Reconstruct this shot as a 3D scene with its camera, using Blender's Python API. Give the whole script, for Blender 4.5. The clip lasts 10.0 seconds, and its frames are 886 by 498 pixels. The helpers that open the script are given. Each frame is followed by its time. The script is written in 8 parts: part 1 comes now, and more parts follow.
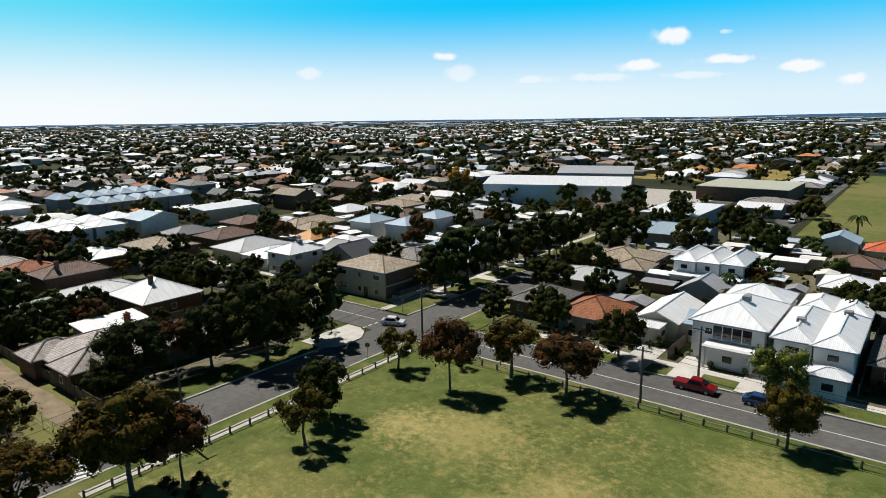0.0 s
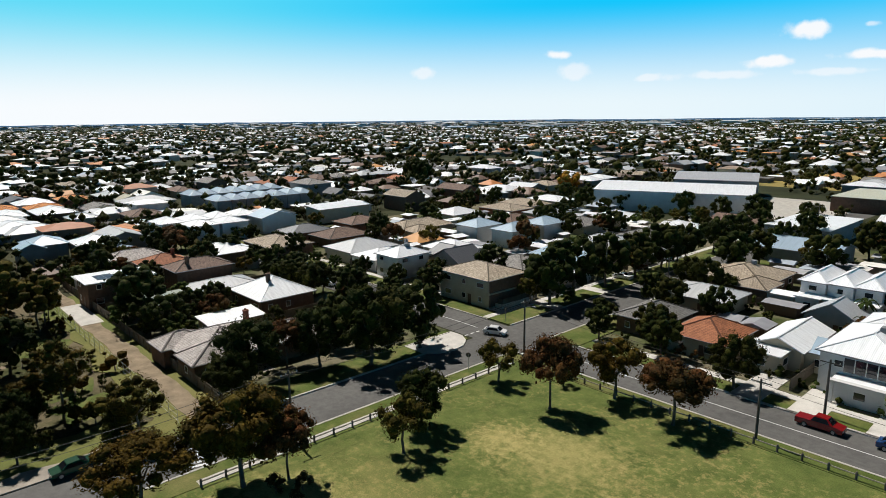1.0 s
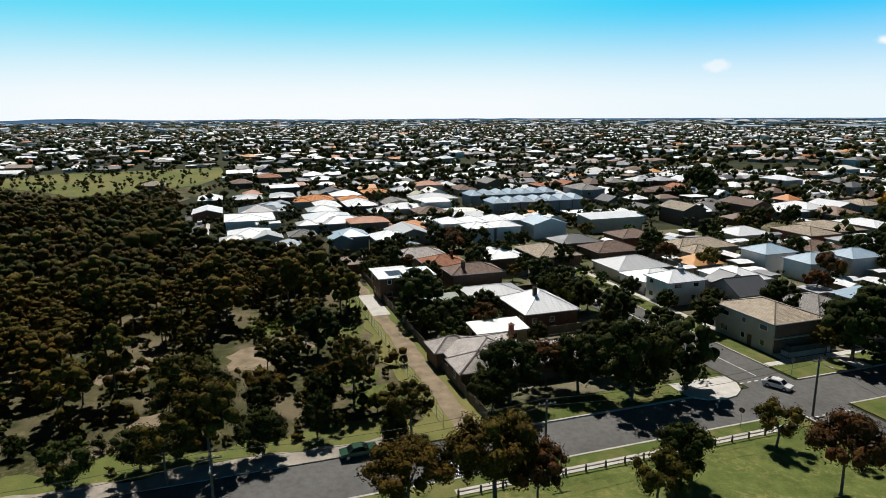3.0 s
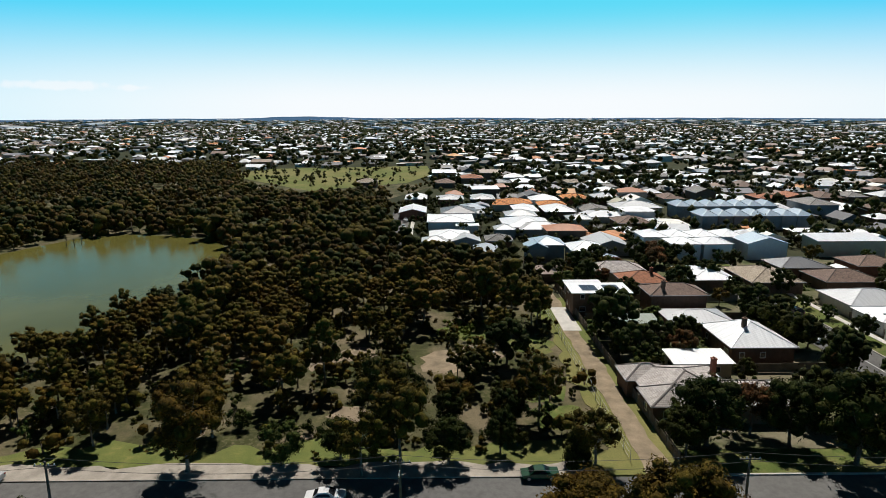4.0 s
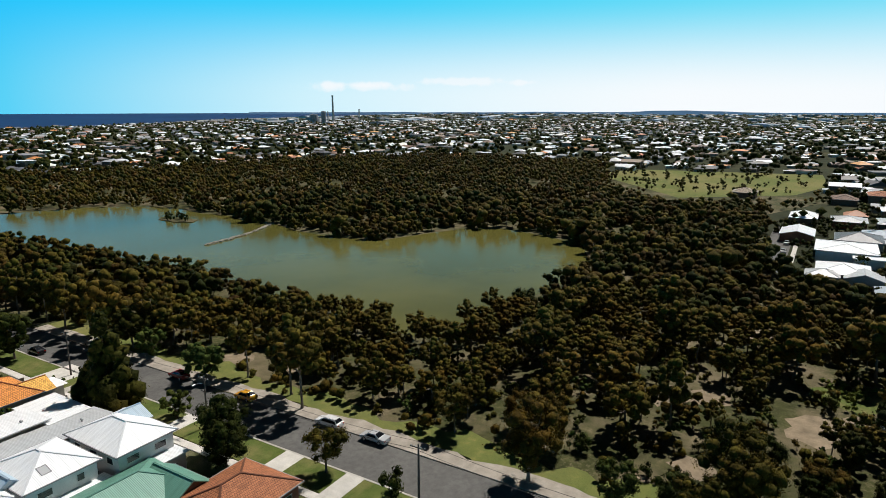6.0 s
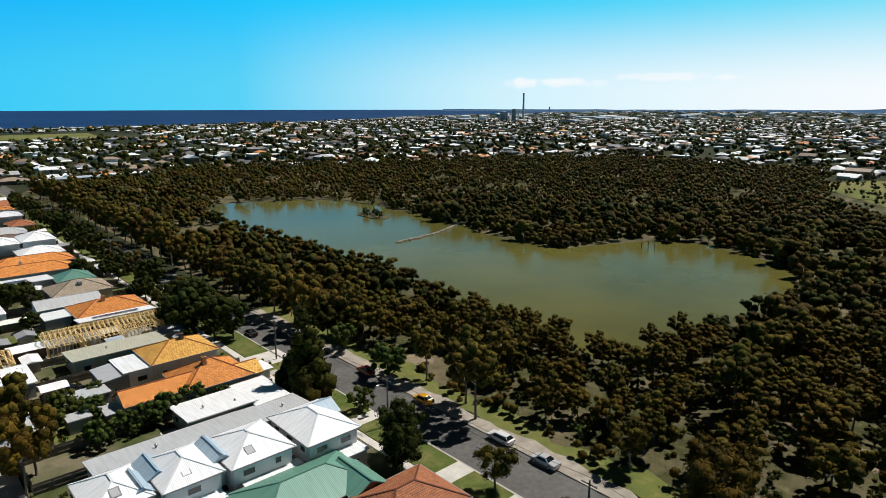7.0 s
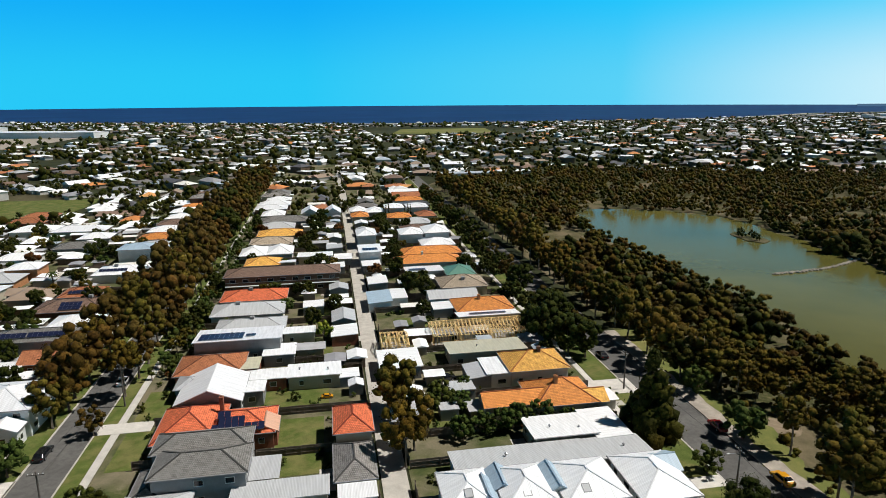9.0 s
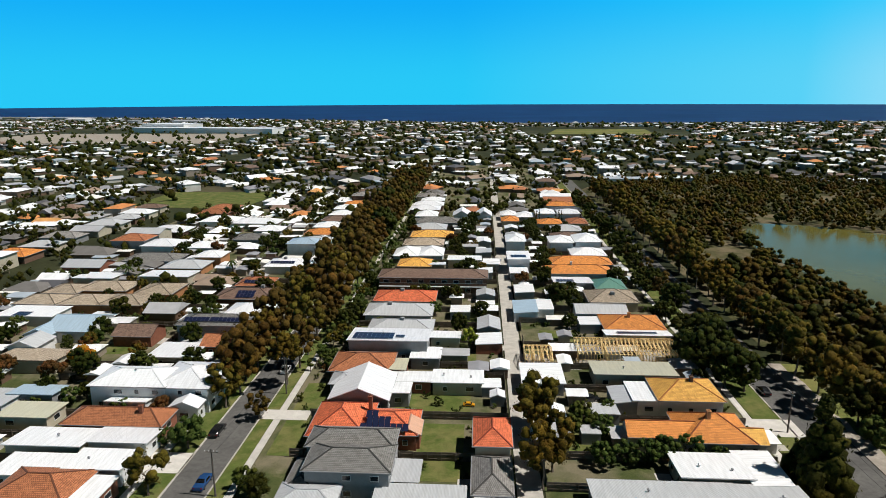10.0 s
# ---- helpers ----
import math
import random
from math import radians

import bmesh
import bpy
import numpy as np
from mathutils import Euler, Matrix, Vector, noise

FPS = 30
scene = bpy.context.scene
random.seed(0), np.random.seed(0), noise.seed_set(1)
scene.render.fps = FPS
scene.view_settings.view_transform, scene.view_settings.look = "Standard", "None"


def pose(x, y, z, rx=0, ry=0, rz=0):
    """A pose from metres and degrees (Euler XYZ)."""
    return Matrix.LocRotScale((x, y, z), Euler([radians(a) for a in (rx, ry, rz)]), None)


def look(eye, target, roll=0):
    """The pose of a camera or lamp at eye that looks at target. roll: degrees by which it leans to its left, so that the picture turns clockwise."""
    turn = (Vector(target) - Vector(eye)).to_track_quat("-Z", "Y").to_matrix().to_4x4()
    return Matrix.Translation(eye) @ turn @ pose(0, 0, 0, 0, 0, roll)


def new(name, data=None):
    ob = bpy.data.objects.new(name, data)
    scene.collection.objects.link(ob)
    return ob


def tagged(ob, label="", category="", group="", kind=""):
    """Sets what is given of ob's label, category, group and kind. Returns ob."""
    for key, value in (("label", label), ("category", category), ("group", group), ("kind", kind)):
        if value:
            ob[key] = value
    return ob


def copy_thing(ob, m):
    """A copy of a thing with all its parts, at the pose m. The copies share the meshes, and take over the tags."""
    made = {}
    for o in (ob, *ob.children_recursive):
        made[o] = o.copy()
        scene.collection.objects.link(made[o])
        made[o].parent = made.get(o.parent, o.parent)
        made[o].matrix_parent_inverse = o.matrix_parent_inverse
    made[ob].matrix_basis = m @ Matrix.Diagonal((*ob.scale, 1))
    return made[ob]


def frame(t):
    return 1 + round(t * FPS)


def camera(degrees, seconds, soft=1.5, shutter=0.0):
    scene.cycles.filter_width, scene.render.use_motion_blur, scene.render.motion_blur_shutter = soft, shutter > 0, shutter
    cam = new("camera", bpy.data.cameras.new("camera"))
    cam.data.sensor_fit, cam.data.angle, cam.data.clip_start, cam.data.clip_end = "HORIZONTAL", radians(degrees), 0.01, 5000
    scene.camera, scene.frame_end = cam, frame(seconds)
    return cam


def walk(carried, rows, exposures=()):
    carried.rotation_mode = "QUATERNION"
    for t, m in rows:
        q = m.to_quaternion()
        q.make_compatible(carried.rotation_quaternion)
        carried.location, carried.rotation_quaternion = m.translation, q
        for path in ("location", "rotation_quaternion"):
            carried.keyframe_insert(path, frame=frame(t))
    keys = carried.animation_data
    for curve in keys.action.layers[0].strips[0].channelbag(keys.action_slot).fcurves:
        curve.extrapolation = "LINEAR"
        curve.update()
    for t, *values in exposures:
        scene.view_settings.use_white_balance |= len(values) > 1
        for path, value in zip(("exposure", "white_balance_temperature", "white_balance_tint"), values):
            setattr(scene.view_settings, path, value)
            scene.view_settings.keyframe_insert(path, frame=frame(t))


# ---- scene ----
# ---- camera and its flight ----
cam = camera(69.3, 10.0, soft=0.75)
PATH = [
    (0.0, (0.00, 0.00, 35.00), (-60.12, 77.28, 14.69), -0.73),
    (0.5, (-0.11, 0.32, 35.79), (-66.49, 72.31, 15.54), -0.68),
    (1.0, (-0.28, 0.61, 36.64), (-72.53, 66.71, 16.38), -0.55),
    (1.5, (-0.42, 0.76, 37.81), (-79.86, 58.04, 17.61), -0.44),
    (2.0, (-0.56, 0.72, 38.92), (-84.88, 50.50, 18.65), -0.36),
    (3.5, (-1.53, 0.63, 42.30), (-97.83, 17.86, 21.57), -0.20),
    (4.0, (-1.88, 0.68, 43.73), (-99.68, 2.06, 22.95), -0.11),
    (4.5, (-2.09, 0.67, 44.85), (-99.23, -10.49, 23.88), 0.03),
    (5.0, (-2.26, 0.48, 46.26), (-96.87, -23.96, 25.01), 0.12),
    (5.5, (-2.50, 0.38, 47.62), (-92.69, -37.09, 26.12), 0.05),
    (7.0, (-3.92, -1.10, 52.31), (-69.60, -73.14, 30.05), 0.02),
    (7.5, (-3.94, -1.12, 54.13), (-60.26, -80.64, 31.67), 0.05),
    (8.0, (-4.00, -1.42, 55.93), (-49.06, -87.74, 33.17), -0.03),
    (8.5, (-3.89, -1.70, 57.61), (-37.50, -93.05, 34.66), -0.16),
    (9.0, (-4.02, -1.99, 59.67), (-21.05, -97.80, 36.65), -0.34),
    (9.5, (-4.08, -2.18, 61.42), (-10.12, -99.27, 38.23), -0.45),
    (10.0, (-3.81, -2.42, 62.94), (2.05, -99.51, 39.73), -0.26),
]
walk(cam, [(t, look(eye, target, roll)) for t, eye, target, roll in PATH])

# ---- sky, sun, exposure ----
SUN_AZ, SUN_EL = radians(83), radians(57)      # azimuth counted from +y towards -x
scene.view_settings.exposure = 0.0

world = bpy.data.worlds.new("sky")
scene.world = world
world.use_nodes = True


CLOUDS = [(-0.322, 0.941, 0.1068, 0.0317, 0.0115, 0.95), (-0.609, 0.788, 0.0874, 0.0247, 0.0079, 0.95), (-0.755, 0.652, 0.0643, 0.0212, 0.0079, 0.6), (-0.366, 0.928, 0.0689, 0.03, 0.0088, 0.95),
          (-0.252, 0.965, 0.0719, 0.0459, 0.0071, 0.95), (-0.164, 0.985, 0.0591, 0.0247, 0.0071, 0.95), (-0.109, 0.993, 0.0417, 0.0194, 0.0088, 0.95), (-0.505, 0.862, 0.0512, 0.0176, 0.0053, 0.55),
          (-0.256, 0.961, 0.1083, 0.0106, 0.0044, 0.55), (-0.589, 0.806, 0.0644, 0.0229, 0.0141, 0.55), (-0.785, -0.619, 0.0314, 0.075, 0.0062, 0.55), (-0.869, -0.493, 0.0358, 0.0661, 0.0071, 0.55),
          (-0.911, -0.41, 0.0345, 0.0265, 0.0053, 0.55), (-0.79, -0.613, 0.0277, 0.0794, 0.0079, 0.55), (-0.428, 0.902, 0.0526, 0.0529, 0.0071, 0.55), (-0.29, 0.956, 0.053, 0.0529, 0.0053, 0.55)]


def sky_nodes(nt):
    """Clear sky above; towards the horizon it pales to haze on the sun's side and deepens to cyan away from it."""
    n, l = nt.nodes, nt.links
    n.clear()
    out, bg = n.new("ShaderNodeOutputWorld"), n.new("ShaderNodeBackground")
    sky = n.new("ShaderNodeTexSky")
    sky.sky_type, sky.sun_disc = "NISHITA", False
    sky.sun_elevation, sky.sun_rotation = SUN_EL, -SUN_AZ
    sky.air_density, sky.dust_density, sky.ozone_density = 1.0, 0.2, 3.0
    dim = n.new("ShaderNodeVectorMath")
    dim.operation = "SCALE"
    dim.inputs["Scale"].default_value = 0.008
    l.new(sky.outputs[0], dim.inputs[0])
    tc, sep = n.new("ShaderNodeTexCoord"), n.new("ShaderNodeSeparateXYZ")
    l.new(tc.outputs["Generated"], sep.inputs[0])

    def span(value, lo, hi):
        m = n.new("ShaderNodeMapRange")
        m.inputs["From Min"].default_value, m.inputs["From Max"].default_value = lo, hi
        m.interpolation_type = "SMOOTHSTEP"
        l.new(value, m.inputs["Value"])
        return m.outputs[0]

    def mixed(a, b, fac):
        m = n.new("ShaderNodeMix")
        m.data_type = "RGBA"
        for key, v in (("A", a), ("B", b), ("Factor", fac)):
            if isinstance(v, tuple):
                m.inputs[key].default_value = (*v, 1)
            else:
                l.new(v, m.inputs[key])
        return m.outputs["Result"]

    dot = n.new("ShaderNodeVectorMath")
    dot.operation = "DOT_PRODUCT"
    dot.inputs[1].default_value = (-math.sin(SUN_AZ), math.cos(SUN_AZ), 0)
    l.new(tc.outputs["Generated"], dot.inputs[0])
    sunward = n.new("ShaderNodeMapRange")
    sunward.inputs["From Min"].default_value, sunward.inputs["From Max"].default_value = -0.15, 0.95
    l.new(dot.outputs["Value"], sunward.inputs["Value"])

    def stops(fac, rows):
        r = n.new("ShaderNodeValToRGB")
        while len(r.color_ramp.elements) < len(rows):
            r.color_ramp.elements.new(0.5)
        for e, (p, c) in zip(r.color_ramp.elements, rows):
            e.position, e.color = p, (*c, 1)
        l.new(fac, r.inputs[0])
        return r.outputs[0]

    low = stops(sunward.outputs[0], [(0, (0.022, 0.58, 0.93)), (0.42, (0.1, 0.64, 0.93)), (0.72, (0.62, 0.88, 0.98)), (1, (0.93, 0.97, 1.0))])
    haze = n.new("ShaderNodeMath")
    haze.operation, haze.inputs[1].default_value = "MULTIPLY", 0.85
    l.new(span(sep.outputs["Y"], 0.2, 0.9), haze.inputs[0])
    low = mixed(low, (0.86, 0.94, 0.98), haze.outputs[0])
    high = stops(sunward.outputs[0], [(0, (0.005, 0.4, 0.94)), (0.5, (0.012, 0.57, 0.98)), (0.8, (0.05, 0.64, 0.95)), (1, (0.11, 0.70, 0.93))])
    high = mixed(high, (0.006, 0.56, 0.97), span(sep.outputs["Y"], 0.3, 0.9))
    band = mixed(low, high, span(sep.outputs["Z"], 0.01, 0.16))
    # small flat clouds: direction, half width, half height
    wob = n.new("ShaderNodeTexNoise")
    wob.inputs["Scale"].default_value, wob.inputs["Detail"].default_value = 34.0, 5.0
    l.new(tc.outputs["Generated"], wob.inputs["Vector"])
    for x, y, z, w, h, k in CLOUDS:
        to = n.new("ShaderNodeVectorMath")
        to.operation = "SUBTRACT"
        to.inputs[1].default_value = (x, y, z)
        l.new(tc.outputs["Generated"], to.inputs[0])
        sc = n.new("ShaderNodeVectorMath")
        sc.operation = "MULTIPLY"
        sc.inputs[1].default_value = (1 / w, 1 / w, 1 / h)
        l.new(to.outputs[0], sc.inputs[0])
        ln = n.new("ShaderNodeVectorMath")
        ln.operation = "LENGTH"
        l.new(sc.outputs[0], ln.inputs[0])
        ad = n.new("ShaderNodeMath")
        ad.operation, ad.inputs[1].default_value = "MULTIPLY_ADD", 2.2
        l.new(wob.outputs[0], ad.inputs[0])
        l.new(ln.outputs["Value"], ad.inputs[2])
        am = n.new("ShaderNodeMath")
        am.operation, am.inputs[1].default_value = "MULTIPLY", k
        l.new(span(ad.outputs[0], 2.25, 1.55), am.inputs[0])
        band = mixed(band, (0.96, 0.97, 0.99), am.outputs[0])
    whole = mixed(band, dim.outputs[0], span(sep.outputs["Z"], 0.18, 0.32))
    l.new(whole, bg.inputs["Color"])
    bg.inputs["Strength"].default_value = 1.0
    l.new(bg.outputs[0], out.inputs["Surface"])


sky_nodes(world.node_tree)
sun_data = bpy.data.lights.new("sun", "SUN")
sun_data.energy, sun_data.angle, sun_data.color = 5.0, radians(0.53), (1.0, 0.96, 0.9)
sun = new("sun", sun_data)
sun_dir = Vector((-math.sin(SUN_AZ) * math.cos(SUN_EL), math.cos(SUN_AZ) * math.cos(SUN_EL), math.sin(SUN_EL)))
sun.matrix_world = look(sun_dir * 200, (0, 0, 0))


# ---- materials ----
def material(name, nodes):
    m = bpy.data.materials.new(name)
    m.use_nodes = True
    nodes(m.node_tree, m.node_tree.nodes["Principled BSDF"])
    return m


def noise_node(nt, scale, detail=4.0, coord="Object", rough=0.6):
    tc, no = nt.nodes.new("ShaderNodeTexCoord"), nt.nodes.new("ShaderNodeTexNoise")
    no.inputs["Scale"].default_value, no.inputs["Detail"].default_value, no.inputs["Roughness"].default_value = scale, detail, rough
    nt.links.new(tc.outputs[coord], no.inputs["Vector"])
    return no.outputs[0]


def ramp_node(nt, fac, stops, constant=False):
    r = nt.nodes.new("ShaderNodeValToRGB")
    el = r.color_ramp.elements
    while len(el) < len(stops):
        el.new(0.5)
    for e, (p, c) in zip(el, stops):
        e.position, e.color = p, (*c, 1)
    if constant:
        r.color_ramp.interpolation = "CONSTANT"
    nt.links.new(fac, r.inputs[0])
    return r.outputs[0]


def mix_node(nt, a, b, fac, kind="MIX"):
    m = nt.nodes.new("ShaderNodeMix")
    m.data_type, m.blend_type = "RGBA", kind
    for key, v in (("A", a), ("B", b), ("Factor", fac)):
        if isinstance(v, (int, float)):
            m.inputs[key].default_value = v
        elif isinstance(v, tuple):
            m.inputs[key].default_value = (*v, 1)
        else:
            nt.links.new(v, m.inputs[key])
    return m.outputs["Result"]


def bump_node(nt, height, strength, distance, bsdf):
    b = nt.nodes.new("ShaderNodeBump")
    b.inputs["Strength"].default_value, b.inputs["Distance"].default_value = strength, distance
    nt.links.new(height, b.inputs["Height"])
    nt.links.new(b.outputs[0], bsdf.inputs["Normal"])


def tone(c, k):
    return tuple(min(1.0, v * k) for v in c)


def plain(name, colour, rough=0.7, vary=0.25, scale=1.5, metal=0.0, bump=0.0, spec=0.3, fine=18.0):
    """A painted, cast or woven surface with mottling at two scales."""
    def nodes(nt, b):
        big, small = noise_node(nt, scale, 3), noise_node(nt, fine, 3)
        c = ramp_node(nt, big, [(0.3, tone(colour, 1 - vary)), (0.72, tone(colour, 1 + vary * 0.6))])
        c = mix_node(nt, c, ramp_node(nt, small, [(0.3, (0.72, 0.72, 0.72)), (0.6, (1, 1, 1))]), 0.55, "MULTIPLY")
        info = nt.nodes.new("ShaderNodeObjectInfo")
        c = mix_node(nt, c, ramp_node(nt, info.outputs["Random"], [(0, (0.84, 0.84, 0.84)), (1, (1, 1, 1))]), 1.0, "MULTIPLY")
        nt.links.new(c, b.inputs["Base Color"])
        b.inputs["Roughness"].default_value, b.inputs["Metallic"].default_value = rough, metal
        b.inputs["Specular IOR Level"].default_value = spec
        if bump:
            bump_node(nt, small, 0.6, bump, b)
    return material(name, nodes)


def metal_roof(name, colour, rough=0.42, pitch=0.22):
    """Ribbed steel sheet: ribs run up the slope, with streaks and sheet laps."""
    def nodes(nt, b):
        tc = nt.nodes.new("ShaderNodeTexCoord")
        wave = nt.nodes.new("ShaderNodeTexWave")
        wave.wave_type, wave.bands_direction, wave.wave_profile = "BANDS", "X", "SIN"
        wave.inputs["Scale"].default_value = 0.314 / pitch
        nt.links.new(tc.outputs["UV"], wave.inputs["Vector"])
        mp = nt.nodes.new("ShaderNodeMapping")
        mp.inputs["Scale"].default_value = (1.3, 0.12, 1.0)
        nt.links.new(tc.outputs["UV"], mp.inputs["Vector"])
        streak = nt.nodes.new("ShaderNodeTexNoise")
        streak.inputs["Scale"].default_value, streak.inputs["Detail"].default_value = 1.6, 5.0
        nt.links.new(mp.outputs[0], streak.inputs["Vector"])
        c = ramp_node(nt, streak.outputs[0], [(0.28, tone(colour, 0.8)), (0.62, colour)])
        c = mix_node(nt, c, ramp_node(nt, wave.outputs[0], [(0.0, (0.8, 0.8, 0.8)), (0.4, (1, 1, 1))]), 0.8, "MULTIPLY")
        info = nt.nodes.new("ShaderNodeObjectInfo")
        c = mix_node(nt, c, ramp_node(nt, info.outputs["Random"], [(0, (0.86, 0.86, 0.88)), (0.6, (1, 1, 1))]), 1.0, "MULTIPLY")
        nt.links.new(c, b.inputs["Base Color"])
        b.inputs["Roughness"].default_value, b.inputs["Metallic"].default_value = rough, 0.0
        b.inputs["Specular IOR Level"].default_value = 0.5
        bump_node(nt, wave.outputs[0], 0.5, 0.03, b)
    return material(name, nodes)


def tile_roof(name, colour, dark, row=0.34):
    """Courses of roof tiles with shadowed laps, single odd tiles and lichen."""
    def nodes(nt, b):
        tc = nt.nodes.new("ShaderNodeTexCoord")
        br = nt.nodes.new("ShaderNodeTexBrick")
        br.inputs["Scale"].default_value = 1.0
        br.inputs["Brick Width"].default_value, br.inputs["Row Height"].default_value = 0.32, row
        br.inputs["Mortar Size"].default_value, br.inputs["Mortar Smooth"].default_value = 0.03, 0.5
        br.inputs["Color1"].default_value, br.inputs["Color2"].default_value = (*tone(colour, 0.84), 1), (*tone(colour, 1.18), 1)
        br.inputs["Mortar"].default_value = (*dark, 1)
        nt.links.new(tc.outputs["UV"], br.inputs["Vector"])
        blot = noise_node(nt, 0.8, 5, "UV")
        c = mix_node(nt, br.outputs["Color"], ramp_node(nt, blot, [(0.32, (0.66, 0.64, 0.62)), (0.55, (1, 1, 1))]), 0.85, "MULTIPLY")
        info = nt.nodes.new("ShaderNodeObjectInfo")
        c = mix_node(nt, c, ramp_node(nt, info.outputs["Random"], [(0, (0.8, 0.8, 0.8)), (1, (1, 1, 1))]), 1.0, "MULTIPLY")
        nt.links.new(c, b.inputs["Base Color"])
        b.inputs["Roughness"].default_value, b.inputs["Specular IOR Level"].default_value = 0.75, 0.3
        inv = nt.nodes.new("ShaderNodeMath")
        inv.operation, inv.inputs[0].default_value = "SUBTRACT", 1.0
        nt.links.new(br.outputs["Fac"], inv.inputs[1])
        bump_node(nt, inv.outputs[0], 0.6, 0.04, b)
    return material(name, nodes)


def foliage(name, colours, rough=0.65):
    """Leaves: each clump takes its own tone, each tree its own tint; fine relief breaks up the clumps."""
    def nodes(nt, b):
        geo, info = nt.nodes.new("ShaderNodeNewGeometry"), nt.nodes.new("ShaderNodeObjectInfo")
        stops = [(i / (len(colours) - 1), c) for i, c in enumerate(colours)]
        c = ramp_node(nt, geo.outputs["Random Per Island"], stops)
        c = mix_node(nt, c, ramp_node(nt, info.outputs["Random"], [(0, (0.7, 0.78, 0.68)), (0.5, (1, 1, 1)), (1, (1.0, 0.82, 0.66))]), 0.9, "MULTIPLY")
        c = mix_node(nt, c, ramp_node(nt, noise_node(nt, 0.13, 2), [(0.36, (0.74, 0.88, 0.66)), (0.48, (0.96, 1.0, 0.88)), (0.56, (1.0, 0.93, 0.82)), (0.66, (1.0, 0.76, 0.58))]), 0.9, "MULTIPLY")
        fine = noise_node(nt, 2.6, 5, rough=0.7)
        c = mix_node(nt, c, ramp_node(nt, fine, [(0.34, (0.3, 0.3, 0.3)), (0.52, (0.95, 0.95, 0.95)), (0.7, (1.3, 1.3, 1.25))]), 0.9, "MULTIPLY")
        nt.links.new(c, b.inputs["Base Color"])
        b.inputs["Roughness"].default_value, b.inputs["Specular IOR Level"].default_value = rough, 0.04
        bump_node(nt, fine, 0.9, 0.35, b)
    return material(name, nodes)


def scattered(name, stops, rough=0.6, spec=0.3):
    """For joined far pieces: every island takes one of several paints."""
    def nodes(nt, b):
        geo = nt.nodes.new("ShaderNodeNewGeometry")
        c = ramp_node(nt, geo.outputs["Random Per Island"], stops, True)
        c = mix_node(nt, c, ramp_node(nt, noise_node(nt, 0.35, 4), [(0.3, (0.7, 0.7, 0.7)), (0.65, (1, 1, 1))]), 0.7, "MULTIPLY")
        nt.links.new(c, b.inputs["Base Color"])
        b.inputs["Roughness"].default_value, b.inputs["Specular IOR Level"].default_value = rough, spec
    return material(name, nodes)


def grass(name, low, high, dry, patch=0.045, dry_at=0.62, cut=0.5, fleck=0.0, worn=()):
    def nodes(nt, b):
        big, mid, fine = noise_node(nt, patch, 4), noise_node(nt, 0.35, 5), noise_node(nt, 6.0, 6)
        c = ramp_node(nt, mid, [(0.3, low), (0.7, high)])
        c = mix_node(nt, c, dry, ramp_node(nt, big, [(dry_at - 0.12, (0, 0, 0)), (dry_at + 0.06, (cut, cut, cut))]))
        c = mix_node(nt, c, dry, ramp_node(nt, mid, [(0.60, (0, 0, 0)), (0.75, (0.55, 0.55, 0.55))]))
        if fleck:
            spot = mix_node(nt, ramp_node(nt, noise_node(nt, 1.3, 6, rough=0.75), [(0.5, (0, 0, 0)), (0.62, (fleck, fleck, fleck))]),
                            ramp_node(nt, noise_node(nt, 0.06, 3), [(0.42, (0.1, 0.1, 0.1)), (0.58, (1, 1, 1))]), 1.0, "MULTIPLY")
            c = mix_node(nt, c, dry, spot)
        for x, y, r, k in worn:                       # sun-dried patches of straw
            tc, far = nt.nodes.new("ShaderNodeTexCoord"), nt.nodes.new("ShaderNodeVectorMath")
            far.operation, far.inputs[1].default_value = "DISTANCE", (x, y, 0)
            nt.links.new(tc.outputs["Object"], far.inputs[0])
            ad, sp = nt.nodes.new("ShaderNodeMath"), nt.nodes.new("ShaderNodeMapRange")
            ad.operation, ad.inputs[1].default_value = "MULTIPLY_ADD", 3.2 * r
            nt.links.new(noise_node(nt, 0.9, 6, rough=0.75), ad.inputs[0])
            nt.links.new(far.outputs["Value"], ad.inputs[2])
            for key, v in (("From Min", 2.75 * r), ("From Max", 1.75 * r), ("To Max", k)):
                sp.inputs[key].default_value = v
            nt.links.new(ad.outputs[0], sp.inputs["Value"])
            c = mix_node(nt, c, (0.52, 0.42, 0.17), sp.outputs[0])
        c = mix_node(nt, c, ramp_node(nt, fine, [(0.3, (0.6, 0.6, 0.6)), (0.62, (1, 1, 1))]), 0.8, "MULTIPLY")
        nt.links.new(c, b.inputs["Base Color"])
        b.inputs["Roughness"].default_value, b.inputs["Specular IOR Level"].default_value = 0.9, 0.1
        bump_node(nt, fine, 0.7, 0.06, b)
    return material(name, nodes)


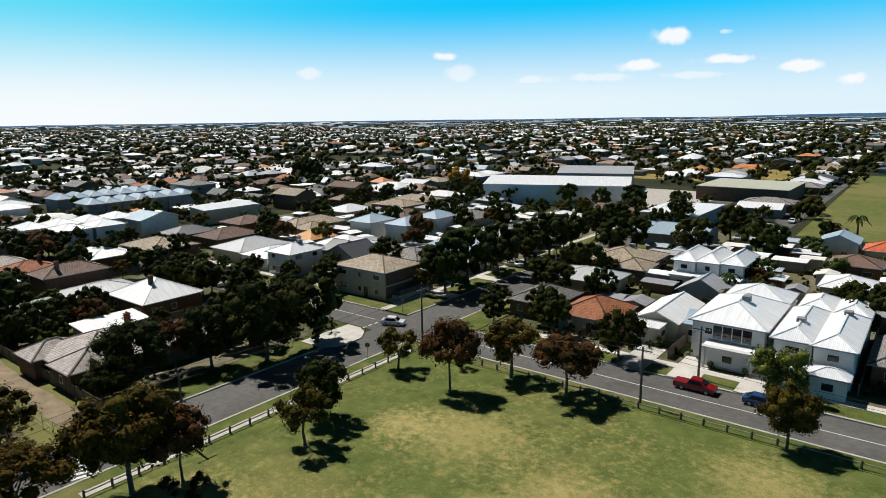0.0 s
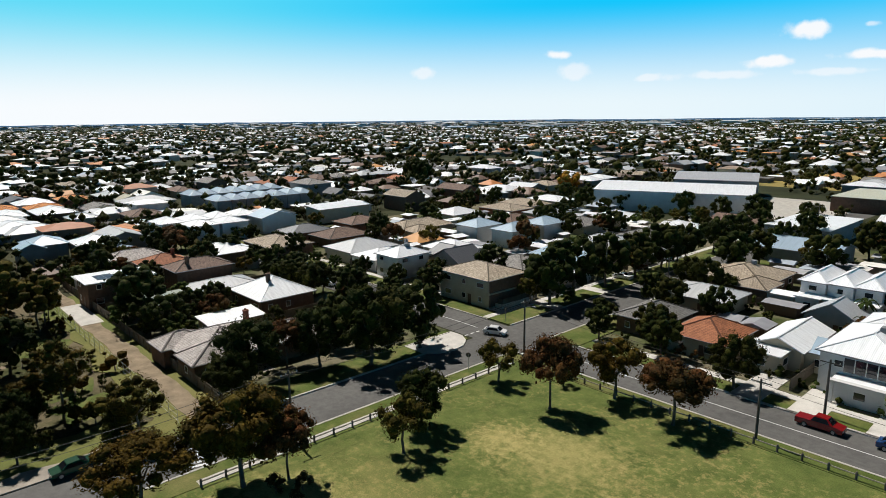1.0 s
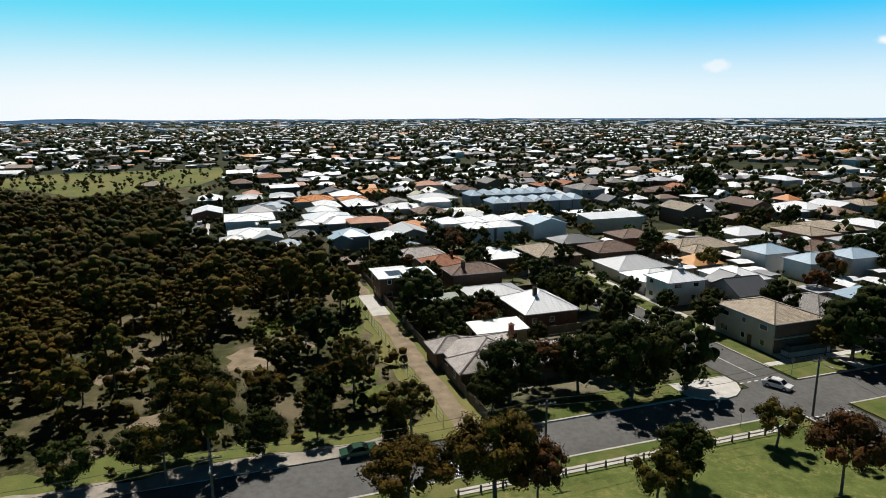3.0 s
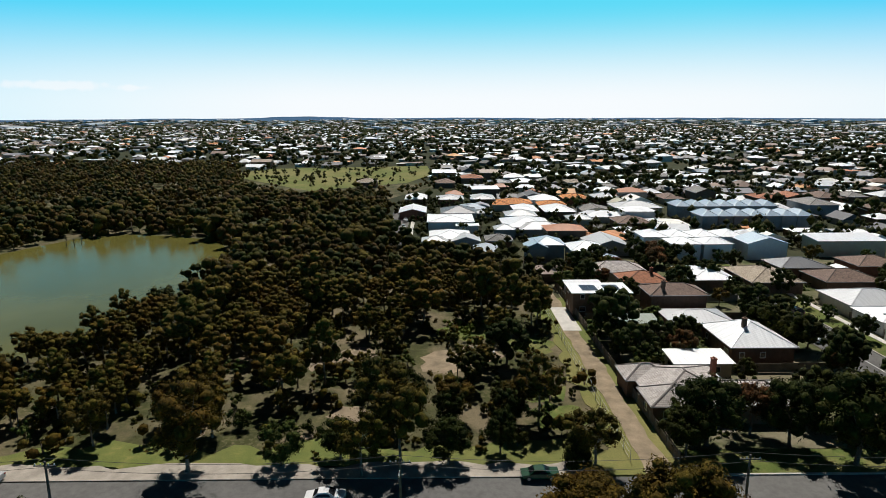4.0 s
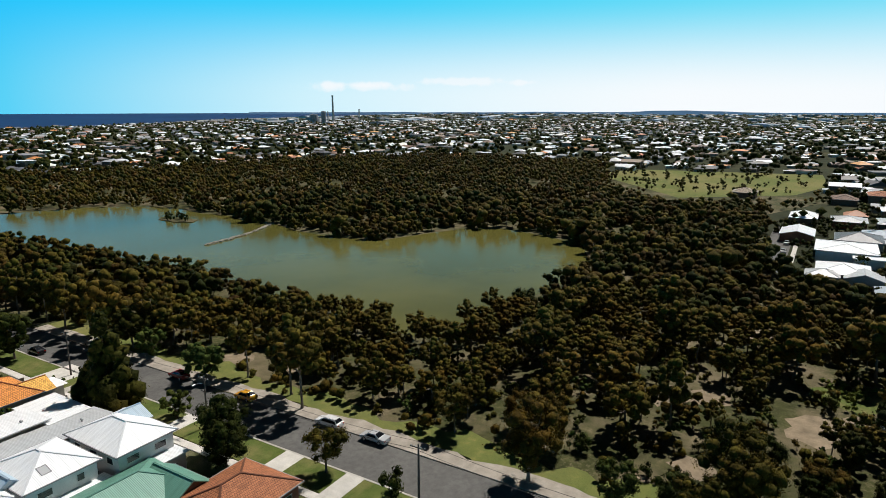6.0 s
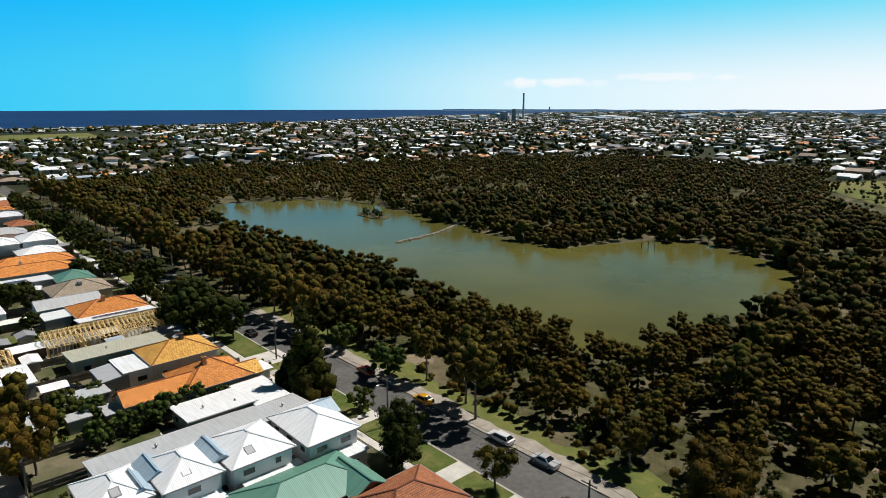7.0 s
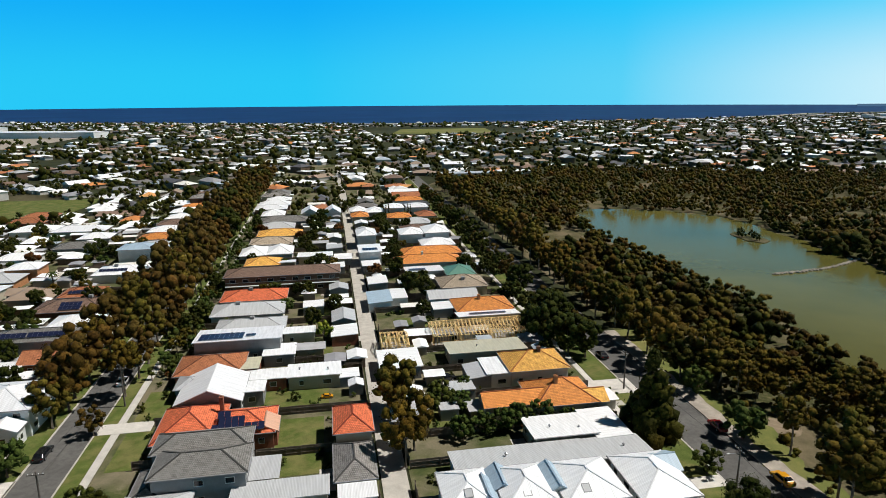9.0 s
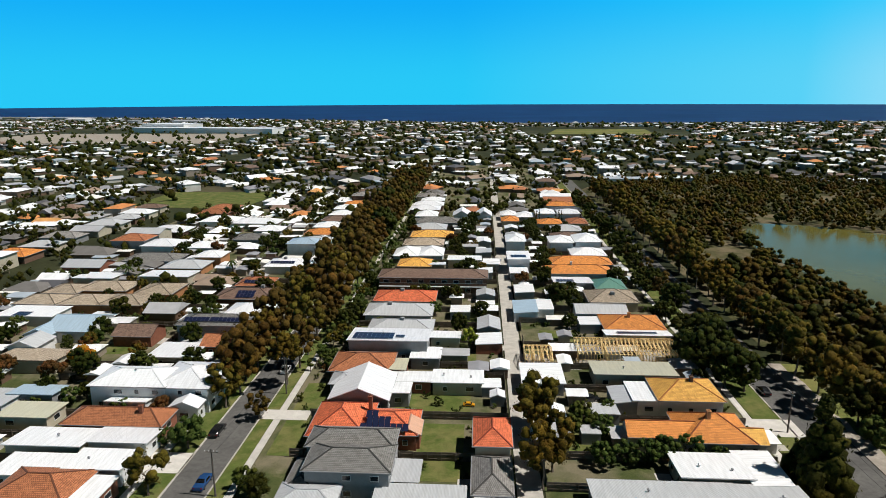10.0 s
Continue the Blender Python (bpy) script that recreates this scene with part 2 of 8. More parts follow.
def asphalt_nodes(nt, b):
    big, mid, fine = noise_node(nt, 0.12, 4), noise_node(nt, 1.1, 5), noise_node(nt, 30, 2)
    c = ramp_node(nt, big, [(0.3, (0.1, 0.097, 0.092)), (0.7, (0.15, 0.145, 0.136))])
    c = mix_node(nt, c, ramp_node(nt, mid, [(0.35, (0.72, 0.72, 0.72)), (0.6, (1, 1, 1))]), 0.8, "MULTIPLY")
    c = mix_node(nt, c, ramp_node(nt, fine, [(0.3, (0.75, 0.75, 0.75)), (0.6, (1, 1, 1))]), 0.8, "MULTIPLY")
    nt.links.new(c, b.inputs["Base Color"])
    b.inputs["Roughness"].default_value, b.inputs["Specular IOR Level"].default_value = 0.85, 0.25


def lake_nodes(nt, b):
    c = ramp_node(nt, noise_node(nt, 0.018, 4), [(0.35, (0.078, 0.076, 0.019)), (0.66, (0.118, 0.108, 0.027))])
    nt.links.new(c, b.inputs["Base Color"])
    b.inputs["Roughness"].default_value, b.inputs["Specular IOR Level"].default_value = 0.2, 0.22
    b.inputs["IOR"].default_value = 1.33
    bump_node(nt, noise_node(nt, 1.4, 3), 0.12, 0.05, b)


def sea_nodes(nt, b):
    c = ramp_node(nt, noise_node(nt, 0.004, 4), [(0.35, (0.006, 0.024, 0.085)), (0.66, (0.011, 0.04, 0.125))])
    nt.links.new(c, b.inputs["Base Color"])
    b.inputs["Roughness"].default_value, b.inputs["Specular IOR Level"].default_value = 0.6, 0.1
    bump_node(nt, noise_node(nt, 0.3, 3), 0.5, 0.5, b)


def timber_nodes(nt, b):
    tc, mp, no = nt.nodes.new("ShaderNodeTexCoord"), nt.nodes.new("ShaderNodeMapping"), nt.nodes.new("ShaderNodeTexNoise")
    mp.inputs["Scale"].default_value = (6, 6, 0.6)
    nt.links.new(tc.outputs["Object"], mp.inputs["Vector"])
    nt.links.new(mp.outputs[0], no.inputs["Vector"])
    no.inputs["Scale"].default_value, no.inputs["Detail"].default_value = 1.0, 5
    nt.links.new(ramp_node(nt, no.outputs[0], [(0.3, (0.74, 0.5, 0.19)), (0.7, (0.93, 0.74, 0.4))]), b.inputs["Base Color"])
    b.inputs["Roughness"].default_value = 0.7


def country_nodes(nt, b):
    """Open ground seen from afar: dry grass, bare earth and scrub."""
    big, mid, fine = noise_node(nt, 0.006, 5), noise_node(nt, 0.05, 5), noise_node(nt, 1.2, 5)
    c = ramp_node(nt, big, [(0.35, (0.03, 0.036, 0.018)), (0.55, (0.055, 0.06, 0.028)), (0.7, (0.11, 0.095, 0.055))])
    c = mix_node(nt, c, ramp_node(nt, mid, [(0.3, (0.5, 0.52, 0.5)), (0.65, (1, 1, 1))]), 0.9, "MULTIPLY")
    c = mix_node(nt, c, ramp_node(nt, fine, [(0.3, (0.6, 0.6, 0.6)), (0.6, (1, 1, 1))]), 0.8, "MULTIPLY")
    nt.links.new(c, b.inputs["Base Color"])
    b.inputs["Roughness"].default_value, b.inputs["Specular IOR Level"].default_value = 0.95, 0.1


M = {
    "country": material("country", country_nodes),
    "asphalt": material("asphalt", asphalt_nodes),
    "lake": material("lake_water", lake_nodes),
    "sea": material("sea_water", sea_nodes),
    "park": grass("park_grass", (0.078, 0.108, 0.026), (0.145, 0.175, 0.047), (0.38, 0.3, 0.12), 0.05, 0.66, 0.4, 0.6, ((-39, 53.5, 8, 0.5), (-46, 51, 4.5, 0.5), (-24, 46, 8, 0.5), (-52, 27, 6, 0.6), (-10, 62, 6, 0.45))),
    "lawn": grass("lawn_grass", (0.065, 0.095, 0.02), (0.125, 0.155, 0.04), (0.24, 0.2, 0.085), 0.2, 0.56),
    "field": grass("field_grass", (0.10, 0.13, 0.035), (0.17, 0.18, 0.05), (0.27, 0.22, 0.09), 0.02, 0.55),
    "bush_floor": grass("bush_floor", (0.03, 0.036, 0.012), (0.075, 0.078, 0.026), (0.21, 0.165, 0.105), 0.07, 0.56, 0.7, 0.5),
    "straw": grass("dry_straw_grass", (0.2, 0.17, 0.06), (0.34, 0.27, 0.09), (0.42, 0.31, 0.1), 0.03, 0.5),
    "yard": grass("yard_ground", (0.045, 0.065, 0.02), (0.10, 0.11, 0.04), (0.24, 0.20, 0.14), 0.08, 0.52, 0.7),
    "dirt": plain("dirt_track", (0.28, 0.22, 0.15), 0.95, 0.35, 0.4, bump=0.05, spec=0.1, fine=5),
    "concrete": plain("concrete", (0.5, 0.47, 0.42), 0.85, 0.2, 0.5, spec=0.2, fine=6),
    "pale_concrete": plain("pale_concrete", (0.62, 0.59, 0.54), 0.85, 0.15, 0.5, spec=0.2, fine=6),
    "sand": plain("pale_sand", (0.55, 0.5, 0.4), 0.95, 0.2, 0.05, spec=0.1, fine=2),
    "gravel": plain("gravel", (0.36, 0.32, 0.27), 0.95, 0.25, 0.5, spec=0.1, fine=8),
    "line": plain("road_paint", (0.78, 0.78, 0.76), 0.7, 0.15, 2.0),
    "tin_white": metal_roof("white_steel_roof", (0.90, 0.91, 0.92)),
    "tin_grey": metal_roof("grey_steel_roof", (0.52, 0.53, 0.54)),
    "tin_dark": metal_roof("charcoal_steel_roof", (0.10, 0.105, 0.115)),
    "tin_blue": metal_roof("pale_blue_steel_and_shade", (0.40, 0.52, 0.62)),
    "tin_green": metal_roof("green_steel_roof", (0.13, 0.30, 0.23)),
    "tin_sage": metal_roof("grey_green_steel_roof", (0.27, 0.31, 0.25)),
    "tin_cream": metal_roof("cream_steel_roof", (0.58, 0.56, 0.42)),
    "tin_pink": metal_roof("salmon_steel_roof", (0.72, 0.42, 0.28)),
    "tile_grey": tile_roof("grey_tiles", (0.34, 0.32, 0.3), (0.08, 0.075, 0.07)),
    "tile_pale": tile_roof("lichen_grey_tiles", (0.64, 0.58, 0.54), (0.15, 0.13, 0.12)),
    "tile_dark": tile_roof("dark_grey_tiles", (0.25, 0.24, 0.225), (0.06, 0.06, 0.055)),
    "tile_brown": tile_roof("brown_tiles", (0.25, 0.16, 0.12), (0.06, 0.04, 0.03)),
    "tile_tan": tile_roof("weathered_tan_tiles", (0.5, 0.41, 0.31), (0.14, 0.11, 0.075)),
    "tile_orange": tile_roof("orange_terracotta_tiles", (0.86, 0.33, 0.075), (0.28, 0.085, 0.03)),
    "tile_yellow": tile_roof("yellow_terracotta_tiles", (0.92, 0.5, 0.11), (0.4, 0.15, 0.04)),
    "tile_red": tile_roof("red_tiles", (0.82, 0.2, 0.085), (0.26, 0.05, 0.025)),
    "tile_rust": tile_roof("rust_terracotta_tiles", (0.48, 0.18, 0.08), (0.14, 0.05, 0.025)),
    "wall_white": plain("white_render", (0.68, 0.68, 0.67), 0.8, 0.1, 0.6),
    "wall_cream": plain("cream_render", (0.48, 0.43, 0.33), 0.85, 0.12, 0.6),
    "wall_grey": plain("grey_weatherboard", (0.26, 0.265, 0.27), 0.8, 0.15, 0.6),
    "wall_brick": plain("red_brick", (0.26, 0.10, 0.06), 0.9, 0.25, 1.2, fine=9),
    "wall_brown": plain("brown_brick", (0.16, 0.095, 0.065), 0.9, 0.25, 1.2, fine=9),
    "wall_orange": plain("orange_brick", (0.42, 0.2, 0.09), 0.9, 0.2, 1.2, fine=9),
    "gutter": plain("grey_gutter", (0.3, 0.3, 0.31), 0.5, 0.1),
    "frame": plain("window_frame_paint", (0.68, 0.68, 0.66), 0.5, 0.08),
    "glass": plain("dark_window_glass", (0.02, 0.024, 0.03), 0.06, 0.1, spec=0.7),
    "door": plain("painted_door", (0.10, 0.06, 0.045), 0.5, 0.15),
    "paling": plain("grey_paling_timber", (0.17, 0.14, 0.11), 0.9, 0.3, 0.7, fine=7),
    "post": plain("weathered_post_timber", (0.30, 0.27, 0.22), 0.9, 0.3, 0.9),
    "pole": plain("power_pole_timber", (0.13, 0.11, 0.095), 0.9, 0.3, 0.8),
    "pine": material("fresh_pine", timber_nodes),
    "steel": plain("galvanised_steel", (0.45, 0.46, 0.47), 0.4, 0.15, metal=0.8),
    "wire": plain("black_cable", (0.03, 0.03, 0.03), 0.6, 0.1),
    "solar": plain("solar_cells", (0.012, 0.018, 0.05), 0.35, 0.15, spec=0.3),
    "solar_rim": plain("solar_frame", (0.55, 0.56, 0.58), 0.4, 0.1, metal=0.7),
    "bark": plain("grey_brown_bark", (0.14, 0.105, 0.08), 0.95, 0.35, 1.5, bump=0.03),
    "pale_bark": plain("pale_gum_bark", (0.2, 0.165, 0.13), 0.9, 0.4, 1.2, bump=0.02),
    "leaf_gum": foliage("gum_leaves", [(0.054, 0.041, 0.0075), (0.088, 0.065, 0.0115), (0.142, 0.104, 0.018)]),
    "leaf_dark": foliage("dark_leaves", [(0.022, 0.0275, 0.0055), (0.034, 0.041, 0.008), (0.055, 0.061, 0.012)]),
    "leaf_green": foliage("green_leaves", [(0.034, 0.052, 0.013), (0.056, 0.08, 0.02), (0.088, 0.11, 0.028)]),
    "leaf_fresh": foliage("fresh_green_leaves", [(0.075, 0.095, 0.02), (0.13, 0.155, 0.03), (0.19, 0.2, 0.045)]),
    "leaf_brown": foliage("rust_brown_leaves", [(0.05, 0.032, 0.009), (0.076, 0.048, 0.012), (0.118, 0.072, 0.018)]),
    "leaf_red": foliage("reddish_leaves", [(0.045, 0.028, 0.01), (0.085, 0.042, 0.016), (0.15, 0.06, 0.022)]),
    "leaf_lime": foliage("lime_leaves", [(0.12, 0.17, 0.02), (0.2, 0.25, 0.035), (0.28, 0.3, 0.05)]),
    "leaf_gold": foliage("golden_leaves", [(0.32, 0.11, 0.012), (0.45, 0.17, 0.015), (0.36, 0.22, 0.03)]),
    "far_white": scattered("far_white_roofs", [(0.0, (0.86, 0.87, 0.88)), (0.6, (0.72, 0.73, 0.75)), (0.85, (0.8, 0.78, 0.72))]),
    "far_grey": scattered("far_grey_roofs", [(0.0, (0.42, 0.42, 0.43)), (0.4, (0.3, 0.3, 0.32)), (0.8, (0.4, 0.46, 0.52))]),
    "far_dark": scattered("far_dark_roofs", [(0.0, (0.1, 0.1, 0.11)), (0.5, (0.17, 0.16, 0.15))]),
    "far_brown": scattered("far_brown_roofs", [(0.0, (0.24, 0.16, 0.12)), (0.4, (0.32, 0.24, 0.18)), (0.75, (0.18, 0.12, 0.09))]),
    "far_orange": scattered("far_orange_roofs", [(0.0, (0.6, 0.24, 0.08)), (0.5, (0.42, 0.17, 0.08)), (0.8, (0.68, 0.34, 0.12))]),
    "far_wall": scattered("far_walls", [(0.0, (0.5, 0.48, 0.44)), (0.25, (0.26, 0.22, 0.18)), (0.55, (0.14, 0.09, 0.06))]),
    "far_shed": scattered("far_sheds", [(0.0, (0.6, 0.6, 0.6)), (0.35, (0.3, 0.31, 0.33)), (0.85, (0.35, 0.42, 0.5))]),
}


# ---- mesh helpers ----
def part(name, bm, mats, parent=None, label=""):
    """One mesh object from a bmesh, under a thing or a part."""
    me = bpy.data.meshes.new(name)
    bm.to_mesh(me)
    bm.free()
    for m in mats if isinstance(mats, (list, tuple)) else [mats]:
        me.materials.append(m)
    return placed(name, me, parent, label)


def placed(name, me, parent=None, label="", at=(0, 0, 0), turn=0.0):
    ob = new(name, me)
    ob.location, ob.rotation_euler = at, (0, 0, turn)
    if parent:
        ob.parent = parent
    if label:
        tagged(ob, label)
    return ob


def thing(name, x, y, z=0.0, turn=0.0, label="", category="", group="", kind=""):
    ob = new(name)
    ob.location, ob.rotation_euler = (x, y, z), (0, 0, radians(turn))
    ob.empty_display_size = 0.2
    return tagged(ob, label, category, group, kind)


def box(bm, x0, x1, y0, y1, z0, z1, mi=0):
    v = [bm.verts.new((x, y, z)) for z in (z0, z1) for y in (y0, y1) for x in (x0, x1)]
    for idx in ((0, 2, 3, 1), (4, 5, 7, 6), (0, 1, 5, 4), (2, 6, 7, 3), (0, 4, 6, 2), (1, 3, 7, 5)):
        bm.faces.new([v[i] for i in idx]).material_index = mi
    return v


def beam(bm, a, b, wide, tall=None, mi=0):
    """A squared bar from a to b."""
    a, b = Vector(a), Vector(b)
    d = (b - a).normalized()
    side = d.cross(Vector((0, 0, 1)))
    side = side.normalized() if side.length > 1e-3 else Vector((1, 0, 0))
    up = side.cross(d)
    s, u = side * wide / 2, up * (tall or wide) / 2
    v = [bm.verts.new(p + o) for p in (a, b) for o in (-s - u, s - u, s + u, -s + u)]
    for idx in ((0, 1, 2, 3), (7, 6, 5, 4), (0, 4, 5, 1), (1, 5, 6, 2), (2, 6, 7, 3), (3, 7, 4, 0)):
        bm.faces.new([v[i] for i in idx]).material_index = mi


def ring(outer, inner, z0, z1):
    """A rectangular ring; outer and inner are x0, x1, y0, y1."""
    bm = bmesh.new()
    rows = []
    for x0, x1, y0, y1 in (outer, inner):
        for z in (z0, z1):
            rows.append([bm.verts.new(p) for p in ((x0, y0, z), (x1, y0, z), (x1, y1, z), (x0, y1, z))])
    for a, b in ((0, 1), (1, 3), (3, 2), (2, 0)):
        for k in range(4):
            bm.faces.new((rows[a][k], rows[a][(k + 1) % 4], rows[b][(k + 1) % 4], rows[b][k]))
    bmesh.ops.recalc_face_normals(bm, faces=bm.faces)
    return bm


def rod(bm, pts, radii, sides=7, mi=0):
    """A round tapered rod through points."""
    rings = []
    for i, (p, r) in enumerate(zip(pts, radii)):
        p = Vector(p)
        d = (Vector(pts[min(i + 1, len(pts) - 1)]) - Vector(pts[max(i - 1, 0)])).normalized()
        s = d.cross(Vector((0.3, 1, 0.2))).normalized()
        u = d.cross(s)
        rings.append([bm.verts.new(p + (s * math.cos(a) + u * math.sin(a)) * r) for a in [2 * math.pi * k / sides for k in range(sides)]])
    for r0, r1 in zip(rings, rings[1:]):
        for k in range(sides):
            bm.faces.new((r0[k], r0[(k + 1) % sides], r1[(k + 1) % sides], r1[k])).material_index = mi
    bm.faces.new(rings[0][::-1])
    bm.faces.new(rings[-1])


def flat(name, pts, z, mat, label="", category="ground", kind="structure", thick=0.0):
    """A level slab of the setting with a given outline."""
    bm = bmesh.new()
    f = bm.faces.new([bm.verts.new((x, y, z)) for x, y in pts])
    if f.normal.z < 0:
        f.normal_flip()
    bm.normal_update()
    if f.normal.z < 0:
        f.normal_flip()
    if thick:
        res = bmesh.ops.extrude_face_region(bm, geom=[f])
        top = [e for e in res["geom"] if isinstance(e, bmesh.types.BMVert)]
        bmesh.ops.translate(bm, verts=top, vec=(0, 0, 0))
        for v in bm.verts:
            if v not in top:
                v.co.z = z - thick
        bmesh.ops.recalc_face_normals(bm, faces=bm.faces)
    return tagged(part(name, bm, mat), label, category, kind=kind)


def strip(name, x0, x1, y0, y1, z, mat, label, category="ground", thick=0.0, kind="structure"):
    bm = bmesh.new()
    if thick:
        box(bm, x0, x1, y0, y1, z - thick, z)
    else:
        bm.faces.new([bm.verts.new(p) for p in ((x0, y0, z), (x1, y0, z), (x1, y1, z), (x0, y1, z))])
    return tagged(part(name, bm, mat), label, category, kind=kind)


# ---- houses ----
UV = "UVMap"


def roof_face(bm, uv, pts, mi=0):
    """A roof plane whose texture runs along the eave and up the slope, in metres."""
    vs = [bm.verts.new(p) for p in pts]
    f = bm.faces.new(vs)
    f.normal_update()
    if f.normal.z < 0:
        f.normal_flip()
        f.normal_update()
    n = f.normal
    along = Vector((-n.y, n.x, 0))
    along = along.normalized() if along.length > 1e-4 else Vector((1, 0, 0))
    up = n.cross(along)
    for lp in f.loops:
        lp[uv].uv = (lp.vert.co.dot(along), lp.vert.co.dot(up))
    f.material_index = mi
    return f


def roof_shape(kind, w, d, h, rise, over, axis):
    """Planes and ridge lines of a roof over a w x d plan at eave height h."""
    a, b = w / 2 + over, d / 2 + over
    z0, z1 = h, h + rise
    swap = axis == "y"
    if swap:
        a, b = b, a
    P = lambda x, y, z: (-y, x, z) if swap else (x, y, z)
    planes, lines = [], []
    if kind == "hip":
        r = max(a - b, 0.0)
        e, f = P(-r, 0, z1), P(r, 0, z1)
        c = [P(-a, -b, z0), P(a, -b, z0), P(a, b, z0), P(-a, b, z0)]
        planes = [[c[0], c[1], f, e], [c[2], c[3], e, f], [c[1], c[2], f], [c[3], c[0], e]]
        if r < 0.01:
            planes = [[c[0], c[1], f], [c[2], c[3], f], [c[1], c[2], f], [c[3], c[0], f]]
        lines = [(c[0], e), (c[3], e), (c[1], f), (c[2], f)] + ([(e, f)] if r > 0.01 else [])
    elif kind == "gable":
        e, f = P(-a, 0, z1), P(a, 0, z1)
        planes = [[P(-a, -b, z0), P(a, -b, z0), f, e], [P(a, b, z0), P(-a, b, z0), e, f]]
        lines = [(e, f)]
    elif kind == "mono":
        planes = [[P(-a, -b, z0), P(a, -b, z0), P(a, b, z1), P(-a, b, z1)]]
    else:
        planes = [[P(-a, -b, z0), P(a, -b, z0), P(a, b, z0 + 0.12), P(-a, b, z0 + 0.12)]]
    return planes, lines


def roof_parts(root, kind, w, d, h, rise, over, axis, mat, cap=True, ox=0, oy=0):
    planes, lines = roof_shape(kind, w, d, h, rise, over, axis)
    off = lambda p, dz=0.0: (p[0] + ox, p[1] + oy, p[2] + dz)
    bm = bmesh.new()
    uv = bm.loops.layers.uv.new(UV)
    for pl in planes:
        roof_face(bm, uv, [off(p, 0.09) for p in pl])
        f = bm.faces.new([bm.verts.new(off(p, -0.09)) for p in reversed(pl)])
        for p, q in zip(pl, pl[1:] + pl[:1]):
            if abs(p[2] - h) < 1e-4 and abs(q[2] - h) < 1e-4 or kind in ("gable", "mono", "flat"):
                bm.faces.new([bm.verts.new(v) for v in (off(p, -0.09), off(q, -0.09), off(q, 0.09), off(p, 0.09))])
    roof = part("roof", bm, mat, root)
    if kind == "hip":
        a, b = w / 2 + over, d / 2 + over
        part("gutter", ring((ox - a - 0.12, ox + a + 0.12, oy - b - 0.12, oy + b + 0.12), (ox - a, ox + a, oy - b, oy + b), h - 0.07, h + 0.08), M["gutter"], root)
    elif kind != "flat":
        for pl in planes:
            bm = bmesh.new()
            beam(bm, off(pl[0]), off(pl[1]), 0.14, 0.16)
            part("gutter", bm, M["gutter"], root)
    if cap and lines:
        bm = bmesh.new()
        for p, q in lines:
            beam(bm, off(p, 0.11), off(q, 0.11), 0.26, 0.1)
        part("ridge_cap", bm, mat, roof)
    return roof


WIN = {}


def window_mesh(w, h):
    key = (round(w, 1), round(h, 1))
    if key not in WIN:
        t = 0.07
        fr = ring((-w / 2, w / 2, -h / 2 - 0.05, h / 2), (-w / 2 + t, w / 2 - t, -h / 2 + t, h / 2 - t), -0.06, 0.05)
        for v in fr.verts:
            v.co = (v.co.x, v.co.z, v.co.y)
        bmesh.ops.recalc_face_normals(fr, faces=fr.faces)
        m1 = bpy.data.meshes.new("window")
        fr.to_mesh(m1)
        fr.free()
        m1.materials.append(M["frame"])
        pn = bmesh.new()
        box(pn, -w / 2 + t, w / 2 - t, -0.02, 0.0, -h / 2 + t, h / 2 - t)
        m2 = bpy.data.meshes.new("pane")
        pn.to_mesh(m2)
        pn.free()
        m2.materials.append(M["glass"])
        WIN[key] = (m1, m2)
    return WIN[key]


def window(root, x, y, z, turn, w=1.5, h=1.2):
    m1, m2 = window_mesh(w, h)
    ob = placed("window", m1, root, at=(x, y, z), turn=turn)
    placed("pane", m2, ob)
    return ob


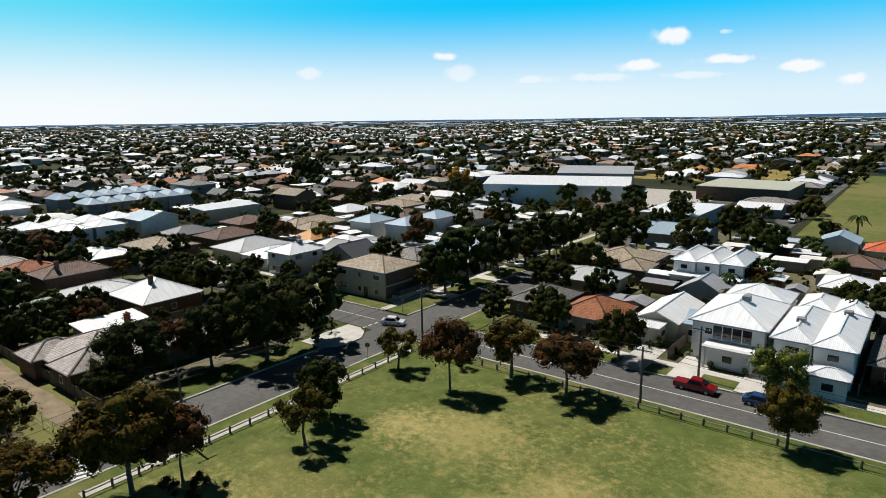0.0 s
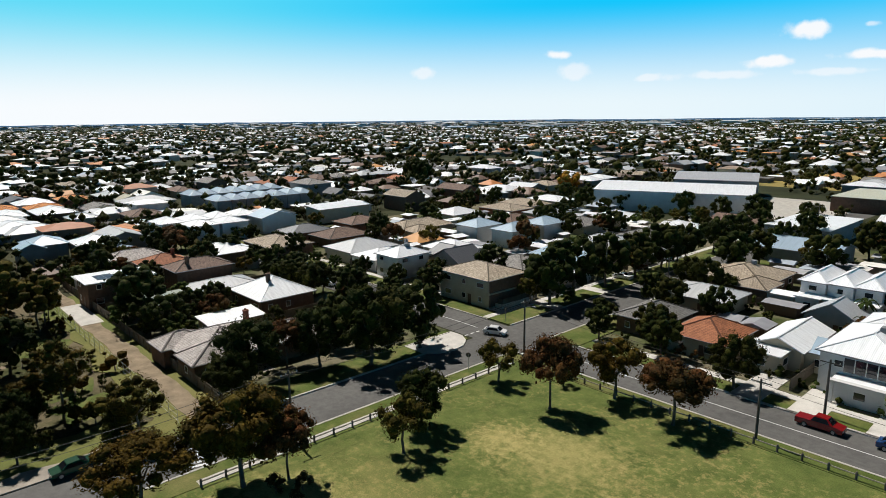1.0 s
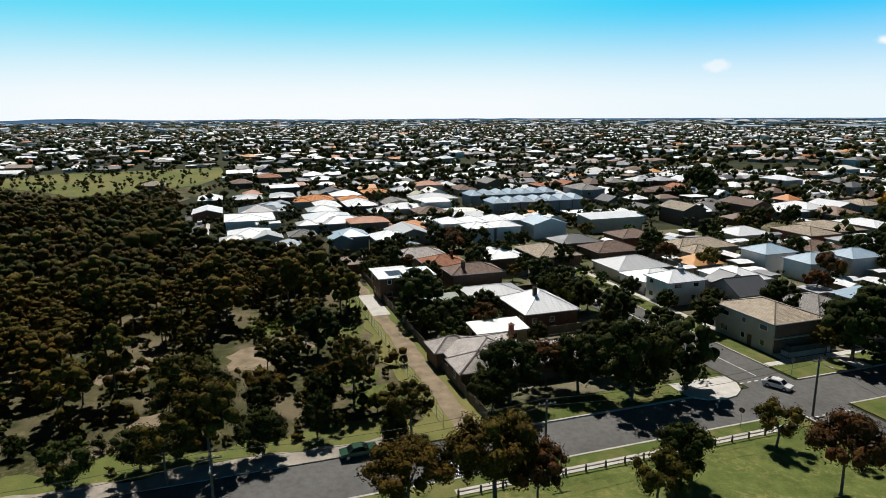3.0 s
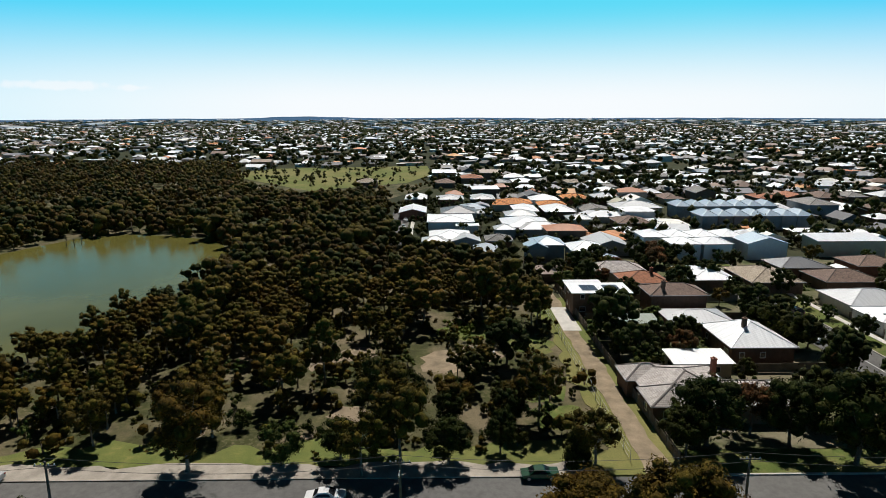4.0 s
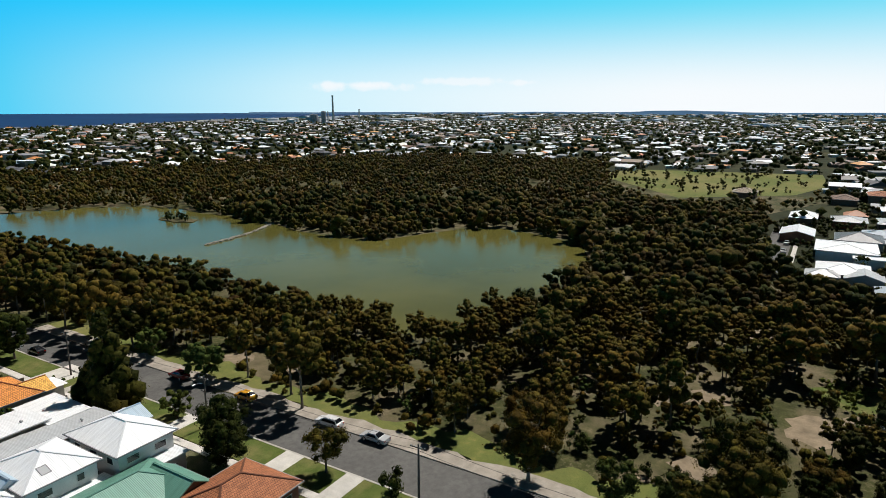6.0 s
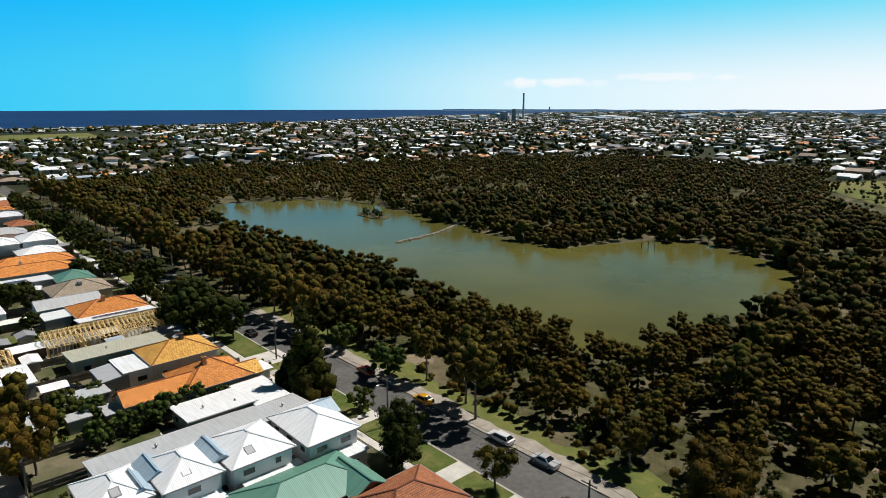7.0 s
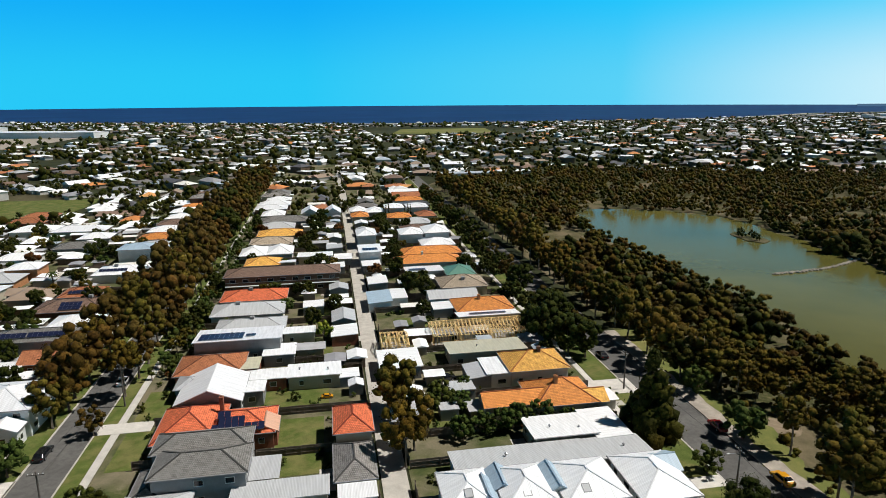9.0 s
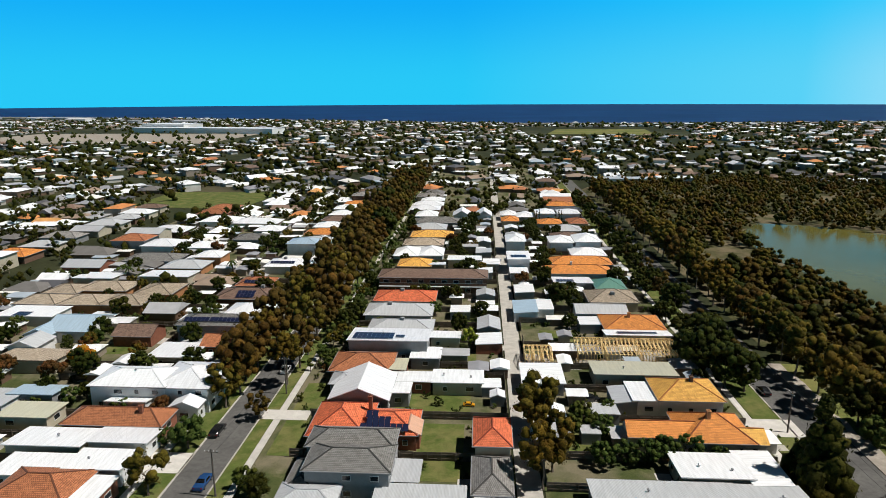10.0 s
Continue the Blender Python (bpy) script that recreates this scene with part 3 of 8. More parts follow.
def block(root, w, d, h, roof, rise, axis, roof_mat, wall_mat, ox=0, oy=0, over=0.45, storeys=1, sides="nesw", cap=True, rng=None, base=0.0, win=True):
    """One rectangular wing of a house: walls, roof, gutters and its windows."""
    bm = bmesh.new()
    box(bm, ox - w / 2, ox + w / 2, oy - d / 2, oy + d / 2, base, h - 0.02)
    if roof in ("gable", "mono"):
        run = w if axis == "x" else d
        cross = d if axis == "x" else w
        k = rise / (cross / 2 + over) if roof == "gable" else rise / (cross + 2 * over)
        for s in (-1, 1):
            e = s * (run / 2 - 0.06)
            if roof == "gable":
                tri = [(-cross / 2, h - 0.02), (cross / 2, h - 0.02), (0, h - 0.1 + k * (cross / 2 + over))]
            else:
                tri = [(-cross / 2, h - 0.02), (cross / 2, h - 0.02), (cross / 2, h + k * (cross + over) - 0.1), (-cross / 2, h + k * over - 0.1)]
            for t in (-0.05, 0.05):
                pts = [(e + t, y, z) if axis == "x" else (-y, e + t, z) for y, z in tri]
                bm.faces.new([bm.verts.new((p[0] + ox, p[1] + oy, p[2])) for p in pts])
        if roof == "mono":
            y = cross / 2 - 0.01
            z = h + k * (cross + over) - 0.1
            pts = [(-run / 2, y, h - 0.02), (run / 2, y, h - 0.02), (run / 2, y, z), (-run / 2, y, z)]
            if axis == "y":
                pts = [(-p[1], p[0], p[2]) for p in pts]
            bm.faces.new([bm.verts.new((p[0] + ox, p[1] + oy, p[2])) for p in pts])
    part("wall", bm, wall_mat, root)
    roof_parts(root, roof, w, d, h, rise, over, axis, roof_mat, cap, ox, oy)
    if not win:
        return
    rng = rng or random
    for side in sides:
        run = w if side in "ns" else d
        n = max(1, int(run / 3.6))
        for s in range(storeys):
            zz = base + 1.55 + s * 2.8
            if zz + 0.8 > h:
                continue
            for i in range(n):
                if rng.random() < 0.2:
                    continue
                p = (i + 0.5) / n * run - run / 2
                ww = rng.choice((1.0, 1.4, 1.8))
                x, y, t = {"s": (p, -d / 2, 0), "n": (p, d / 2, math.pi), "e": (w / 2, p, math.pi / 2), "w": (-w / 2, p, -math.pi / 2)}[side]
                window(root, ox + x, oy + y, zz, t, ww, 1.1 if s == 0 else 1.0)


def chimney(root, x, y, z0, z1, mat, size=0.7):
    bm = bmesh.new()
    box(bm, x - size / 2, x + size / 2, y - size / 2, y + size / 2, z0, z1)
    box(bm, x - size / 2 - 0.07, x + size / 2 + 0.07, y - size / 2 - 0.07, y + size / 2 + 0.07, z1, z1 + 0.12)
    for dx in (-0.14, 0.14):
        box(bm, x + dx - 0.08, x + dx + 0.08, y - 0.09, y + 0.09, z1 + 0.12, z1 + 0.35)
    part("chimney", bm, mat, root)


WORDS = {"tin_white": "white steel", "tin_grey": "grey steel", "tin_dark": "charcoal steel", "tin_blue": "pale blue steel", "tin_green": "green steel",
         "tin_sage": "grey-green steel", "tin_cream": "cream steel", "tin_pink": "salmon steel", "tile_grey": "grey tiled", "tile_pale": "lichen-grey tiled", "tile_dark": "dark grey tiled", "tile_brown": "brown tiled",
         "tile_tan": "weathered tan tiled", "tile_orange": "orange terracotta", "tile_yellow": "yellow terracotta", "tile_red": "bright red tiled", "tile_rust": "rust-coloured tiled",
         "wall_white": "white rendered", "wall_cream": "cream rendered", "wall_grey": "grey weatherboard", "wall_brick": "red brick", "wall_brown": "brown brick",
         "wall_orange": "orange brick"}


PLACED = []


def house(x, y, w, d, roof="hip", rmat="tin_white", wmat="wall_cream", h=3.0, rise=1.9, axis=None, storeys=1, turn=0.0, wings=(), chim=None,
          label="", name="house", category="house", over=0.45, sides="nesw", win=True, group="", z=0.12):
    """A house on its plot; wings: (dx, dy, w, d, h, roof, rise, axis)."""
    PLACED.append((x, y, w / 2, d / 2))
    win = win and math.hypot(x, y) < 168
    rng = random.Random(int(x * 13 + y * 7))
    axis = axis or ("x" if w >= d else "y")
    kind = "two-storey" if storeys > 1 else "single-storey"
    shape = {"hip": "hipped", "gable": "gabled", "mono": "skillion", "flat": "flat"}[roof]
    label = label or f"{kind} {WORDS[wmat]} {name} with {shape} {WORDS[rmat]} roof"
    root = thing(name, x, y, z, turn, label, category, group)
    block(root, w, d, h, roof, rise, axis, M[rmat], M[wmat], over=over, storeys=storeys, sides=sides, rng=rng, win=win)
    for dx, dy, w2, d2, h2, r2, rise2, ax2, *m2 in wings:
        block(root, w2, d2, h2, r2, rise2, ax2, M[m2[0] if m2 else rmat], M[wmat], dx, dy, over * 0.8, 2 if h2 > 5 else 1, sides, rng=rng, win=win)
    if win:
        bm = bmesh.new()
        box(bm, -0.46, 0.46, -0.06, 0.05, 0.0, 2.05)
        dr = part("door", bm, M["door"], root)
        dr.location = (w * 0.12, -d / 2, 0.05)
    if chim:
        chimney(root, chim[0], chim[1], h, h + rise + 0.9, M[chim[2] if len(chim) > 2 else "wall_brick"])
    return root


def shed(x, y, w, d, h=2.3, rmat="tin_grey", wmat="wall_grey", roof="gable", rise=0.7, label=""):
    return house(x, y, w, d, roof, rmat, wmat, h, rise, over=0.15, win=False, name="shed", category="shed",
                 label=label or f"small {WORDS[wmat]} backyard shed with {WORDS[rmat]} roof", group="backyard sheds")


# ---- trees ----
def ball(level):
    """Vertices and triangles of a rough ball: 8, 20 or 80 faces."""
    if level == 0:
        P = [(1, 0, 0), (0, 1, 0), (-1, 0, 0), (0, -1, 0), (0, 0, 1), (0, 0, -1)]
        return np.array(P, float), np.array([(p, (p + 1) % 4, 4) for p in range(4)] + [((p + 1) % 4, p, 5) for p in range(4)])
    bm = bmesh.new()
    bmesh.ops.create_icosphere(bm, subdivisions=level, radius=1.0)
    P = np.array([tuple(v.co) for v in bm.verts])
    T = np.array([[v.index for v in f.verts] for f in bm.faces])
    bm.free()
    return P, T


BALLS = [ball(k) for k in range(3)]


def leaves(rng, centres, radii, per, size, squash=1.0, core=0.8, level=1):
    """Clumps of foliage: an uneven dense heart with sprays of small leaves over it."""
    C, R = np.asarray(centres, float), np.asarray(radii, float)[:, None, None]
    m, flatten = len(C), np.array((1, 1, squash))
    n = rng.normal(size=(m, per, 3))
    n /= np.linalg.norm(n, axis=2)[..., None]
    p = C[:, None] + n * R * rng.uniform(0.78, 1.16, (m, per, 1)) * flatten
    nn = n + rng.normal(scale=0.3, size=(m, per, 3)) + (0, 0, 0.15)
    nn /= np.linalg.norm(nn, axis=2)[..., None]
    t = np.cross(nn, rng.normal(size=(m, per, 3)))
    t /= np.linalg.norm(t, axis=2)[..., None]
    b = np.cross(nn, t)
    s = size * rng.uniform(0.55, 1.4, (m, per, 1))
    V = np.stack([p - t * s, p + b * s * 0.75, p + t * s * 0.9 - b * s * 0.3], 2).reshape(-1, 3)
    F = np.arange(len(V)).reshape(-1, 3)
    K, T = BALLS[level]
    heart = C[:, None] + K[None] * flatten * R * core * rng.uniform(0.7, 1.2, (m, len(K), 1))
    F2 = (T[None] + (np.arange(m) * len(K))[:, None, None]).reshape(-1, 3) + len(V)
    return np.concatenate([V, heart.reshape(-1, 3)]), np.concatenate([F, F2]).tolist()


def mesh_of(name, V, Fc, mat):
    me = bpy.data.meshes.new(name)
    me.from_pydata([tuple(map(float, v)) for v in V], [], [tuple(map(int, f)) for f in Fc])
    for m in mat if isinstance(mat, list) else [mat]:
        me.materials.append(m)
    return me


def crown_points(rng, n, rx, rz, z0, shape="round"):
    C, R = [], []
    while len(C) < n:
        p = rng.uniform(-1, 1, 3)
        q = np.linalg.norm(p)
        if shape == "flat" and p[2] < -0.25:
            continue
        if 0.35 < q < 0.86:
            C.append((p[0] * rx, p[1] * rx, z0 + p[2] * rz))
            R.append(rng.uniform(0.19, 0.34) * rx * (40 / max(n, 40)) ** 0.4)
    return np.array(C), np.array(R)


FAR_KIND = {}


def tree_kind(*args, **opts):
    """A kind of tree in two finenesses: close to the flight and further off."""
    root = tree_build(*args, **opts)
    far = dict(opts)
    far["coarse"] = True
    FAR_KIND[root.name] = tree_build(*args, **far)
    return root


def drop_patterns():
    """Takes away the tree patterns once their copies stand."""
    for ob in [o for o in bpy.data.objects if not o.parent and o.location.z < -40]:
        for o in (*ob.children_recursive, ob):
            bpy.data.objects.remove(o)


def tree_build(seed, height, rx, rz, leaf, bark, clumps=26, per=44, size=0.28, name="tree", label="", shape="round", lean=0.0, trunk=0.16, category="tree", coarse=False):
    """A tapered trunk with limbs into the crown, and a crown of leaf clusters."""
    rng = np.random.default_rng(seed)
    z0 = height - rz
    C, R = crown_points(rng, clumps, rx, rz, z0, shape)
    if shape == "cone":
        C, R = [], []
        for i in range(clumps):
            t = rng.uniform(0, 1) ** 1.3
            a, rr = rng.uniform(0, 6.28), rx * (1 - t) ** 0.8 * rng.uniform(0.4, 0.9)
            C.append((rr * math.cos(a), rr * math.sin(a), 0.5 + t * (height - 0.8)))
            R.append(0.2 + rx * 0.42 * (1 - t * 0.7))
        C, R = np.array(C), np.array(R)
    C = C + np.outer((C[:, 2] / height) ** 1.5, (lean, lean * 0.6, 0))
    per, size = (int(per * 0.15), size * 0.95) if coarse else (int(per * 0.95), size * 0.68)
    V, Fc = leaves(rng, C, R, per, size, core=0.76 if coarse else 0.7)
    root = thing(name, 0, 0, -50, 0, label, category)
    bm = bmesh.new()
    fork = Vector((lean * 0.3, lean * 0.2, max(0.6, (z0 - rz * 0.55))))
    rod(bm, [(0, 0, -0.1), (0.05, -0.03, 0.35), tuple(fork * 0.55 + Vector((0.12, 0.08, 0))), tuple(fork)], [trunk * 1.5, trunk, trunk * 0.85, trunk * 0.7], 5 if coarse else 7)
    if shape != "cone":
        for i in rng.choice(len(C), min(4 if coarse else 7, len(C)), replace=False):
            e = Vector(C[i])
            mid = fork.lerp(e, 0.5) + Vector((0, 0, -0.15 * (e - fork).length * 0.5))
            rod(bm, [tuple(fork - Vector((0, 0, 0.2))), tuple(mid), tuple(e)], [trunk * 0.55, trunk * 0.33, trunk * 0.12], 3 if coarse else 5)
    else:
        rod(bm, [tuple(fork), (0, 0, height * 0.9)], [trunk * 0.7, trunk * 0.1], 5)
    part("trunk", bm, bark, root)
    me = mesh_of("crown", V, Fc, leaf)
    me.shade_smooth()
    placed("crown", me, root)
    return root


def plant(kind, x, y, scale=1.0, turn=None, label="", group="", tall=1.0):
    rng = random.Random(int(x * 91 + y * 57))
    t = rng.uniform(0, 360) if turn is None else turn
    if math.hypot(x, y) > 96:
        kind = FAR_KIND.get(kind.name, kind)
    ob = copy_thing(kind, Matrix.Translation((x, y, 0.1)) @ Matrix.Rotation(radians(t), 4, "Z"))
    ob.scale = (scale, scale, scale * tall * rng.uniform(0.94, 1.08))
    return tagged(ob, label, group=group)


def joined_trees(name, spots, seed, leaf, bark, label, clumps=5, per=13, size=0.75, stems=True, level=1, spread=0.7):
    """Far trees joined into one sheet of woodland; spots: rows of x, y, height, radius."""
    rng = np.random.default_rng(seed)
    C, R = [], []
    TV, TF = [], []
    for x, y, hgt, r in spots:
        k = rng.uniform(-1, 1, (clumps, 3))
        if clumps == 1:
            k *= 0
        C.append(np.stack([x + k[:, 0] * r * spread, y + k[:, 1] * r * spread, hgt - r * 0.85 + k[:, 2] * r * 0.68], 1))
        R.append(rng.uniform(0.55, 0.8, 2) * r if clumps == 2 else rng.uniform(0.3, 0.5, clumps) * r if clumps > 1 else np.array([r]))
        if not stems:
            continue
        b, tz = len(TV), hgt - r * 0.8
        TV += [(x - 0.16, y - 0.1, 0), (x + 0.16, y - 0.1, 0), (x, y + 0.18, 0), (x + 0.2 * k[0, 0], y + 0.2 * k[0, 1], tz)]
        TF += [(b, b + 1, b + 3), (b + 1, b + 2, b + 3), (b + 2, b, b + 3)]
    V, Fc = leaves(rng, np.concatenate(C), np.concatenate(R), per, size, 0.95, 0.86, level)
    nv = len(V)
    me = bpy.data.meshes.new(name)
    me.from_pydata(V.tolist() + TV, [], Fc + [tuple(nv + i for i in f) for f in TF])
    me.materials.append(leaf)
    me.materials.append(bark)
    me.polygons.foreach_set("material_index", [0] * len(Fc) + [1] * len(TF))
    me.shade_smooth()
    return tagged(new(name, me), label, "trees", kind="stuff")


# ---- ground, water, roads ----
SEA_LINE = [(-4130, -2480), (-1600, -1960), (-1217, -1710), (-821, -1570), (-400, -1540), (-102, -1545), (350, -1720), (1005, -1987), (1614, -2110), (4130, -2540)]


def sea_edge(x):
    for (x0, y0), (x1, y1) in zip(SEA_LINE, SEA_LINE[1:]):
        if x0 <= x <= x1:
            return y0 + (y1 - y0) * (x - x0) / (x1 - x0)
    return -2500


flat("ground", [(4950 * math.cos(a), 4950 * math.sin(a)) for a in np.linspace(0, 2 * math.pi, 160, endpoint=False)], 0.0, M["country"],
     "flat dry suburban ground reaching to the horizon")
flat("sea", SEA_LINE + [(4900 * math.sin(a), -4900 * math.cos(a)) for a in np.linspace(1.0, -1.0, 60)], 0.35, M["sea"],
     "dark blue calm bay stretching to the horizon", "sea")
flat("beach", [(x, y + 22) for x, y in SEA_LINE] + [(x, y - 6) for x, y in SEA_LINE[::-1]], 0.42, M["sand"], "narrow pale sandy shore along the bay", "beach")
LAKE = [(-223, -74), (-232, -95), (-236, -112), (-228, -126), (-210, -134), (-192, -141), (-187, -160), (-189, -180), (-197, -203), (-193, -215), (-200, -230),
        (-198, -250), (-202, -275), (-198, -290), (-183, -310), (-162, -322), (-143, -328), (-122, -300), (-118, -260), (-122, -225), (-120, -190), (-128, -165), (-123, -145),
        (-117, -120), (-117, -100), (-113, -84), (-113, -73), (-124, -65), (-150, -64), (-175, -61), (-200, -64)]


def inside(poly, x, y):
    hit = False
    for (x0, y0), (x1, y1) in zip(poly, poly[1:] + poly[:1]):
        if (y0 > y) != (y1 > y) and x < (x1 - x0) * (y - y0) / (y1 - y0) + x0:
            hit = not hit
    return hit


BUSH = [(-76, 27), (-76, -200), (-78, -330), (-60, -420), (-80, -460), (-200, -505), (-330, -450), (-424, -410), (-470, -400), (-545, -330), (-545, -165), (-500, -150), (-470, -150),
        (-366, -66), (-415, -14), (-400, 4), (-330, -24), (-250, -18), (-205, -10), (-188, 18), (-160, 25)]
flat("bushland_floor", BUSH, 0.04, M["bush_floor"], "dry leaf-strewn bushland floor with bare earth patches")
flat("lake", LAKE, 0.09, M["lake"], "still olive-brown lake reflecting the sky", "lake")
flat("reserve_lawn", [(130, -425), (205, -425), (205, -365), (135, -360)], 0.09, M["lawn"], "green reserve with trees among houses")
FAR_FIELD = [(-368, -70), (-470, -152), (-520, -128), (-545, -5), (-470, 0), (-412, -16)]
flat("sports_field", FAR_FIELD, 0.07, M["field"], "open green grass field beyond the bushland")
EAST_FIELD = [(-31, 205), (60, 205), (60, 420), (-34, 420)]
flat("paddock", EAST_FIELD, 0.07, M["field"], "dry fenced grass paddock beside the road")
flat("coast_field", [(-145, -1254), (-313, -1262), (-285, -1068), (-113, -1100)], 0.3, M["field"], "yellowed open field near the coast")
strip("park_lawn", -60.3, 120, -12, 70.5, 0.16, M["park"], "mown park lawn with dry yellow patches", thick=0.1)

RX0, RX1 = -72.6, -63.8          # the long road beside bushland and park
RY0, RY1 = 73.6, 82.4            # the cross road north of the park
strip("road", RX0, RX1, -700, 700, 0.05, M["asphalt"], "long straight grey asphalt suburban street", "road")
strip("road", RX1, 130, RY0, RY1, 0.05, M["asphalt"], "asphalt cross street beside the park", "road")
strip("road", -190, RX0, RY0, RY1, 0.05, M["asphalt"], "asphalt cross street running between houses", "road")
strip("road", 40.3, 47.5, -700, -30, 0.05, M["asphalt"], "tree-lined asphalt residential street", "road")
strip("road", -41.5, -34.5, 150, 420, 0.05, M["asphalt"], "pale asphalt road leading past a paddock", "road")

# verges, kerbs and footpaths
for name, x0, x1, y0, y1, mat, lab in (
        ("verge", -63.6, -60.4, -12, 73.0, "lawn", "green nature strip between road and park fence"),
        ("verge", -60.2, 130, 70.6, 73.4, "lawn", "green nature strip beside the cross street"),
        ("verge", -63.6, -58.2, -500, -40, "lawn", "green nature strip in front of the houses"),
        ("verge", -78.0, -72.9, 83.0, 220, "lawn", "green nature strip with footpath"),
        ("verge", -63.5, -58.0, 83.0, 220, "lawn", "green nature strip with footpath"),
        ("verge", -190, -78.0, 82.7, 87.0, "lawn", "green nature strip along the side street"),
        ("verge", -78.6, -73.0, 33, 72.6, "lawn", "patchy green nature strip under trees"),
        ("verge", -57.8, 130, 82.8, 86.2, "lawn", "green nature strip in front of white houses"),
        ("verge", 37.3, 40.0, -500, -40, "lawn", "green nature strip along the tree-lined street"),
        ("verge", 47.8, 52.4, -500, -40, "lawn", "green nature strip along the tree-lined street")):
    strip(name, x0, x1, y0, y1, 0.17, M[mat], lab, thick=0.1)
for name, x0, x1, y0, y1, mat, lab in (
        ("footpath", -58.0, -56.6, -500, -40, "pale_concrete", "pale concrete footpath before the houses"),
        ("footpath", -79.6, -78.1, 83.0, 220, "pale_concrete", "pale concrete footpath along garden fences"),
        ("footpath", -190, -79.7, 87.1, 88.5, "pale_concrete", "pale concrete footpath along garden fences"),
        ("footpath", -57.8, 130, 86.3, 88.0, "pale_concrete", "pale concrete footpath before white houses"),
        ("footpath", 35.8, 37.2, -500, -40, "pale_concrete", "pale concrete footpath under street trees"),
        ("footpath", 52.5, 54.0, -500, -40, "pale_concrete", "pale concrete footpath under street trees"),
        ("back_lane", -14.3, -10.1, -600, -62, "concrete", "narrow pale concrete back lane between fences")):
    strip(name, x0, x1, y0, y1, 0.19, M[mat], lab, "path", thick=0.14)


def ragged(name, along, lo, hi, wander, z, mat, label, seed, axis="y", step=2.2, thick=0.1, straight=False):
    """A strip of ground whose edges wander; one edge may stay straight."""
    rg = random.Random(seed)
    n = int((along[1] - along[0]) / step)
    near, far = [], []
    for i in range(n + 1):
        s = along[0] + (along[1] - along[0]) * i / n
        w = wander * (0.6 * math.sin(s * 0.23 + seed) + 0.5 * math.sin(s * 0.71 + seed * 2) + rg.uniform(-0.5, 0.5))
        v = wander * (0.6 * math.sin(s * 0.19 + seed * 3) + 0.5 * math.sin(s * 0.63) + rg.uniform(-0.5, 0.5)) * (0 if straight else 1)
        near.append((lo + w, s) if axis == "y" else (s, lo + w))
        far.append((hi + v, s) if axis == "y" else (s, hi + v))
    pts = far + near[::-1]
    return flat(name, pts if axis == "y" else pts[::-1], z, M[mat], label, "path" if mat != "field" else "grass", thick=thick)


ragged("verge", (-150, 24.5), -80.6, -74.6, 1.7, 0.15, "field", "dry grass verge at the bushland edge", 2)
ragged("gravel_edge", (-150, 20), -76.0, -72.65, 0.7, 0.19, "gravel", "pale gravel parking edge beside the road", 5, straight=True)
ragged("verge", (-150, -75), 23.6, 32.6, 0.9, 0.13, "field", "rough grass either side of the dirt track", 4, axis="x")
ragged("dirt_track", (-165, -73.2), 27.0, 30.2, 0.3, 0.17, "dirt", "dusty dirt track along the bushland edge", 3, axis="x")
ragged("verge", (20.2, 33), -77.5, -72.9, 0.3, 0.145, "field", "worn grass beside the mouth of the track", 6, straight=True, step=1.2)


def kerb(x0, x1, y0, y1, label="grey concrete kerb beside the road"):
    bm = bmesh.new()
    box(bm, x0, x1, y0, y1, 0.0, 0.21)
    return tagged(part("kerb", bm, M["concrete"]), label, "kerb", kind="structure")


kerb(-63.9, -63.6, -500, 73.0)
kerb(-63.6, 130, 73.4, 73.7)
kerb(-57.8, 130, 82.4, 82.8)
kerb(-190, -78, 82.4, 82.7)
kerb(-72.9, -72.6, 83, 220)
kerb(-63.8, -63.5, 83, 220)
kerb(40.0, 40.3, -500, -40)
kerb(47.5, 47.8, -500, -40)
kerb(-72.9, -72.6, 31, 68)


def dashes(x0, y0, x1, y1, on, off, wide, label):
    bm = bmesh.new()
    n = int(math.hypot(x1 - x0, y1 - y0) / (on + off))
    d = Vector((x1 - x0, y1 - y0, 0)).normalized()
    for i in range(n):
        a = Vector((x0, y0, 0.06)) + d * i * (on + off)
        beam(bm, a, a + d * on, wide, 0.012)
    return tagged(part("road_marking", bm, M["line"]), label, "road marking", kind="structure")


dashes(-74.5, RY0 - 0.2, -74.5, RY1, 0.7, 0.7, 0.25, "white dashed give-way line across the side street")
dashes(-62.2, RY0 - 0.2, -62.2, RY1, 0.7, 0.7, 0.25, "white dashed give-way line across the cross street")
strip("road_marking", -58, 20, 77.9, 78.05, 0.065, M["line"], "worn white centre line on the cross street", "road marking")
strip("road_marking", -120, -76, 77.9, 78.05, 0.065, M["line"], "worn white centre line on the side street", "road marking")



# ---- house plots ----
strip("yards", -56.5, -14.7, -600, -45, 0.12, M["yard"], "mixed garden ground with grass and bare earth", thick=0.1)
strip("yards", -9.7, 35.7, -600, -45, 0.12, M["yard"], "mixed garden ground with grass and bare earth", thick=0.1)
strip("yards", 54.1, 155, -360, -45, 0.12, M["yard"], "mixed garden ground with grass and bare earth", thick=0.1)
strip("yards", -190, -78.8, 31.1, 73.0, 0.12, M["yard"], "shady garden ground behind houses", thick=0.1)
strip("yards", -190, -79.8, 88.6, 210, 0.12, M["yard"], "garden ground between suburban houses", thick=0.1)
strip("yards", -57.8, 40, 88.1, 200, 0.12, M["yard"], "garden ground between suburban houses", thick=0.1)
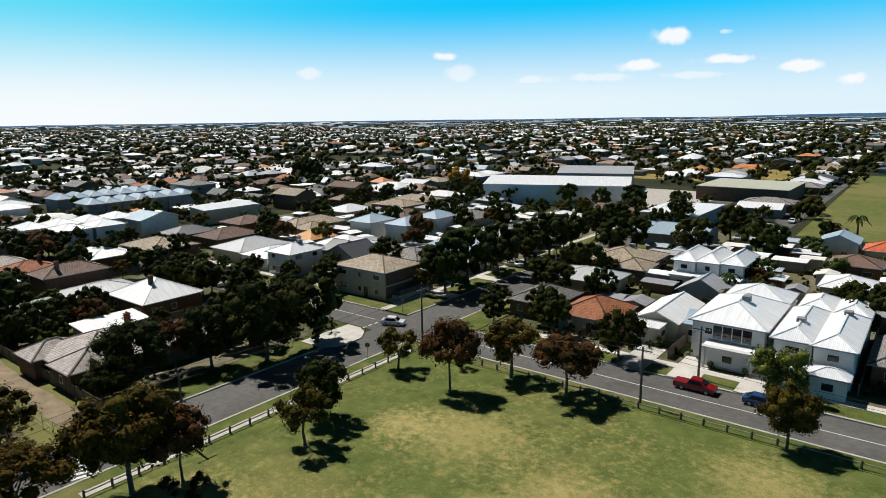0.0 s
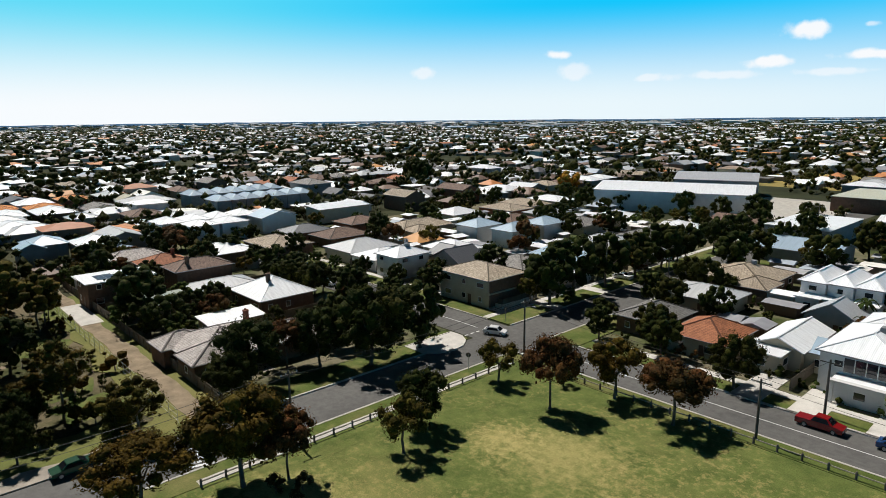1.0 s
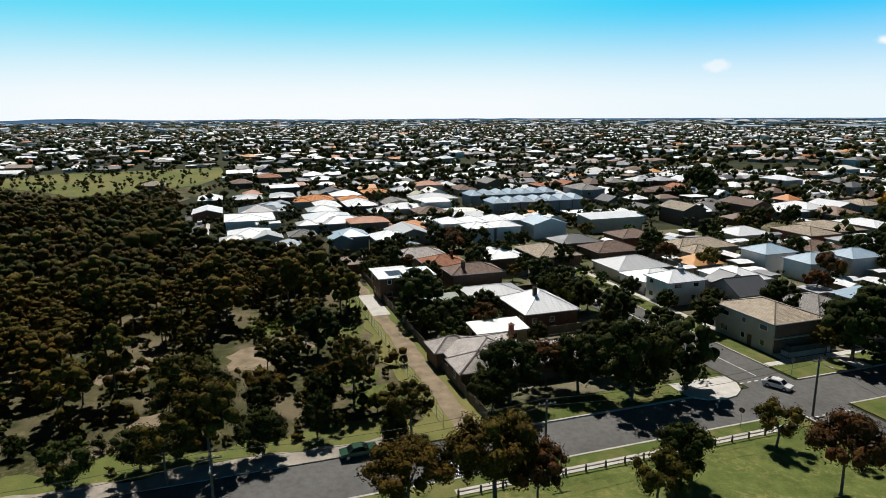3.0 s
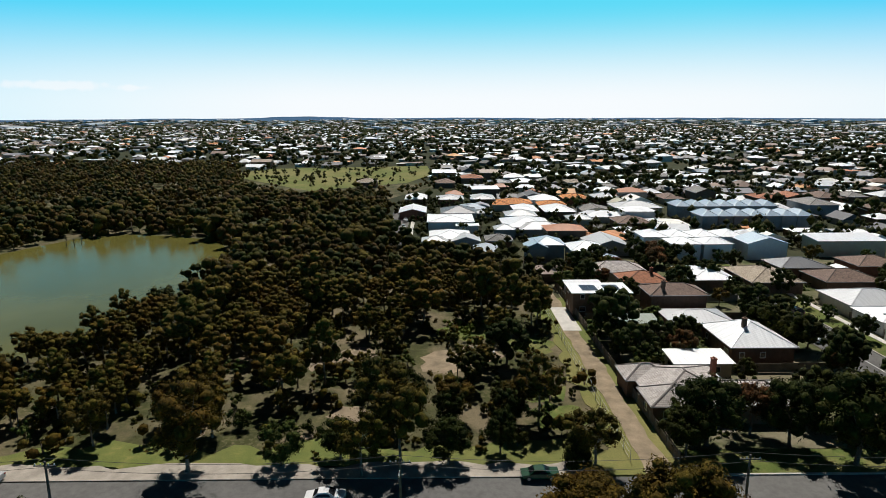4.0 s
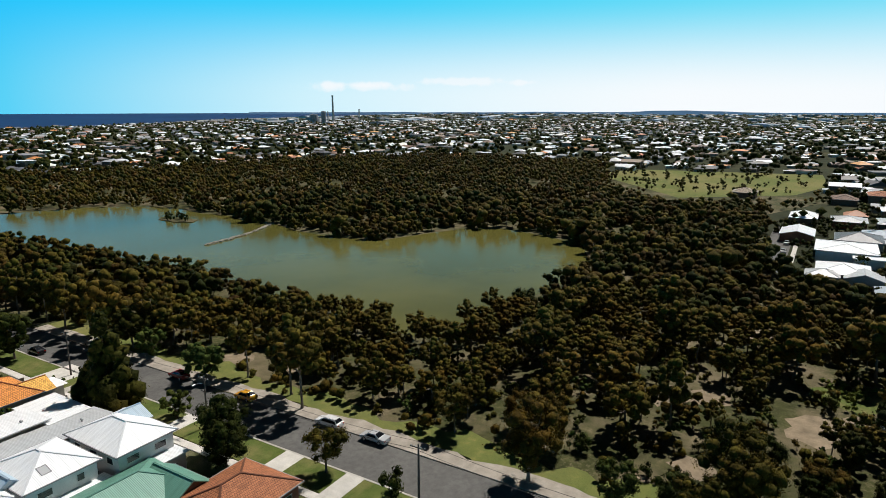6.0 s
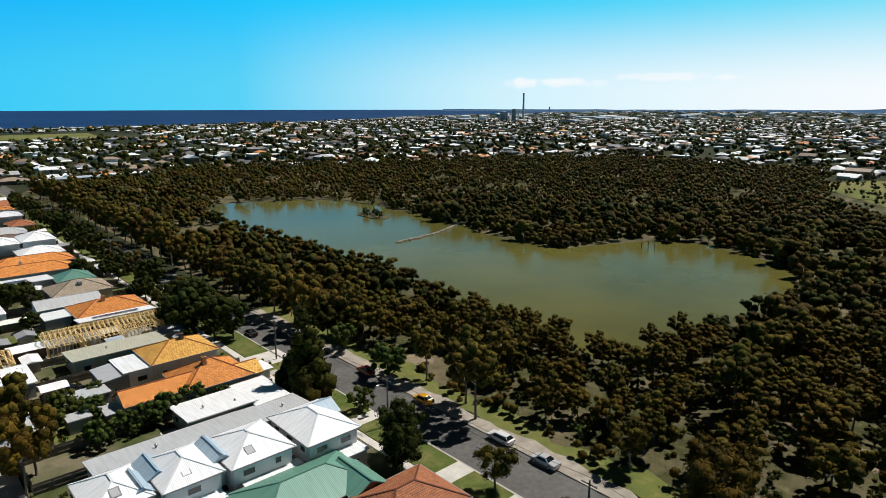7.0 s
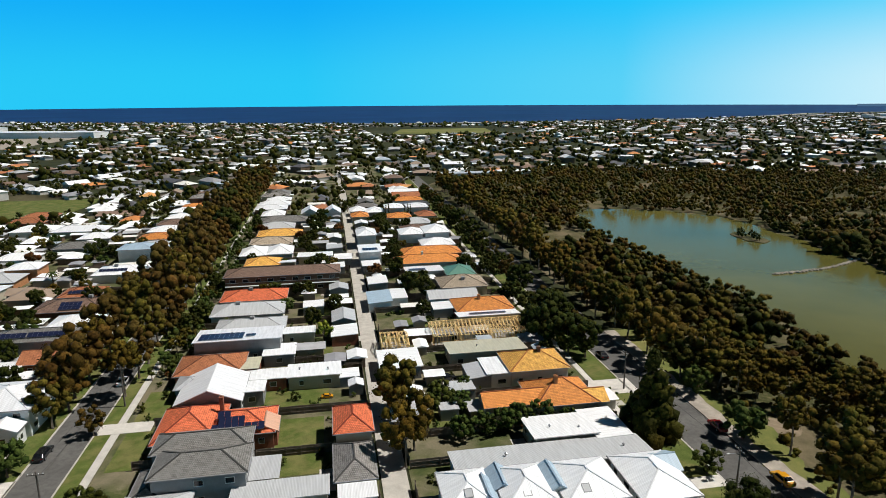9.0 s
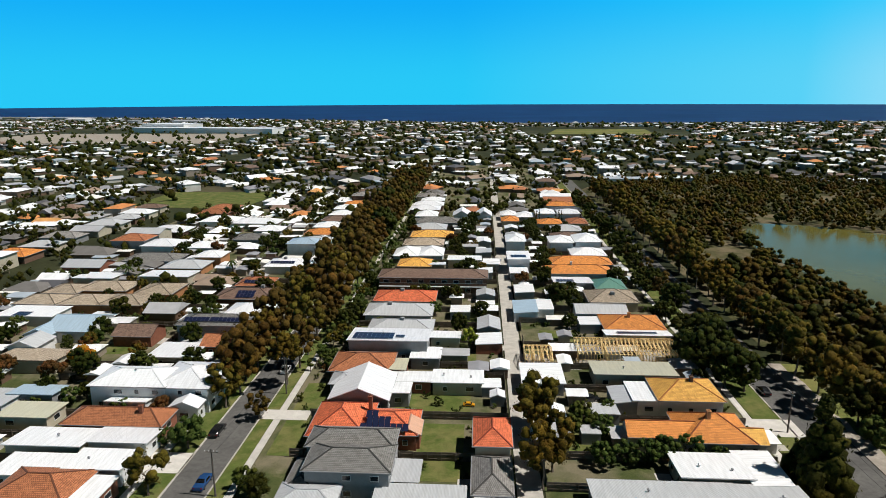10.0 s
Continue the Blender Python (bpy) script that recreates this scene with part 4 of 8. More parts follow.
for x0, x1, y0, y1 in ((-1, 7.5, -117, -106), (-2, 13.5, -130, -119.5), (-3, 8, -153, -144.5), (-30, -17.5, -117.5, -107.5), (83, 92, -160, -148), (-3, 6, -104.5, -97.5), (28, 34.5, -117, -104),
                       (24.5, 34.5, -134, -120.5), (-8, 4, -186, -170), (-30, -20, -170, -160)):
    strip("back_lawn", x0, x1, y0, y1, 0.15, M["lawn"], "small green mown backyard lawn", thick=0.05)
for x0, x1, y0, y1, lab in ((-65.5, -51.5, -122.0, -115.2, "wide pale concrete driveway"), (-63.6, -56, -85.0, -82.0, "pale concrete driveway across the verge"), (-63.6, -56, -63.2, -59.8, "pale concrete driveway across the verge"),
                            (-63.6, -56, -52, -49, "pale concrete driveway across the verge"), (-63.6, -56, -106, -103, "pale concrete driveway across the verge"), (30.5, 40.2, -121.0, -117.0, "pale concrete driveway across the verge"), (-26.4, -22.4, 82.5, 92.0, "pale concrete driveway to a white house"),
                            (-17.8, -12.5, 82.5, 90.5, "pale concrete driveway to white townhouses"), (-33.5, -29.6, 82.5, 93, "pale concrete driveway"), (47.6, 57, -104, -97.5, "pale concrete driveway across the verge"),
                            (74, 93.5, -247, -221, "bright concrete yard between houses"), (-142, -126, 27, 30.8, "bright concrete slab on the dirt track"), (-79.5, -73, 96, 99, "pale concrete driveway"), (-79.5, -73, 112, 115, "pale concrete driveway")):
    strip("driveway", x0, x1, y0, y1, 0.21, M["pale_concrete"], lab, "driveway", thick=0.14)
bm = bmesh.new()
pts = [(-73.0, 62.5), (-77.5, 62.5), (-77.5, 72.9), (-74.6, 72.9), (-72.4, 71.6), (-71.0, 69.6), (-70.6, 67.2), (-71.2, 64.6)]
flat("corner_apron", pts, 0.23, M["pale_concrete"], "bright concrete kerb bulb at the street corner", "pavement", thick=0.2)

# ---- houses between the road and the back lane ----
S = dict(sides="new")
# Pale blue gable wings imitate the shaded facets of these white roofs by colour.
house(-48.7, -79.0, 8, 11, "hip", "tin_white", "wall_white", 5.6, 1.9, storeys=2, wings=[(0, 6.6, 8, 2.6, 3, "flat", 0.2, "x"), (-3.2, -3, 3, 5, 5.6, "gable", 1.3, "x", "tin_blue")], **S)
house(-38.6, -79.8, 8.5, 9.5, "hip", "tin_white", "wall_white", 5.6, 1.9, storeys=2, wings=[(-1, 5.8, 8, 2.6, 3, "flat", 0.2, "x"), (4.6, -1, 3.4, 6, 5.4, "gable", 1.3, "y", "tin_blue")], **S)
house(-29.4, -80.2, 7, 9, "hip", "tin_white", "wall_white", 5.6, 1.8, storeys=2, wings=[(0, 5.4, 6, 2.4, 3, "flat", 0.2, "x"), (3, -2, 3, 5, 5.4, "gable", 1.2, "y", "tin_blue")], **S)
house(-21.2, -81.0, 6.5, 8.5, "hip", "tin_white", "wall_white", 5.4, 1.7, storeys=2, wings=[(-2.6, 1, 2.6, 5, 5.2, "gable", 1.2, "y", "tin_blue")], **S)
house(-32.5, -91.5, 22, 6.4, "mono", "tin_grey", "wall_white", 2.9, 0.7, axis="x", label="long low outbuilding with pale grey steel roof", **S)
house(-48.6, -91.2, 10, 6.6, "mono", "tin_grey", "wall_grey", 2.9, 0.6, axis="x", **S)
house(-42.0, -99.6, 11, 7.6, "mono", "tin_white", "wall_cream", 3.0, 0.5, axis="x", **S)
house(-50.2, -99.6, 5.6, 9.5, "flat", "tin_white", "wall_cream", 3.0, 0.3, **S)
house(-41.0, -68.8, 16, 9.4, "hip", "tin_green", "wall_brown", 3.0, 2.1, wings=[(-6, 3, 5, 7, 3, "gable", 1.6, "y")], **S)
house(-49.0, -57.6, 12.5, 9.5, "hip", "tile_rust", "wall_brick", 3.0, 2.2, **S)
house(-46.5, -112.6, 12, 10.5, "hip", "tile_orange", "wall_white", 3.0, 3.0, wings=[(9.6, 1.0, 12, 5.6, 2.9, "gable", 1.8, "x"), (-6, 2.6, 4, 5.5, 2.9, "gable", 1.6, "x", "tile_yellow")], chim=(1, 1, "wall_orange"), **S)
house(-46.0, -127.0, 12.4, 10, "hip", "tile_yellow", "wall_white", 3.7, 2.3, chim=(-1, 0.5, "wall_brown"), wings=[(8.2, 0.4, 6, 8.6, 3.3, "flat", 0.3, "x", "tin_white")], **S)
shed(-33.2, -126, 4.6, 7.6, 2.7, "tin_grey", roof="mono", rise=0.5)
shed(-28.5, -119.9, 5, 4.8, 2.4, "tin_grey", roof="mono", rise=0.3)
shed(-24.5, -112.2, 3.4, 3.2, 2.2, "tin_grey", roof="flat", rise=0.2)
house(-38.0, -138.4, 17.5, 8, "mono", "tin_cream", "wall_cream", 2.9, 0.6, axis="x", **S)
house(-17.6, -135.4, 8.6, 10, "flat", "tin_white", "wall_grey", 2.9, 0.2, label="low grey workshop with flat white steel roof", **S)
house(-44.2, -160.6, 16, 4.8, "mono", "tin_white", "wall_cream", 2.9, 0.7, axis="x", **S)
house(-44.7, -169.6, 15.4, 11, "hip", "tile_orange", "wall_brick", 2.9, 2.1, chim=(1, 1, "wall_orange"), **S)
house(-38.2, -180.6, 14, 8.6, "gable", "tin_grey", "wall_white", 2.9, 1.4, axis="x", **S)
shed(-33.6, -171.2, 5.4, 6.4, 2.6, "tin_white", roof="flat", rise=0.2)
house(-43.6, -192.6, 14, 11.5, "hip", "tile_tan", "wall_cream", 2.9, 2.4, **S)
house(-45.4, -205.2, 9, 10, "hip", "tin_green", "wall_white", 3.0, 2.2, **S)
house(-34.0, -208.6, 12, 9, "mono", "tin_white", "wall_grey", 3.0, 0.8, axis="x", **S)
house(-37.6, -222.6, 23, 9.5, "hip", "tile_orange", "wall_white", 3.0, 2.0, chim=(2, 0, "wall_white"), **S)
house(-40.5, -235.4, 22, 9.5, "hip", "tile_orange", "wall_brick", 3.0, 2.0, **S)
house(-45.3, -248.6, 12.7, 10.5, "hip", "tin_white", "wall_white", 3.2, 2.0, **S)
house(-36.4, -262.0, 9.2, 11, "hip", "tin_white", "wall_white", 5.2, 1.8, storeys=2, **S)
house(-47.2, -264.4, 10, 13, "hip", "tin_white", "wall_white", 5.2, 2.2, storeys=2, wings=[(6, 6.5, 5, 3, 3, "flat", 0.2, "x", "tin_blue")], **S)
house(-18.0, -262.0, 7.4, 12, "hip", "tin_white", "wall_white", 5.6, 1.7, storeys=2, **S)
house(-17.6, -233.0, 7.6, 12, "flat", "tin_white", "wall_white", 5.6, 0.2, storeys=2, **S)
shed(-17.3, -222.0, 6.3, 7.4, 2.8, "tin_white", roof="flat", rise=0.2)
shed(-17.8, -200.4, 6, 8.5, 2.6, "tin_white", roof="mono", rise=0.4)
shed(-16.9, -182.0, 6.7, 11.5, 2.7, "tin_blue", "wall_white", roof="mono", rise=0.5)
shed(-22.8, -184.9, 4.6, 9.5, 2.6, "tin_white", "wall_white", roof="flat", rise=0.2)
house(-41, -279.5, 13, 11, "hip", "tile_brown", "wall_cream", 2.9, 2.0, **S)
house(-43, -296, 13, 11, "hip", "tin_grey", "wall_cream", 2.9, 2.0, **S)
house(-37, -312.4, 11.3, 11.5, "hip", "tile_orange", "wall_cream", 2.9, 1.8, **S)
house(-50.5, -314, 9, 11.5, "hip", "tile_rust", "wall_cream", 2.9, 1.8, **S)
house(-36.3, -328.5, 9, 11, "hip", "tin_white", "wall_white", 5.0, 1.6, storeys=2, **S)
house(-48.0, -328.5, 10.5, 11, "hip", "tin_white", "wall_white", 5.0, 1.6, storeys=2, **S)
house(-26.4, -330, 8.6, 11, "hip", "tin_white", "wall_grey", 2.9, 1.9, **S)
house(-18.2, -318, 8, 10, "hip", "tile_orange", "wall_cream", 2.9, 1.8, **S)
house(-18.0, -334, 7.6, 10, "hip", "tin_white", "wall_white", 2.9, 1.9, **S)
shed(-18, -246, 6, 7, 2.6, "tin_blue", roof="mono", rise=0.4)
shed(-18, -283, 6, 7, 2.6, "tin_grey", roof="gable", rise=0.8)
shed(-18, -300, 6, 7, 2.6, "tin_white", roof="gable", rise=0.8)

# ---- houses between the back lane and the tree-lined street ----
house(17.0, -95.0, 13.4, 7.6, "hip", "tile_dark", "wall_grey", 5.6, 1.7, storeys=2, wings=[(0.8, -6.4, 14.6, 6.2, 5.6, "hip", 1.6, "x"), (5.5, 6.6, 9, 5.4, 3.0, "hip", 1.0, "x", "tin_grey"), (7.6, 0.6, 4, 8, 2.9, "hip", 0.9, "y", "tile_dark")], **S)
house(5.2, -89.6, 13.6, 4.6, "flat", "tin_grey", "wall_cream", 2.9, 0.2, label="low flat-roofed annexe with grey steel roof", **S)
house(22.0, -112.3, 10.5, 12.6, "hip", "tile_red", "wall_brick", 3.1, 2.9, axis="y", wings=[(-8.4, 0.6, 12, 9.4, 3.1, "hip", 2.1, "x"), (-13, 2.2, 4, 5, 2.9, "gable", 1.2, "y", "tin_pink")], chim=(-5, -2, "wall_brick"), **S)
house(20.6, -126.6, 11.8, 12.4, "gable", "tin_white", "wall_grey", 3.1, 2.6, axis="y", label="grey weatherboard house with steep pale blue-white steel gable", wings=[(-7.6, 0, 4.4, 6, 2.8, "mono", 0.5, "x"), (5, -4, 5, 6, 3, "hip", 1.2, "x", "tin_grey")], **S)
house(23.0, -139.6, 13.4, 10.6, "hip", "tile_rust", "wall_brick", 3.0, 2.1, wings=[(-8, 1, 4, 7, 2.8, "mono", 0.5, "x", "tin_cream")], **S)
house(12.0, -132.4, 10.6, 4.8, "flat", "tin_white", "wall_brick", 2.8, 0.2, label="long red brick outbuilding with flat white steel roof", sides="n")
house(0.9, -132.9, 10.6, 7, "mono", "tin_white", "wall_cream", 2.7, 0.4, axis="x", label="cream outbuilding with white skillion roof", sides="n")
shed(-6.4, -131.0, 4.0, 4.4, 2.3, "tin_white", roof="flat", rise=0.2)
shed(-7.6, -126.2, 2.9, 3.0, 2.1, "tin_white", roof="gable", rise=0.6)
house(18.4, -151.4, 19, 10, "mono", "tin_white", "wall_grey", 4.8, 0.9, axis="x", storeys=2, label="two-storey blue-grey house with white skillion roof", **S)
house(9.0, -146.0, 6.6, 6.6, "flat", "tin_white", "wall_grey", 2.8, 0.2, label="white flat-roofed carport beside a house", sides="n")
house(5.0, -157.6, 7.2, 5, "mono", "tin_white", "wall_cream", 2.9, 0.4, axis="x", **S)
house(17.2, -164.6, 16.5, 8.6, "hip", "tin_grey", "wall_white", 2.9, 1.6, **S)
house(19.3, -177.4, 18.6, 10, "hip", "tin_grey", "wall_white", 2.9, 1.9, **S)
house(19.0, -190.4, 18, 10.4, "hip", "tile_red", "wall_cream", 2.9, 1.9, **S)
long_flats = house(11.6, -206.4, 35, 9.6, "hip", "tile_brown", "wall_brown", 5.6, 1.7, storeys=2, label="long two-storey brown brick flats with dark tiled roof", name="apartment_block", category="flats", **S)
for z, t in ((2.72, 0.16), (3.75, 0.1)):
    bm = bmesh.new()
    box(bm, -17.4, 17.4, 4.85, 5.9 if t > 0.12 else 4.98, z, z + t)
    part("gallery", bm, M["frame"], long_flats, "white walkway slab and rail")
for k in range(9):
    for z in (1.4, 4.3):
        window(long_flats, -15.2 + k * 3.8, 4.8, z, math.pi, 1.8, 1.1)
house(20.2, -230.6, 11.6, 10, "hip", "tile_yellow", "wall_cream", 2.9, 2.0, wings=[(-8, 1, 6, 5, 2.8, "mono", 0.5, "x", "tin_white")], **S)
house(25.0, -246.6, 9, 12, "hip", "tin_white", "wall_white", 3.0, 2.3, **S)
house(15.4, -247.6, 9, 12, "hip", "tin_white", "wall_white", 3.0, 2.3, **S)
house(2.2, -238, 12, 8, "mono", "tin_white", "wall_cream", 2.9, 0.5, axis="x", **S)
house(20, -265, 16, 11, "hip", "tile_tan", "wall_cream", 2.9, 2.0, **S)
house(17.7, -281, 18, 12, "hip", "tile_yellow", "wall_cream", 2.9, 2.0, **S)
house(20, -297.5, 15, 11, "hip", "tin_grey", "wall_cream", 2.9, 2.0, **S)
house(17.5, -313, 22, 11, "hip", "tile_dark", "wall_grey", 2.9, 2.0, **S)
house(24.0, -329, 10.6, 12, "hip", "tin_white", "wall_white", 3.2, 2.4, **S)
house(6.0, -331, 8.4, 12, "gable", "tin_white", "wall_white", 3.2, 2.6, axis="y", **S)
house(-5.2, -331, 7.6, 12, "gable", "tin_white", "wall_white", 3.2, 2.6, axis="y", **S)
shed(-6.2, -167.6, 6, 9, 2.6, "tin_grey", roof="gable", rise=1.0)
shed(-6.1, -156.2, 6.4, 7.6, 2.6, "tin_white", "wall_brick", roof="mono", rise=0.4)
house(-6.2, -106.2, 6.0, 9.4, "hip", "tile_red", "wall_cream", 4.6, 1.8, storeys=2, label="narrow lane-side garage loft with bright red tiled roof", name="garage", category="garage", sides="n")
house(-6.0, -95.4, 5.8, 10.4, "hip", "tile_grey", "wall_cream", 2.9, 1.7, label="lane-side garage with grey tiled hip roof", name="garage", category="garage", sides="n")
shed(-6.1, -87.4, 5.6, 4, 2.7, "tin_white", roof="flat", rise=0.2)
shed(1.9, -180.3, 5.6, 6, 2.4, "tin_white", roof="flat", rise=0.2)
shed(-5.5, -196, 5.6, 6, 2.4, "tin_grey", roof="gable", rise=0.8)
shed(-5.0, -222, 6, 7, 2.5, "tin_white", roof="mono", rise=0.4)
shed(-5.0, -252, 6, 7, 2.5, "tin_grey", roof="mono", rise=0.4)
shed(-5.0, -271, 6, 7, 2.5, "tin_white", roof="gable", rise=0.8)
shed(-5.0, -293, 6, 7, 2.5, "tin_white", roof="mono", rise=0.4)

# ---- houses east of the tree-lined street ----
E_ = dict(sides="nw")
house(68.0, -123.6, 15.6, 9.2, "hip", "tin_white", "wall_white", 5.6, 1.8, storeys=2, wings=[(-11, -1.8, 11.6, 12.6, 5.4, "hip", 1.9, "y"), (-1, 6, 8, 2.6, 3.0, "mono", 0.6, "x"), (-13.5, 7, 5.6, 3.2, 3.2, "gable", 1.3, "y")], **E_)
house(65.4, -111.4, 19, 6.6, "hip", "tile_rust", "wall_brick", 2.9, 2.0, chim=(-5, 1, "wall_brick"), **E_)
house(73.0, -103.0, 13.6, 6.6, "mono", "tin_white", "wall_cream", 2.9, 0.6, axis="x", **E_)
house(60.4, -104.2, 10.6, 5.4, "mono", "tin_white", "wall_white", 2.9, 0.5, axis="x", **E_)
house(70.8, -94.6, 11, 6.2, "flat", "tin_white", "wall_white", 2.9, 0.2, **E_)
house(60.0, -96.2, 9.4, 5.8, "flat", "tin_white", "wall_white", 3.2, 0.2, **E_)
house(65.4, -88.6, 12.6, 9, "hip", "tile_rust", "wall_brick", 3.0, 2.2, wings=[(-8.2, 0, 5, 6, 3.0, "flat", 0.2, "x", "tin_white")], **E_)
house(89.0, -121.6, 9.2, 4.8, "mono", "tin_blue", "wall_grey", 2.8, 0.5, axis="x", **E_)
house(84.6, -113.4, 10, 6, "flat", "tin_cream", "wall_cream", 2.8, 0.2, **E_)
house(96.0, -118, 9, 8, "mono", "tin_grey", "wall_white", 2.8, 0.5, axis="x", **E_)
house(104.8, -161.4, 11.6, 13, "gable", "tin_blue", "wall_white", 3.2, 2.3, axis="x", wings=[(6, 6, 7, 6, 3, "gable", 1.6, "y")], **E_)
house(109.0, -147.6, 7.2, 7, "gable", "tin_grey", "wall_white", 3.0, 1.6, axis="y", **E_)
house(102.4, -139.6, 15, 8, "mono", "tile_tan", "wall_cream", 2.8, 0.7, axis="x", **E_)
for x, y, w, d in ((128.6, -193, 10.8, 9.5), (117.1, -196.6, 16, 10.6), (129.3, -181.8, 12.8, 9), (115.6, -182.4, 13, 10), (103.3, -182.8, 13, 10.4), (98.7, -194.4, 11.6, 12)):
    house(x, y, w, d, "hip", "tile_tan", "wall_orange", 2.9, 1.7, label="tan-tiled orange brick villa unit in a cluster", group="tan-roofed villa units", **E_)
for x, y, w, d, roof, rm, wm, h, rise, st in (
        (124.9, -171, 16.6, 9, "flat", "tin_white", "wall_white", 2.9, 0.3, 1), (127.3, -208, 13.6, 9, "mono", "tin_white", "wall_cream", 2.9, 0.6, 1), (103.9, -211.3, 16.6, 9.6, "mono", "tin_white", "wall_cream", 2.9, 0.6, 1),
        (121.0, -234.6, 20.4, 11, "hip", "tile_dark", "wall_grey", 2.9, 1.9, 1), (126.0, -252, 13.4, 12, "hip", "tin_white", "wall_white", 4.6, 1.9, 1), (110, -256, 13, 10, "hip", "tin_white", "wall_white", 2.9, 1.7, 1),
        (104.1, -224.6, 15, 10.6, "hip", "tin_grey", "wall_orange", 2.9, 1.9, 1), (99.2, -236, 10, 9, "hip", "tin_white", "wall_orange", 4.0, 1.6, 1), (66.4, -228.6, 16, 11, "hip", "tin_white", "wall_white", 2.9, 1.8, 1),
        (67.5, -253, 12, 9.6, "hip", "tin_blue", "wall_white", 5.6, 1.5, 2), (70.4, -203.6, 11, 9.6, "hip", "tile_rust", "wall_brick", 2.9, 1.8, 1), (68.5, -190.4, 18, 11, "hip", "tile_brown", "wall_brick", 2.9, 2.0, 1),
        (62.0, -175.6, 13, 10, "hip", "tin_white", "wall_white", 3.0, 1.8, 1), (66.0, -160.4, 18.6, 8, "hip", "tile_dark", "wall_grey", 5.0, 1.7, 2), (69.6, -144.6, 10.6, 9, "flat", "tin_white", "wall_cream", 2.9, 0.2, 1),
        (60.4, -151, 9, 7.6, "gable", "tile_rust", "wall_brick", 2.9, 1.9, 1), (85.9, -157, 10, 8, "gable", "tile_brown", "wall_brick", 2.9, 1.9, 1), (66, -267, 14, 11, "hip", "tin_grey", "wall_cream", 2.9, 1.8, 1),
        (68, -284, 14, 11, "hip", "tile_orange", "wall_cream", 2.9, 1.8, 1), (68, -300, 14, 11, "hip", "tin_white", "wall_cream", 2.9, 1.8, 1), (68, -316, 14, 11, "hip", "tile_brown", "wall_cream", 2.9, 1.8, 1), (68, -332, 14, 11, "hip", "tin_white", "wall_white", 2.9, 1.8, 1),
        (126, -312, 18, 12, "hip", "tin_white", "wall_white", 2.9, 2.0, 1), (106, -308, 22, 11, "hip", "tin_white", "wall_cream", 2.9, 1.8, 1), (96, -272, 14, 10, "hip", "tile_dark", "wall_grey", 2.9, 1.8, 1), (94, -290, 12, 10, "hip", "tin_white", "wall_grey", 2.9, 1.8, 1)):
    house(x, y, w, d, roof, rm, wm, h, rise, storeys=st, **E_)

# ---- houses north of the cross street and along the dirt track ----
N = dict(sides="se")
flats = house(-88.8, 92.4, 13.6, 10.6, "hip", "tile_tan", "wall_cream", 5.6, 1.9, storeys=2, wings=[(-9.4, 1.0, 5.5, 8, 2.9, "hip", 1.3, "y")], label="two-storey cream rendered flats with weathered tan tiled hip roof", **N)
for z in (0.35, 3.1):                                 # brown brick balconies on the street side; the flat dark panels also stand for shade
    bm = bmesh.new()
    box(bm, 6.82, 6.98, -5.1, 5.1, z, z + 2.3)
    part("balcony_recess", bm, M["wall_brown"], flats, "brown brick balcony front, its dark panel also standing for shade")
    bm = bmesh.new()
    box(bm, 6.98, 7.3, -5.1, 5.1, z - 0.2, z - 0.02)
    part("balcony_slab", bm, M["wall_cream"], flats)

house(-93.0, 38.6, 13.6, 12.6, "hip", "tile_pale", "wall_brown", 2.9, 2.4, wings=[(-4.5, -4.4, 5.5, 7, 2.9, "hip", 1.6, "y"), (3.2, 10.2, 8.2, 9.0, 2.9, "hip", 1.9, "y"), (4.4, -3, 6, 8, 2.9, "hip", 2.0, "x")], chim=(-2, 5.4, "wall_brick"), label="brown brick house with complex grey tiled hip roof", **N)
house(-104.2, 45.5, 5, 9.5, "mono", "tin_white", "wall_cream", 2.7, 0.5, axis="y", label="pale flat-roofed carport behind a house", **N)
house(-114.4, 58.8, 12.4, 11.2, "hip", "tin_white", "wall_brown", 3.0, 2.9, chim=(1.5, -1.5, "wall_brown"), label="dark brick house with white pyramid steel roof", **N)
house(-126.8, 54, 8.6, 12, "hip", "tin_grey", "wall_brown", 2.8, 1.4, **N)
house(-124.0, 40.6, 6, 9, "mono", "tin_sage", "wall_brown", 2.6, 0.5, axis="y", **N)
house(-138.2, 53.6, 7.6, 12, "hip", "tile_brown", "wall_brown", 5.0, 1.7, storeys=2, chim=(2, -3, "wall_brown"), **N)
house(-139.6, 37.2, 7.4, 12.6, "flat", "tin_white", "wall_brown", 5.2, 0.2, storeys=2, label="dark two-storey house with flat white roof and solar panels", **N)
house(-150.4, 36.4, 5, 8, "flat", "tin_white", "wall_white", 3.4, 0.2, **N)
house(-156.9, 52.6, 9.4, 10.6, "hip", "tile_rust", "wall_cream", 2.9, 2.0, chim=(1, 2, "wall_brick"), **N)
house(-167.5, 49, 8.6, 14, "hip", "tile_pale", "wall_cream", 2.9, 2.0, **N)
house(-138.9, 97.9, 12, 15, "hip", "tin_grey", "wall_cream", 2.9, 2.1, **N)
house(-126.4, 95.6, 9.6, 12, "hip", "tin_white", "wall_white", 2.9, 1.7, **N)
house(-115.6, 93.2, 7.8, 9.4, "hip", "tin_white", "wall_white", 5.2, 1.7, storeys=2, chim=(-1, 2, "wall_grey"), **N)
